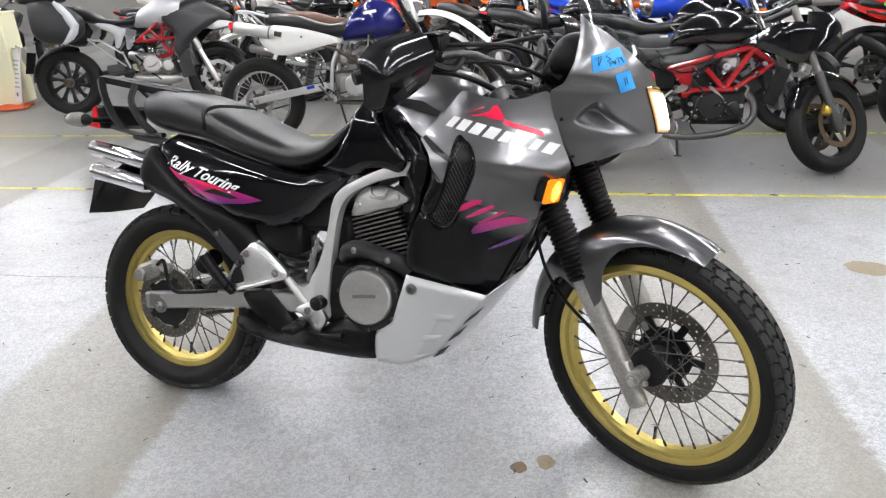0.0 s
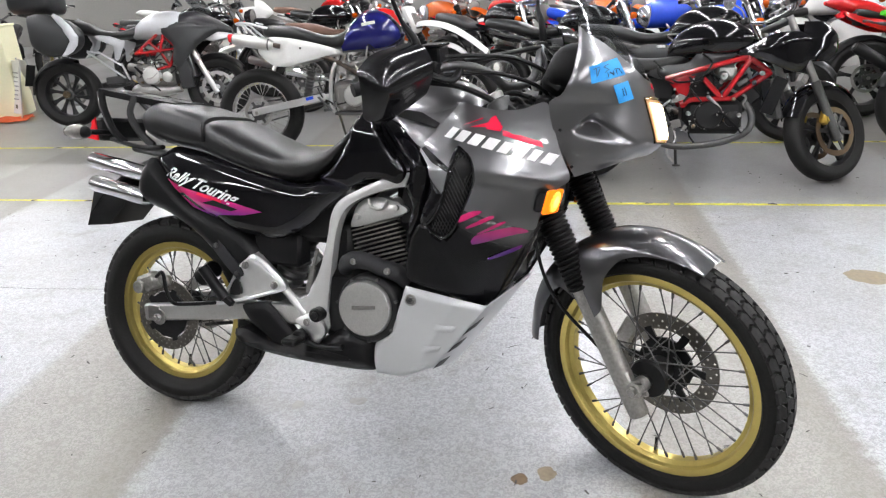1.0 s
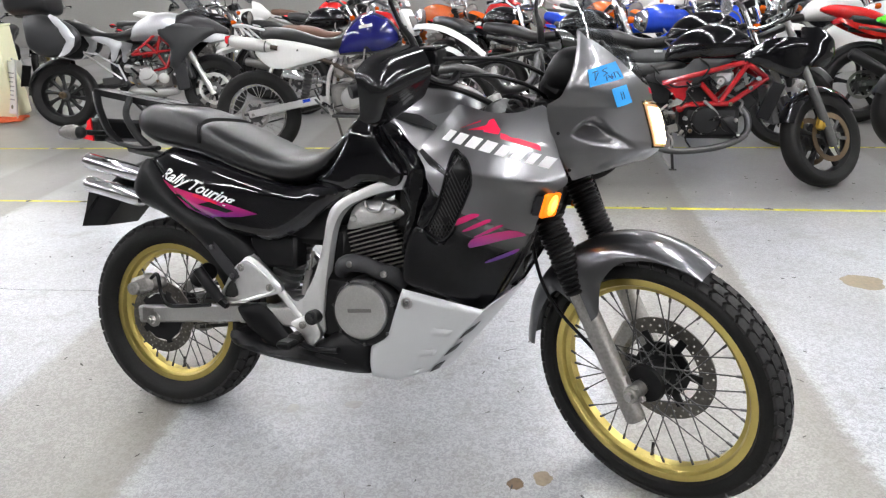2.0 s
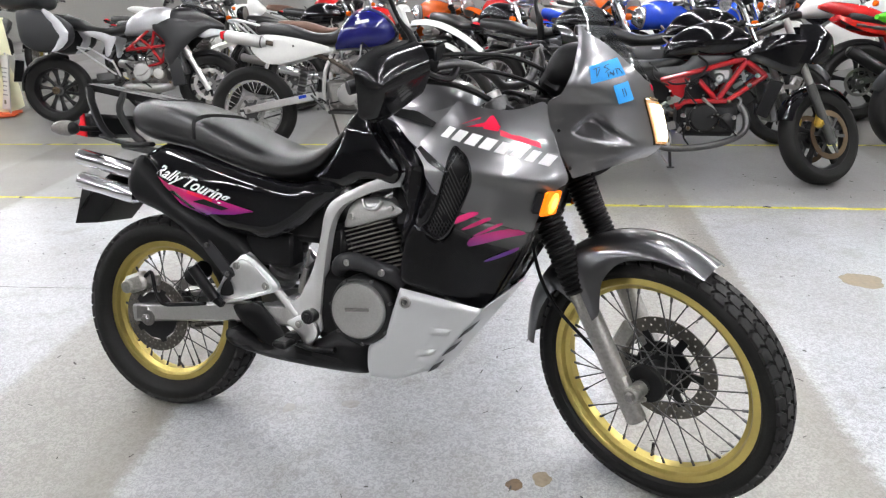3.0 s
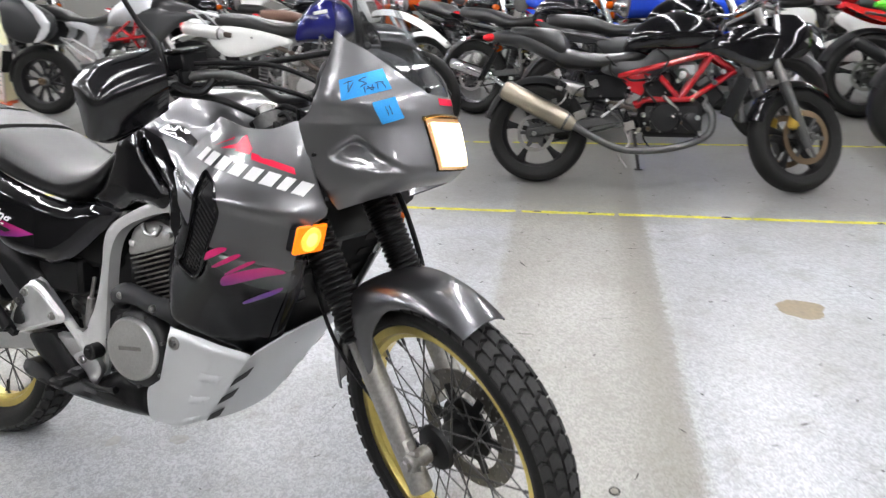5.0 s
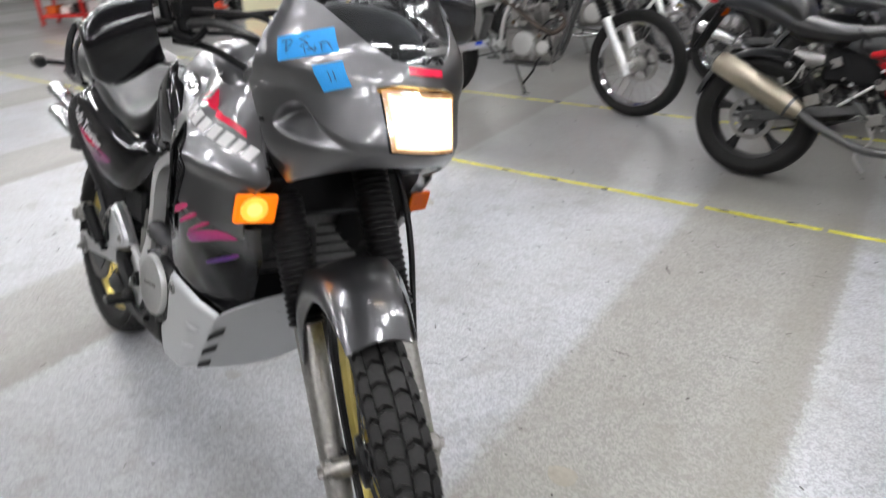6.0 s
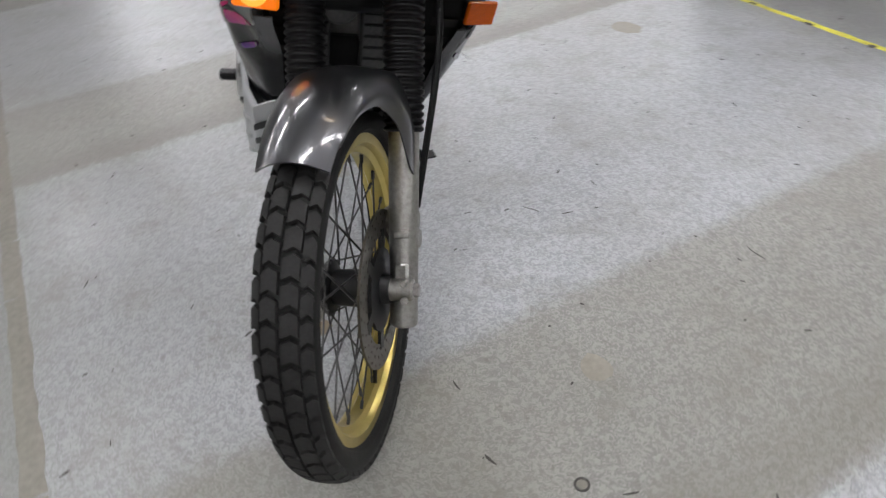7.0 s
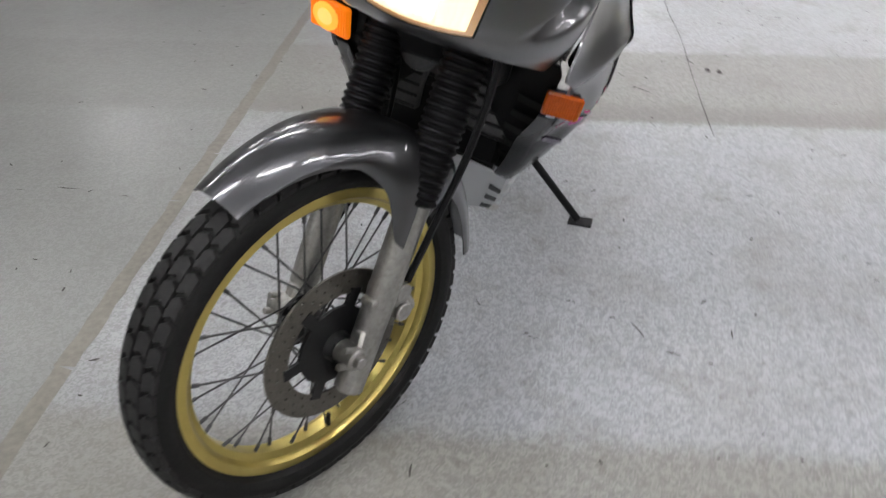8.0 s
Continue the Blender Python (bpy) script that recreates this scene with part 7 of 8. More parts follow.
    part("front_cylinder", beam((0.85, 0, 0.46), (0.98, 0, 0.58), 0.17, 0.13, 0.012, up=(0, 1, 0)), ENGINE_BLACK, b)
    part("carburettor", merge(lathe([(0, 0.03), (0.03, 0.035), (0.05, 0.02)], (0.80, -0.06, 0.635), (0, -1, 0), 16), block((0.82, 0, 0.66), (0.12, 0.14, 0.09), 0.02)), ALLOY, b)
    part("radiator", block((1.10, 0, 0.50), (0.04, 0.26, 0.24), 0.008, turn(0, -14, 0)), DARK_STEEL, b)
    part("radiator_shroud", block((1.08, -0.14, 0.52), (0.08, 0.02, 0.22), 0.008, turn(0, 20, 0)), PLASTIC, b)
    silencer(b, (-0.18, -0.170, 0.555), (0.23, -0.15, 0.35), 0.056, TITANIUM, [(0.34, -0.15, 0.29), (0.50, -0.14, 0.225), (0.66, -0.135, 0.222), (0.84, -0.13, 0.255), (0.96, -0.12, 0.32), (0.97, -0.10, 0.42), (0.92, -0.08, 0.49)], DARK_STEEL, 0.021)
    part("tail_unit", merge(loft([(-0.30, 0.84, 0.87, 0.03, 2.4), (-0.24, 0.81, 0.885, 0.07, 2.6), (-0.10, 0.78, 0.885, 0.10, 2.6), (0.10, 0.70, 0.80, 0.11, 2.6), (0.30, 0.64, 0.70, 0.11, 2.6)], 24)), GREY_PANEL, b)
    part("tail_lamp", loft([(-0.34, 0.835, 0.86, 0.03, 2.4), (-0.31, 0.825, 0.872, 0.05, 2.4), (-0.27, 0.83, 0.872, 0.055, 2.4)], 16), RED_LENS, b)
    part("plate_carrier", merge(beam((-0.24, 0, 0.82), (-0.36, 0, 0.60), 0.12, 0.012, 0.004), rod((-0.25, -0.13, 0.79), (-0.25, 0.13, 0.79), 0.008, n=8)), PLASTIC, b)
    for s in (-1, 1):
        part("rear_indicator", flip(loft([(-0.28, 0.775, 0.80, 0.01, 2), (-0.26, 0.765, 0.81, 0.02, 2), (-0.23, 0.775, 0.80, 0.01, 2)], 12), s), AMBER, b)
    swing_arm(b, (0.50, 0.40), (0.0, 0.298), 0.02, DARK_STEEL)
    part("rear_caliper", block((0.06, -0.10, 0.39), (0.07, 0.04, 0.05), 0.01), DARK_STEEL, b)
    pegs(b, 0.48, 0.36)
    part("footrest_hanger", beam((0.50, -0.13, 0.50), (0.38, -0.14, 0.40), 0.012, 0.045, 0.005, up=(0, 1, 0)), POLISHED, b)
    part("airbox", block((0.40, 0, 0.57), (0.26, 0.20, 0.16), 0.02), PLASTIC, b)
    bars_set(b, T, (1.10, 0.985), 0.33, 0.02, 0.10, True)
    part("gauges", moved(merge(lathe([(0, 0.04), (0.04, 0.045), (0.045, 0.03)], (1.16, -0.05, 1.0), (-0.5, 0, 1), 18), lathe([(0, 0.04), (0.04, 0.045), (0.045, 0.03)], (1.16, 0.05, 1.0), (-0.5, 0, 1), 18)), T), CHROME, b)
    prop(b, (0.56, 0.13, 0.30), (0.60, 0.30, 0.06))
    return b


# --- white and blue trail bike ---
def trail_bike(m):
    b = thing("motorcycle", "white and deep blue trail motorcycle with wire wheels on its stand", "motorcycle", m, group="parked motorcycles")
    wb, R = 1.56, 0.345
    T, ax, fw, piv = steer_frame(wb, R, 0.05, 27, -12)
    bike_wheel("front_wheel", b, T @ pose(wb, 0, R), R, 0.045, 0.275, 0.028, CHROME, spokes=32, disc_y=0.062, disc_r=0.125)
    bike_wheel("rear_wheel", b, pose(0.02, 0, 0.335), 0.335, 0.060, 0.238, 0.036, CHROME, spokes=32, disc_y=-0.085, disc_r=0.11)
    fork(b, wb, R, T, ax, fw, 0.05, 0.82, 0.027, POLISHED, STEEL, 0.10, 0.36, boots=True)
    part("front_mudguard", moved(sheet(lambda s, t: v3(1.02 + 0.80 * s, (0.085 - 0.03 * abs(2 * s - 1) ** 2) * math.copysign(abs(2 * t - 1) ** 0.8, t - 0.5), 0.70 + 0.27 * math.sin(math.pi * (0.16 + 0.80 * s)) ** 0.9 - 0.035 * (2 * t - 1) ** 2), 26, 12, 0.004), T), WHITE_PLASTIC, b)
    part("rear_mudguard", sheet(lambda s, t: v3(-0.25 + 0.50 * s, 0.085 * math.copysign(abs(2 * t - 1) ** 0.8, t - 0.5), 0.83 + 0.05 * math.sin(math.pi * s) - 0.03 * (2 * t - 1) ** 2), 14, 10, 0.004), WHITE_PLASTIC, b)
    tank = part("fuel_tank", loft([(0.70, 0.76, 0.86, 0.07, 2.4), (0.76, 0.76, 0.95, 0.11, 2.4), (0.86, 0.76, 1.035, 0.145, 2.5), (0.97, 0.76, 1.06, 0.16, 2.5), (1.07, 0.78, 1.02, 0.15, 2.4), (1.14, 0.82, 0.95, 0.11, 2.3), (1.17, 0.85, 0.90, 0.05, 2.2)], 36), BLUE_DEEP, b)
    part("brand_mark", block((0.93, -0.158, 0.955), (0.10, 0.003, 0.022), 0.001, turn(0, -8, 0)), WHITE_MARK, tank)
    part("filler_cap", lathe([(0, 0.036), (0.014, 0.036), (0.016, 0.03)], (0.95, 0, 1.055), (0, 0, 1), 20), CHROME, tank)
    part("seat", loft([(0.10, 0.91, 0.95, 0.07, 2.6), (0.15, 0.88, 0.985, 0.10, 2.8), (0.35, 0.85, 0.965, 0.115, 2.8), (0.55, 0.80, 0.90, 0.115, 2.8), (0.68, 0.79, 0.90, 0.10, 2.6), (0.77, 0.82, 0.95, 0.08, 2.4), (0.80, 0.86, 0.93, 0.04, 2.4)], 32), VINYL, b)
    for s in (-1, 1):
        part("side_panel", flip(panel([(0.07, 0.79), (0.12, 0.86), (0.20, 0.89), (0.45, 0.85), (0.70, 0.77), (0.58, 0.735), (0.37, 0.69), (0.25, 0.672), (0.16, 0.695)], lambda u, w: 0.135, roll=0.014, roll_w=0.03, step=0.025), s), WHITE_PLASTIC, b)
        part("frame_tube", tube([(0.68, s * 0.10, 0.74), (0.62, s * 0.105, 0.60), (0.60, s * 0.10, 0.42), (0.62, s * 0.08, 0.32)], 0.015, 10, 4), ALLOY, b)
        part("frame_tube", tube([(1.16, 0.02 * s, 0.84), (1.08, s * 0.04, 0.62), (1.02, s * 0.05, 0.42), (0.90, s * 0.06, 0.31), (0.62, s * 0.07, 0.31)], 0.016, 10, 4), DARK_STEEL, b)
        part("panel_bolt", flip(rod((0.40, -0.134, 0.80), (0.40, -0.140, 0.80), 0.008, n=10), s), DARK_STEEL, b)
    engine_set(b, (0.82, 0.43), (0.36, 0.24, 0.20), 0.075, ENGINE_GREY, ALLOY, 7, ENGINE_GREY, 12)
    fittings(b, 33, 0.60, 1.04, 0.34, 0.74, 0.125, 34)
    part("carburettor", block((0.70, -0.03, 0.64), (0.10, 0.12, 0.10), 0.02), ALLOY_OLD, b)
    part("exhaust_header", tube([(0.98, -0.04, 0.66), (1.06, -0.08, 0.58), (0.99, -0.12, 0.52), (0.85, -0.12, 0.58), (0.65, -0.10, 0.70), (0.40, -0.09, 0.78), (0.20, -0.12, 0.825)], 0.018, 10, 5), RUSTY, b)
    silencer(b, (-0.10, -0.15, 0.885), (0.20, -0.145, 0.83), 0.045, ALLOY, [(0.25, -0.14, 0.82)], RUSTY)
    rk = part("luggage_rack", merge(tube([(0.15, -0.09, 0.955), (-0.02, -0.09, 1.0), (-0.10, -0.06, 1.0), (-0.10, 0.06, 1.0), (-0.02, 0.09, 1.0), (0.15, 0.09, 0.955)], 0.009, 8, 4), tube([(-0.05, -0.085, 1.0), (0.10, -0.10, 0.86)], 0.008, 8, 1), tube([(-0.05, 0.085, 1.0), (0.10, 0.10, 0.86)], 0.008, 8, 1), *[rod((u, -0.08, 1.0), (u, 0.08, 1.0), 0.006, n=8) for u in (-0.06, 0.0, 0.06)]), SILVER_PAINT, b)
    part("tail_lamp", block((-0.16, 0, 0.90), (0.05, 0.10, 0.06), 0.01), RED_LENS, b)
    swing_arm(b, (0.56, 0.44), (0.02, 0.335), 0.02, ALLOY, 0.115, 0.055)
    part("swing_arm_sticker", block((0.44, -0.131, 0.43), (0.06, 0.002, 0.024), 0.0005, turn(0, -11, 0)), BLUE_BRIGHT, b)
    pegs(b, 0.58, 0.34)
    part("headlamp_shell", moved(merge(block((1.24, 0, 0.98), (0.06, 0.20, 0.20), 0.03, turn(0, -20, 0))), T), WHITE_PLASTIC, b)
    part("headlamp", moved(block((1.275, 0, 0.97), (0.02, 0.14, 0.12), 0.02, turn(0, -20, 0)), T), CLEAR_LENS, b)
    bars_set(b, T, (1.12, 1.10), 0.39, 0.04, 0.12)
    prop(b, (0.60, 0.12, 0.32), (0.62, 0.32, 0.06))
    return b


# --- tall touring bike with hard cases ---
def tourer(m):
    b = thing("motorcycle", "silver and black touring motorcycle with red frame and side cases", "motorcycle", m, group="parked motorcycles")
    wb, R = 1.46, 0.305
    T, ax, fw, piv = steer_frame(wb, R, 0.04, 25, 10)
    bike_wheel("front_wheel", b, T @ pose(wb, 0, R), R, 0.058, 0.216, 0.044, ENGINE_BLACK, arms=10, disc_y=-0.07, disc_r=0.155, double=True)
    w = bike_wheel("rear_wheel", b, pose(0, 0, 0.318), 0.318, 0.088, 0.222, 0.07, ENGINE_BLACK, arms=10, disc_y=0.09, disc_r=0.12)
    part("axle_nut", lathe([(0, 0.035), (0.02, 0.034), (0.024, 0.022), (0.012, 0.018)], (0, -0.075, 0.318), (0, -1, 0), 20), BRONZE, b)
    part("swing_arm", merge(beam((-0.02, 0.12, 0.318), (0.56, 0.10, 0.42), 0.05, 0.08, 0.012), beam((0.40, -0.06, 0.42), (0.60, -0.10, 0.43), 0.05, 0.08, 0.012)), DARK_STEEL, b)
    fork(b, wb, R, T, ax, fw, 0.04, 0.76, 0.027, ALLOY, STEEL, 0.11, 0.30, upside=True)
    part("front_mudguard", moved(arch(wb, R, 35, 160, 0.075, 0.03, 0.05), T), PLASTIC, b)
    part("rear_mudguard", merge(arch(0, 0.318, 70, 178, 0.10, 0.03, 0.05), beam((-0.33, 0, 0.62), (-0.38, 0, 0.42), 0.16, 0.012, 0.004)), PLASTIC, b)
    part("fuel_tank", loft([(0.72, 0.80, 0.88, 0.07, 2.4), (0.80, 0.80, 0.97, 0.13, 2.5), (0.95, 0.79, 1.04, 0.19, 2.6), (1.10, 0.79, 1.05, 0.20, 2.6), (1.20, 0.80, 1.03, 0.17, 2.5), (1.26, 0.84, 0.98, 0.10, 2.4)], 36), SILVER_SHEET, b)
    part("front_fairing", loft([(1.12, 0.82, 0.98, 0.14, 2.4), (1.20, 0.78, 1.03, 0.175, 2.4), (1.34, 0.76, 1.04, 0.165, 2.3), (1.48, 0.78, 0.98, 0.12, 2.2), (1.60, 0.80, 0.91, 0.06, 2.2), (1.66, 0.82, 0.87, 0.03, 2.2)], 30), PAINT_SATIN, b)
    part("seat", loft([(0.0, 0.93, 1.02, 0.10, 2.8), (0.10, 0.90, 1.03, 0.14, 2.8), (0.30, 0.86, 0.98, 0.14, 2.8), (0.42, 0.83, 0.91, 0.15, 2.8), (0.60, 0.81, 0.885, 0.14, 2.6), (0.76, 0.83, 0.93, 0.09, 2.4), (0.80, 0.86, 0.92, 0.05, 2.4)], 30), VINYL, b)
    for s in (-1, 1):
        part("side_fairing", flip(panel([(1.0, 0.90), (1.15, 0.93), (1.35, 0.92), (1.58, 0.87), (1.48, 0.80), (1.36, 0.72), (1.24, 0.60), (1.16, 0.50), (1.10, 0.58), (1.12, 0.72), (1.04, 0.82)], lambda u, w: 0.20 - 0.12 * max(0, (u - 1.2) / 0.4) ** 1.5, roll=0.02, roll_w=0.035, step=0.03), s), GREY_PANEL, b)
        part("beak", flip(panel([(1.40, 0.80), (1.55, 0.83), (1.68, 0.80), (1.60, 0.77), (1.45, 0.75)], lambda u, w: 0.10 - 0.3 * max(0, u - 1.5) ** 1.2, roll=0.01, roll_w=0.02, step=0.04), s), SILVER_SHEET, b)
        part("tail_panel", flip(panel([(0.36, 0.84), (0.48, 0.85), (0.62, 0.80), (0.66, 0.78), (0.62, 0.70), (0.58, 0.62), (0.54, 0.62), (0.54, 0.74), (0.45, 0.79)], lambda u, w: 0.155, roll=0.012, roll_w=0.02, step=0.03), s), SILVER_SHEET, b)
        tr = [((0.74, 0.66), (1.0, 0.85)), ((1.0, 0.85), (1.14, 0.70)), ((0.74, 0.66), (1.14, 0.69)), ((0.88, 0.77), (0.98, 0.67)), ((0.98, 0.67), (1.03, 0.83)), ((0.82, 0.73), (0.80, 0.66)), ((1.13, 0.69), (1.06, 0.53)), ((1.06, 0.53), (0.83, 0.48)), ((1.06, 0.53), (0.98, 0.67))]
        for (a0, b0), (a1, b1) in tr:
            part("frame_tube", rod((a0, s * 0.15, b0), (a1, s * 0.15, b1), 0.014, n=10), RED_FRAME, b)
        case = part("pannier", flip(loft([(-0.16, 0.84, 1.02, 0.03, 3), (-0.13, 0.74, 1.05, 0.07, 3.4), (0.0, 0.67, 1.06, 0.09, 3.6), (0.18, 0.68, 1.0, 0.09, 3.6), (0.28, 0.74, 0.93, 0.08, 3.4), (0.32, 0.80, 0.88, 0.03, 3)], 28), -1), GREY_PANEL, b)
        part("case_band", panel([(0.10, 1.03), (0.18, 1.015), (0.31, 0.83), (0.24, 0.70), (0.13, 0.665), (0.22, 0.80)], lambda u, w: 0.095, thick=0.006, roll=0.012, roll_w=0.02, step=0.03, round_n=2), SILVER_SHEET, case)
        case.location = (0, s * 0.25, 0)
    engine_set(b, (0.90, 0.44), (0.36, 0.28, 0.20), 0.082, ENGINE_GREY, ALLOY)
    fittings(b, 34, 0.70, 1.15, 0.34, 0.74, 0.16, 40)
    part("cylinder_bank", beam((0.98, 0, 0.52), (1.08, 0, 0.72), 0.24, 0.16, 0.015, up=(0, 1, 0)), ENGINE_GREY, b)
    part("radiator", block((1.24, 0, 0.56), (0.05, 0.30, 0.30), 0.008, turn(0, -14, 0)), DARK_STEEL, b)
    part("radiator_shroud", block((1.20, -0.17, 0.44), (0.13, 0.03, 0.26), 0.02, turn(0, -6, 0)), GREY_PANEL, b)
    part("footrest_hanger", merge(*[beam(p, q, 0.014, 0.03, 0.005, up=(0, 1, 0)) for p, q in (((0.30, -0.17, 0.70), (0.62, -0.16, 0.44)), ((0.40, -0.17, 0.70), (0.60, -0.16, 0.56)), ((0.30, -0.17, 0.71), (0.42, -0.17, 0.68)), ((0.60, -0.16, 0.58), (0.66, -0.16, 0.42)))]), POLISHED, b)
    part("collector", loft([(0.62, 0.30, 0.34, 0.05, 2.4), (0.70, 0.26, 0.38, 0.12, 2.6), (0.95, 0.25, 0.36, 0.13, 2.6), (1.10, 0.28, 0.36, 0.06, 2.4)], 20), ALLOY, b)
    pegs(b, 0.66, 0.40)
    part("windshield", moved(sheet(lambda s, t: v3(1.50 - 0.22 * t - 0.16 * abs(2 * s - 1) ** 2, 0.19 * (2 * s - 1), 1.0 + 0.34 * t), 14, 10, 0.003), T), TINT, b)
    bars_set(b, T, (1.18, 1.12), 0.39, 0.03, 0.12, mirror_mat=PLASTIC)
    part("top_case", loft([(-0.36, 1.12, 1.22, 0.12, 3), (-0.33, 1.08, 1.34, 0.22, 3.4), (-0.15, 1.07, 1.38, 0.25, 3.4), (0.0, 1.08, 1.34, 0.23, 3.4), (0.04, 1.12, 1.24, 0.14, 3)], 26), GREY_PANEL, b)
    part("case_rack", tube([(0.2, -0.1, 1.0), (-0.3, -0.1, 1.075), (-0.3, 0.1, 1.075), (0.2, 0.1, 1.0)], 0.01, 8, 2), DARK_STEEL, b)
    prop(b, (0.66, 0.13, 0.34), (0.68, 0.34, 0.07))
    return b


# --- a plain roadster or sports bike in several liveries, for the rows behind ---
def row_bike(m, label, tank_mat, panel_mat, rim_mat=ENGINE_BLACK, spokes=0, fender_mat=None, seat_mat=VINYL, fairing=None, high=False, chrome=False, steer=-10, wb=1.42):
    b = thing("motorcycle", label, "motorcycle", m, group="parked motorcycles")
    fr = 0.335 if high else 0.30
    T, ax, fw, piv = steer_frame(wb, fr, 0.04, 26, steer)
    bike_wheel("front_wheel", b, T @ pose(wb, 0, fr), fr, 0.045 if spokes else 0.058, fr - 0.072, 0.03 if spokes else 0.044, rim_mat, spokes=spokes, disc_y=-0.07, disc_r=0.14, double=not spokes, disc_mat=STEEL)
    bike_wheel("rear_wheel", b, pose(0, 0, 0.31), 0.31, 0.06 if spokes else 0.085, 0.226, 0.036 if spokes else 0.066, rim_mat, spokes=spokes, disc_y=-0.085, disc_r=0.115)
    fork(b, wb, fr, T, ax, fw, 0.04, 0.80, 0.027, POLISHED if chrome else DARK_STEEL, CHROME, 0.10, 0.34, boots=high)
    if high:
        part("front_mudguard", moved(sheet(lambda s, t: v3(wb - 0.52 + 0.78 * s, 0.07 * math.copysign(abs(2 * t - 1) ** 0.8, t - 0.5), 0.70 + 0.22 * math.sin(math.pi * (0.14 + 0.78 * s)) - 0.03 * (2 * t - 1) ** 2), 20, 8, 0.004), T), fender_mat or panel_mat, b)
    else:
        part("front_mudguard", moved(arch(wb, fr, 35, 160, 0.07, 0.026, 0.04), T), fender_mat or panel_mat, b)
    part("rear_mudguard", arch(0, 0.31, 62, 160, 0.085, 0.035, 0.04), fender_mat or PLASTIC, b)
    part("fuel_tank", loft([(0.52, 0.74, 0.82, 0.06, 2.4), (0.60, 0.74, 0.92, 0.12, 2.5), (0.74, 0.74, 0.98, 0.15, 2.6), (0.90, 0.75, 0.97, 0.155, 2.6), (1.00, 0.78, 0.92, 0.11, 2.4), (1.04, 0.82, 0.88, 0.05, 2.2)], 28), tank_mat, b)
    part("seat", loft([(-0.14, 0.80, 0.86, 0.08, 2.6), (-0.10, 0.77, 0.88, 0.11, 2.8), (0.15, 0.74, 0.86, 0.125, 2.8), (0.35, 0.71, 0.80, 0.13, 2.8), (0.50, 0.72, 0.81, 0.10, 2.6), (0.58, 0.75, 0.82, 0.05, 2.4)], 24), seat_mat, b)
    for s in (-1, 1):
        part("side_panel", flip(panel([(0.22, 0.68), (0.36, 0.715), (0.54, 0.70), (0.56, 0.58), (0.44, 0.54), (0.30, 0.58)], lambda u, w: 0.13, roll=0.02, roll_w=0.035, step=0.04, round_n=3), s), panel_mat, b)
        part("frame_tube", tube([(1.05, s * 0.04, 0.82), (1.0, s * 0.10, 0.60), (0.94, s * 0.12, 0.34), (0.80, s * 0.12, 0.27), (0.52, s * 0.12, 0.30), (0.48, s * 0.12, 0.46), (0.40, s * 0.11, 0.66), (-0.08, s * 0.10, 0.76)], 0.015, 8, 4), DARK_STEEL, b)
        part("tail_panel", flip(panel([(-0.20, 0.83), (0.10, 0.76), (0.26, 0.73), (0.24, 0.68), (0.05, 0.69), (-0.18, 0.79)], lambda u, w: 0.115, roll=0.015, roll_w=0.025, step=0.05, round_n=3), s), panel_mat, b)
    part("tail_lamp", block((-0.20, 0, 0.82), (0.05, 0.12, 0.05), 0.012), RED_LENS, b)
    engine_set(b, (0.74, 0.40), (0.34, 0.28, 0.20), 0.076, ENGINE_GREY if chrome else ENGINE_BLACK, ALLOY if chrome else ENGINE_BLACK, 7, ENGINE_GREY, 8)
    fittings(b, len(label), 0.45, 1.0, 0.30, 0.70, 0.145, 22)
    swing_arm(b, (0.48, 0.38), (0.0, 0.31), 0.02, DARK_STEEL)
    silencer(b, (-0.14, -0.17, 0.42 if not fairing else 0.56), (0.24, -0.16, 0.33), 0.046, CHROME if chrome else ENGINE_BLACK if fairing else STEEL, [(0.40, -0.15, 0.25), (0.66, -0.14, 0.22), (0.90, -0.12, 0.28), (0.97, -0.08, 0.42), (0.92, -0.06, 0.50)], CHROME if chrome else RUSTY, 0.02)
    pegs(b, 0.50, 0.33)
    if fairing:
        for s in (-1, 1):
            part("side_fairing", flip(panel([(0.70, 0.62), (0.92, 0.78), (1.10, 0.88), (1.34, 0.90), (1.46, 0.82), (1.36, 0.70), (1.16, 0.56), (1.10, 0.36), (0.94, 0.27), (0.66, 0.28), (0.62, 0.40), (0.82, 0.50)], lambda u, w: 0.20 - 0.13 * max(0, (u - 1.1) / 0.36) ** 1.7, roll=0.02, roll_w=0.04, step=0.045), s), fairing, b)
        part("nose", loft([(1.30, 0.70, 1.02, 0.16, 2.4), (1.40, 0.74, 0.98, 0.13, 2.3), (1.48, 0.78, 0.90, 0.08, 2.2), (1.52, 0.81, 0.86, 0.03, 2.0)], 24), fairing, b)
        part("windshield", sheet(lambda s, t: v3(1.36 - 0.20 * t - 0.10 * abs(2 * s - 1) ** 2, (0.13 - 0.03 * t) * (2 * s - 1), 0.98 + 0.16 * t), 12, 8, 0.003), TINT, b)
        part("tail_cowl", loft([(-0.34, 0.90, 0.93, 0.03, 2.4), (-0.24, 0.86, 0.95, 0.08, 2.5), (0.0, 0.78, 0.91, 0.12, 2.6), (0.20, 0.72, 0.82, 0.12, 2.6)], 22), panel_mat, b)
    else:
        hl = part("headlamp_shell", moved(lathe([(0, 0.02), (0.02, 0.06), (0.07, 0.085), (0.10, 0.088)], (1.17, 0, 0.90), (1, 0, -0.05), 24), T), CHROME if chrome else GLOSS_PLASTIC, b)
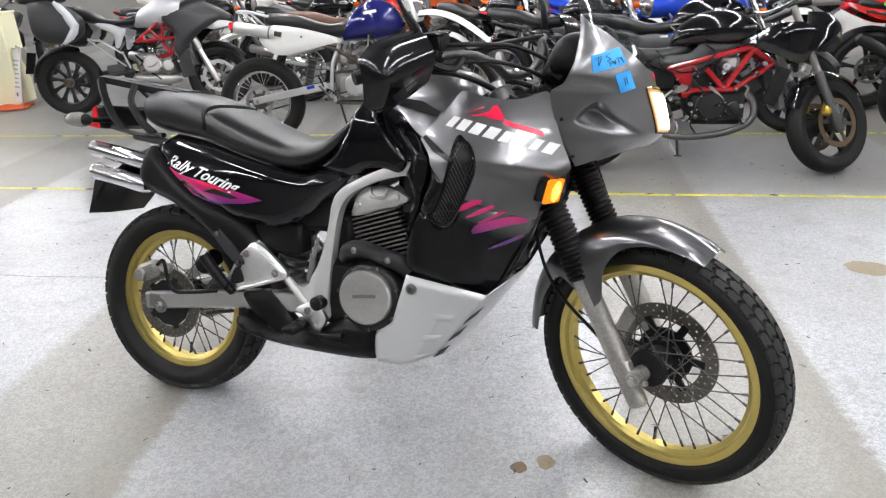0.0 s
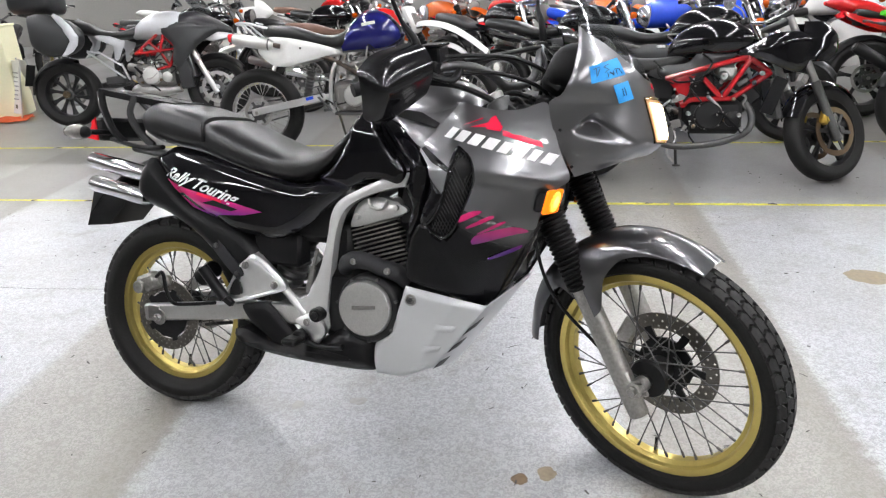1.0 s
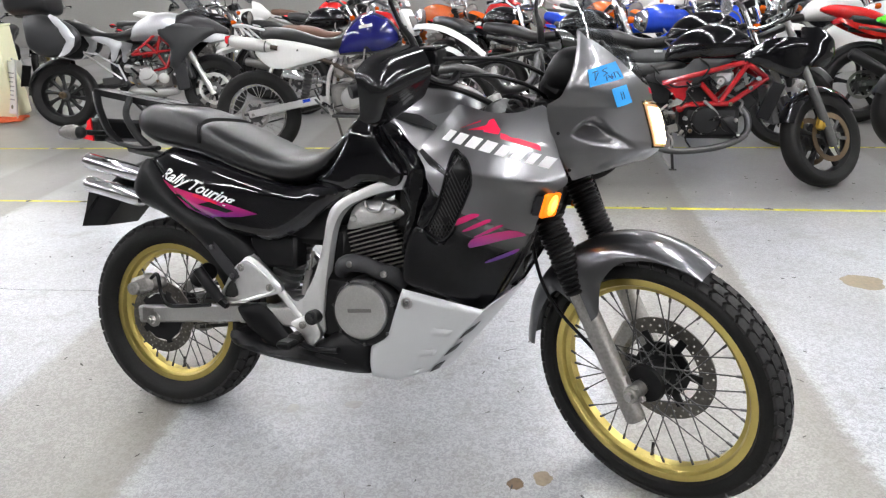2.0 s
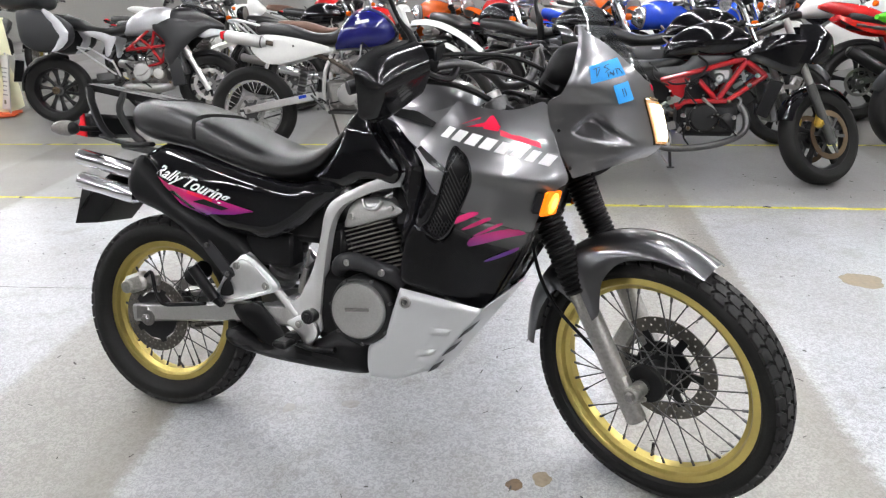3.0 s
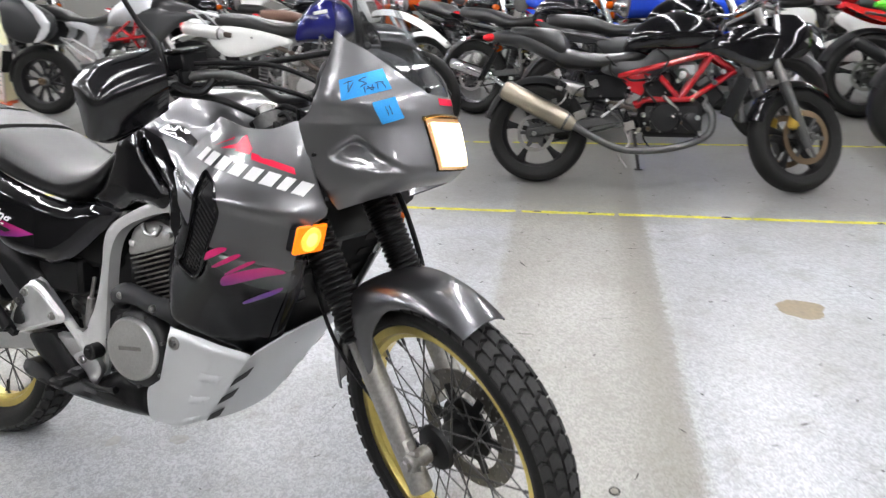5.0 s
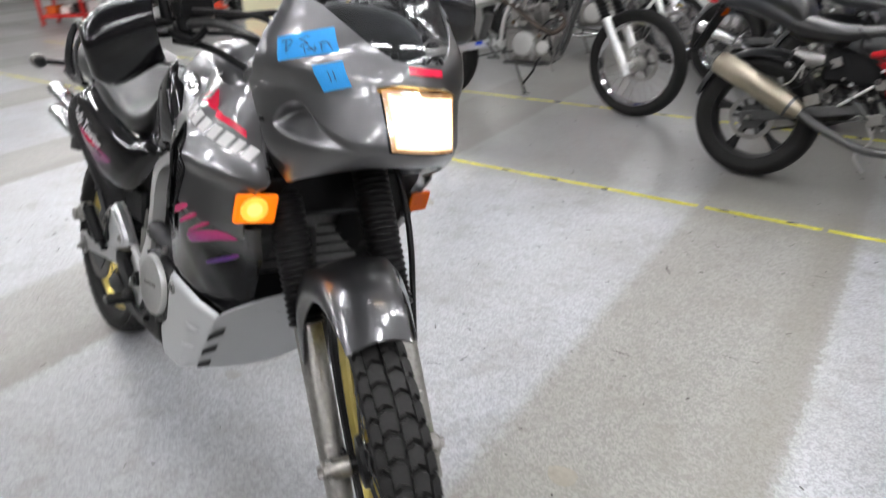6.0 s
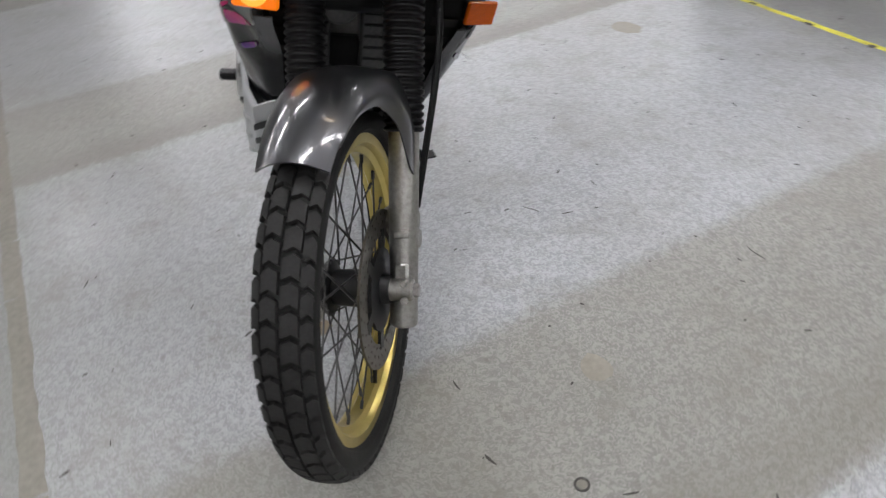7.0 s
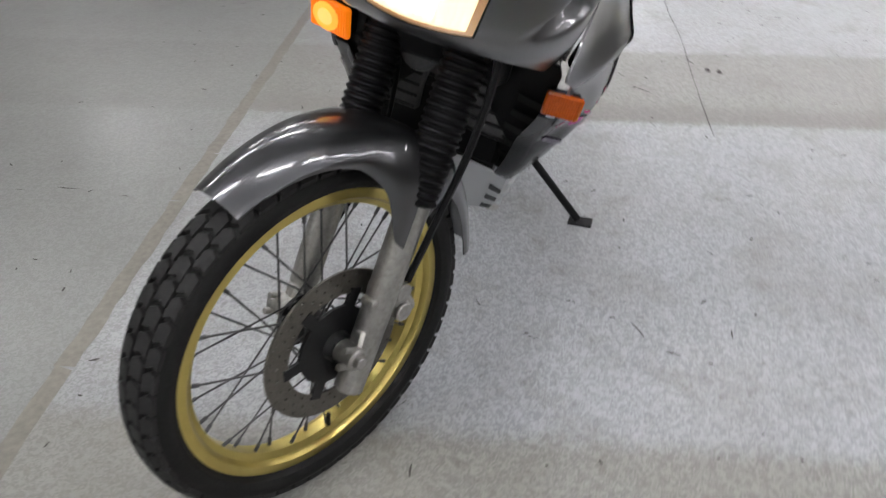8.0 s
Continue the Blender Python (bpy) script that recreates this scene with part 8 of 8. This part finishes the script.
        part("headlamp_glass", moved(lathe([(0, 0.084), (0.012, 0.07), (0.018, 0.02)], (1.27, 0, 0.895), (1, 0, -0.05), 24), T), CLEAR_LENS, b)
        for y in (-0.05, 0.05):
            part("gauge", moved(lathe([(0, 0.035), (0.05, 0.042), (0.055, 0.03)], (1.10, y, 1.0), (-0.4, 0, 1), 16), T), CHROME if chrome else PLASTIC, b)
    for s in (-1, 1):
        part("indicator", moved(lathe([(0, 0.01), (0.005, 0.025), (0.03, 0.028), (0.05, 0.02)], (1.12, s * 0.19, 0.86), (1, 0, 0), 12), T), AMBER, b)
    bars_set(b, T, (1.06, 0.98 if not fairing else 0.94), 0.36, 0.06 if not fairing else 0.0, 0.12, chrome)
    prop(b, (0.52, 0.13, 0.28), (0.55, 0.32, 0.05))
    return b


trellis_roadster(lean_pose(0.62, 4.70, -3.5, 10))
trail_bike(lean_pose(-1.88, 5.32, 5, 9))
tourer(lean_pose(-4.35, 6.45, 13, 9))
naked = row_bike(lean_pose(0.72, 5.72, -4, 10), "black naked motorcycle parked behind the red-framed one", PAINT_BLACK, GREY_PANEL)
row_bike(lean_pose(0.55, 6.75, -3, 10), "blue and white sports motorcycle with a full fairing", BLUE_BRIGHT, BLUE_BRIGHT, fairing=BLUE_BRIGHT)
row_bike(lean_pose(2.95, 5.42, 4, 10), "lime green sports motorcycle seen from its tail", GREEN_PAINT, GREEN_PAINT, fairing=GREEN_PAINT, steer=-5)
row_bike(lean_pose(2.92, 6.45, 0, 10), "black motorcycle with red bodywork beside a green one", PAINT_BLACK, RED_PAINT, fairing=RED_PAINT)
gold = row_bike(lean_pose(-0.75, 7.55, -38, 9), "dark trail motorcycle with gold wire wheels", PAINT_BLACK, PAINT_BLACK, GOLD, 32, chrome=True, steer=-20)
orange = row_bike(lean_pose(0.35, 8.25, -55, 9), "trail motorcycle with an orange front mudguard", ORANGE_PAINT, ORANGE_PAINT, CHROME, 32, ORANGE_PAINT, high=True, chrome=True)
brown = row_bike(lean_pose(-2.1, 7.0, 8, 9), "white and red roadster with a brown seat", RED_PAINT, WHITE_PLASTIC, CHROME, 32, WHITE_PLASTIC, BROWN_SEAT, chrome=True)
white = row_bike(lean_pose(-5.0, 9.5, 15, 9), "white and black sports motorcycle with a full fairing", WHITE_PLASTIC, WHITE_PLASTIC, fairing=WHITE_PLASTIC)
dark = row_bike(lean_pose(-0.1, 6.55, -20, 9), "black roadster with chrome fork and mudguards", PAINT_BLACK, PAINT_BLACK, CHROME, 32, CHROME, chrome=True, steer=18)
for src, x, y, h in ((gold, 1.7, 8.3, -50), (dark, 1.2, 7.6, -30), (white, 2.2, 7.5, -5), (brown, 3.9, 7.6, -8), (orange, -1.6, 8.4, -30), (dark, -2.9, 9.2, -12), (brown, -0.9, 9.1, -30), (white, 0.6, 9.6, -10), (gold, 3.0, 9.0, -30), (dark, 4.2, 8.6, -10), (naked, -4.2, 7.62, 12), (gold, -4.9, 8.6, 16), (naked, -2.9, 7.95, 4), (brown, -3.5, 10.2, 5), (orange, 1.9, 10.2, -30), (naked, -9.2, 7.9, -60), (naked, -8.6, 8.6, -60), (naked, -8.0, 9.4, -58), (gold, -7.4, 10.2, -55), (naked, -7.0, 8.9, -62), (dark, 4.6, 5.6, 4)):
    copy_thing(src, lean_pose(x, y, h, 9))

# ---- along the far side of the hall ----
box_c = thing("cabinet", "cream painted low cabinet standing on the floor", "cabinet", pose(-5.72, 7.02, 0) @ pose(0, 0, 0, 0, 0, 18))
part("body", block((0, 0, 0.475), (0.66, 0.40, 0.94), 0.008), CREAM, box_c)
part("top", block((0, 0, 0.955), (0.68, 0.42, 0.02), 0.005), CREAM, box_c)
part("plinth", block((0, 0, 0.0), (0.62, 0.36, 0.03), 0.004), DARK_STEEL, box_c).location = (0, 0, 0.015)
sign = thing("sign_stand", "white folding A-frame sign with rows of small print", "sign", pose(-5.29, 7.02, 0) @ pose(0, 0, 0, 0, 0, 62))
for s in (-1, 1):
    bd = part("board", block((s * 0.09, 0, 0.33), (0.012, 0.24, 0.56), 0.004, turn(0, -s * 13, 0)), WHITE_PLASTIC, sign)
    part("leg", beam((s * 0.16, -0.11, 0.0), (s * 0.03, -0.11, 0.62), 0.014, 0.02, 0.003, up=(0, 1, 0)), ALLOY, sign)
    part("leg", beam((s * 0.16, 0.11, 0.0), (s * 0.03, 0.11, 0.62), 0.014, 0.02, 0.003, up=(0, 1, 0)), ALLOY, sign)
    for k in range(7):
        part("print_line", block((s * (0.098 + (0.33 - (0.48 - k * 0.045)) * 0.225), 0, 0.48 - k * 0.045), (0.003, 0.17 - 0.02 * (k % 3), 0.012), 0.001, turn(0, -s * 13, 0)), GREY_MARK, bd)
    part("print_block", block((s * 0.145, -0.03, 0.135), (0.003, 0.04, 0.04), 0.001, turn(0, -s * 13, 0)), BLACK_MARK, bd)


def cloth(s, t):
    x, y = s - 0.5, t - 0.5
    n1 = noise.noise(Vector((s * 5, t * 5, 1.0)))
    return v3(0.75 * x + 0.06 * n1, 0.34 * y + 0.05 * noise.noise(Vector((s * 4, t * 4, 7))), 0.012 + 0.045 * abs(n1) * (1 - (2 * max(abs(x), abs(y))) ** 4))


rag = part("rag", sheet(cloth, 30, 18, 0.006), mat("orange_cloth", (0.55, 0.09, 0.02), 0.85, 0, 300, 0.2, bump=0.4))
rag.matrix_basis = pose(-5.55, 6.72, 0.004) @ pose(0, 0, 0, 0, 0, 25)
tagged(rag, "crumpled orange cloth lying on the floor", "cloth")

cone = thing("traffic_cone", "orange-red plastic traffic cone on the floor", "cone", pose(-9.6, 8.9, 0))
CONE_RED = mat("cone_plastic", (0.70, 0.06, 0.015), 0.45, 0, 60, 0.1)
part("body", lathe([(0.02, 0.15), (0.04, 0.135), (0.66, 0.035), (0.70, 0.03), (0.705, 0.02)], (0, 0, 0), (0, 0, 1), 28), CONE_RED, cone)
part("base", block((0, 0, 0.015), (0.38, 0.38, 0.03), 0.012), CONE_RED, cone)

RACK_RED = mat("red_rack_paint", (0.50, 0.02, 0.015), 0.4, 0, 60, 0.15)
shelf = thing("tool_rack", "red steel parts rack with boxes and tools", "rack", pose(-10.3, 7.0, 0) @ pose(0, 0, 0, 0, 0, 30))
for x in (-0.75, 0.0, 0.75):
    for y in (-0.2, 0.2):
        part("post", block((x, y, 0.6), (0.05, 0.05, 1.2), 0.004), RACK_RED, shelf)
for z in (0.14, 0.50, 0.86, 1.17):
    part("shelf", block((0, 0, z), (1.54, 0.44, 0.05), 0.004), RACK_RED, shelf)
rnd = random.Random(8)
for z in (0.165, 0.525, 0.885):
    for k in range(6):
        x = -0.62 + 0.245 * k
        if abs(x) < 0.06:
            continue
        h = rnd.uniform(0.10, 0.24)
        bx = part("parts_box", block((0, 0, h / 2), (0.17, 0.26, h), 0.01), rnd.choice((GREY_PANEL, WHITE_PLASTIC, ENGINE_BLACK, ORANGE_PAINT, BLUE_BRIGHT)))
        bx.matrix_basis = pose(-10.3, 7.0, 0) @ pose(0, 0, 0, 0, 0, 30) @ pose(x, rnd.uniform(-.03, .03), z, 0, 0, rnd.uniform(-12, 12))
        tagged(bx, "small storage box on a red rack shelf", "box", group="boxes on the rack")

# grit and crumbs on the floor
rnd = random.Random(21)
chunks = []
for k in range(330):
    x, y = rnd.uniform(-3.2, 3.2), rnd.uniform(0.4, 5.4)
    l, wd = rnd.uniform(0.004, 0.018), rnd.uniform(0.002, 0.005)
    chunks.append(block((x, y, 0.001), (l, wd, 0.002), 0.0006, turn(0, 0, rnd.uniform(0, 180))))
tagged(part("floor_grit", merge(*chunks), DIRT), "scattered dark crumbs of dirt on the floor", "dirt", kind="stuff")
plug = part("floor_plug", lathe([(0, 0.0155), (0.0020, 0.0155), (0.0020, 0.0115), (0.0008, 0.0108)], (1.077, 2.104, 0.0), (0, 0, 1), 24), DIRT)
part("cap", lathe([(0, 0.0105), (0.0022, 0.0105), (0.0026, 0.009)], (1.077, 2.104, 0.0), (0, 0, 1), 20), SEAM, plug)
tagged(plug, "small round plug set in the floor", "floor plug", kind="structure")
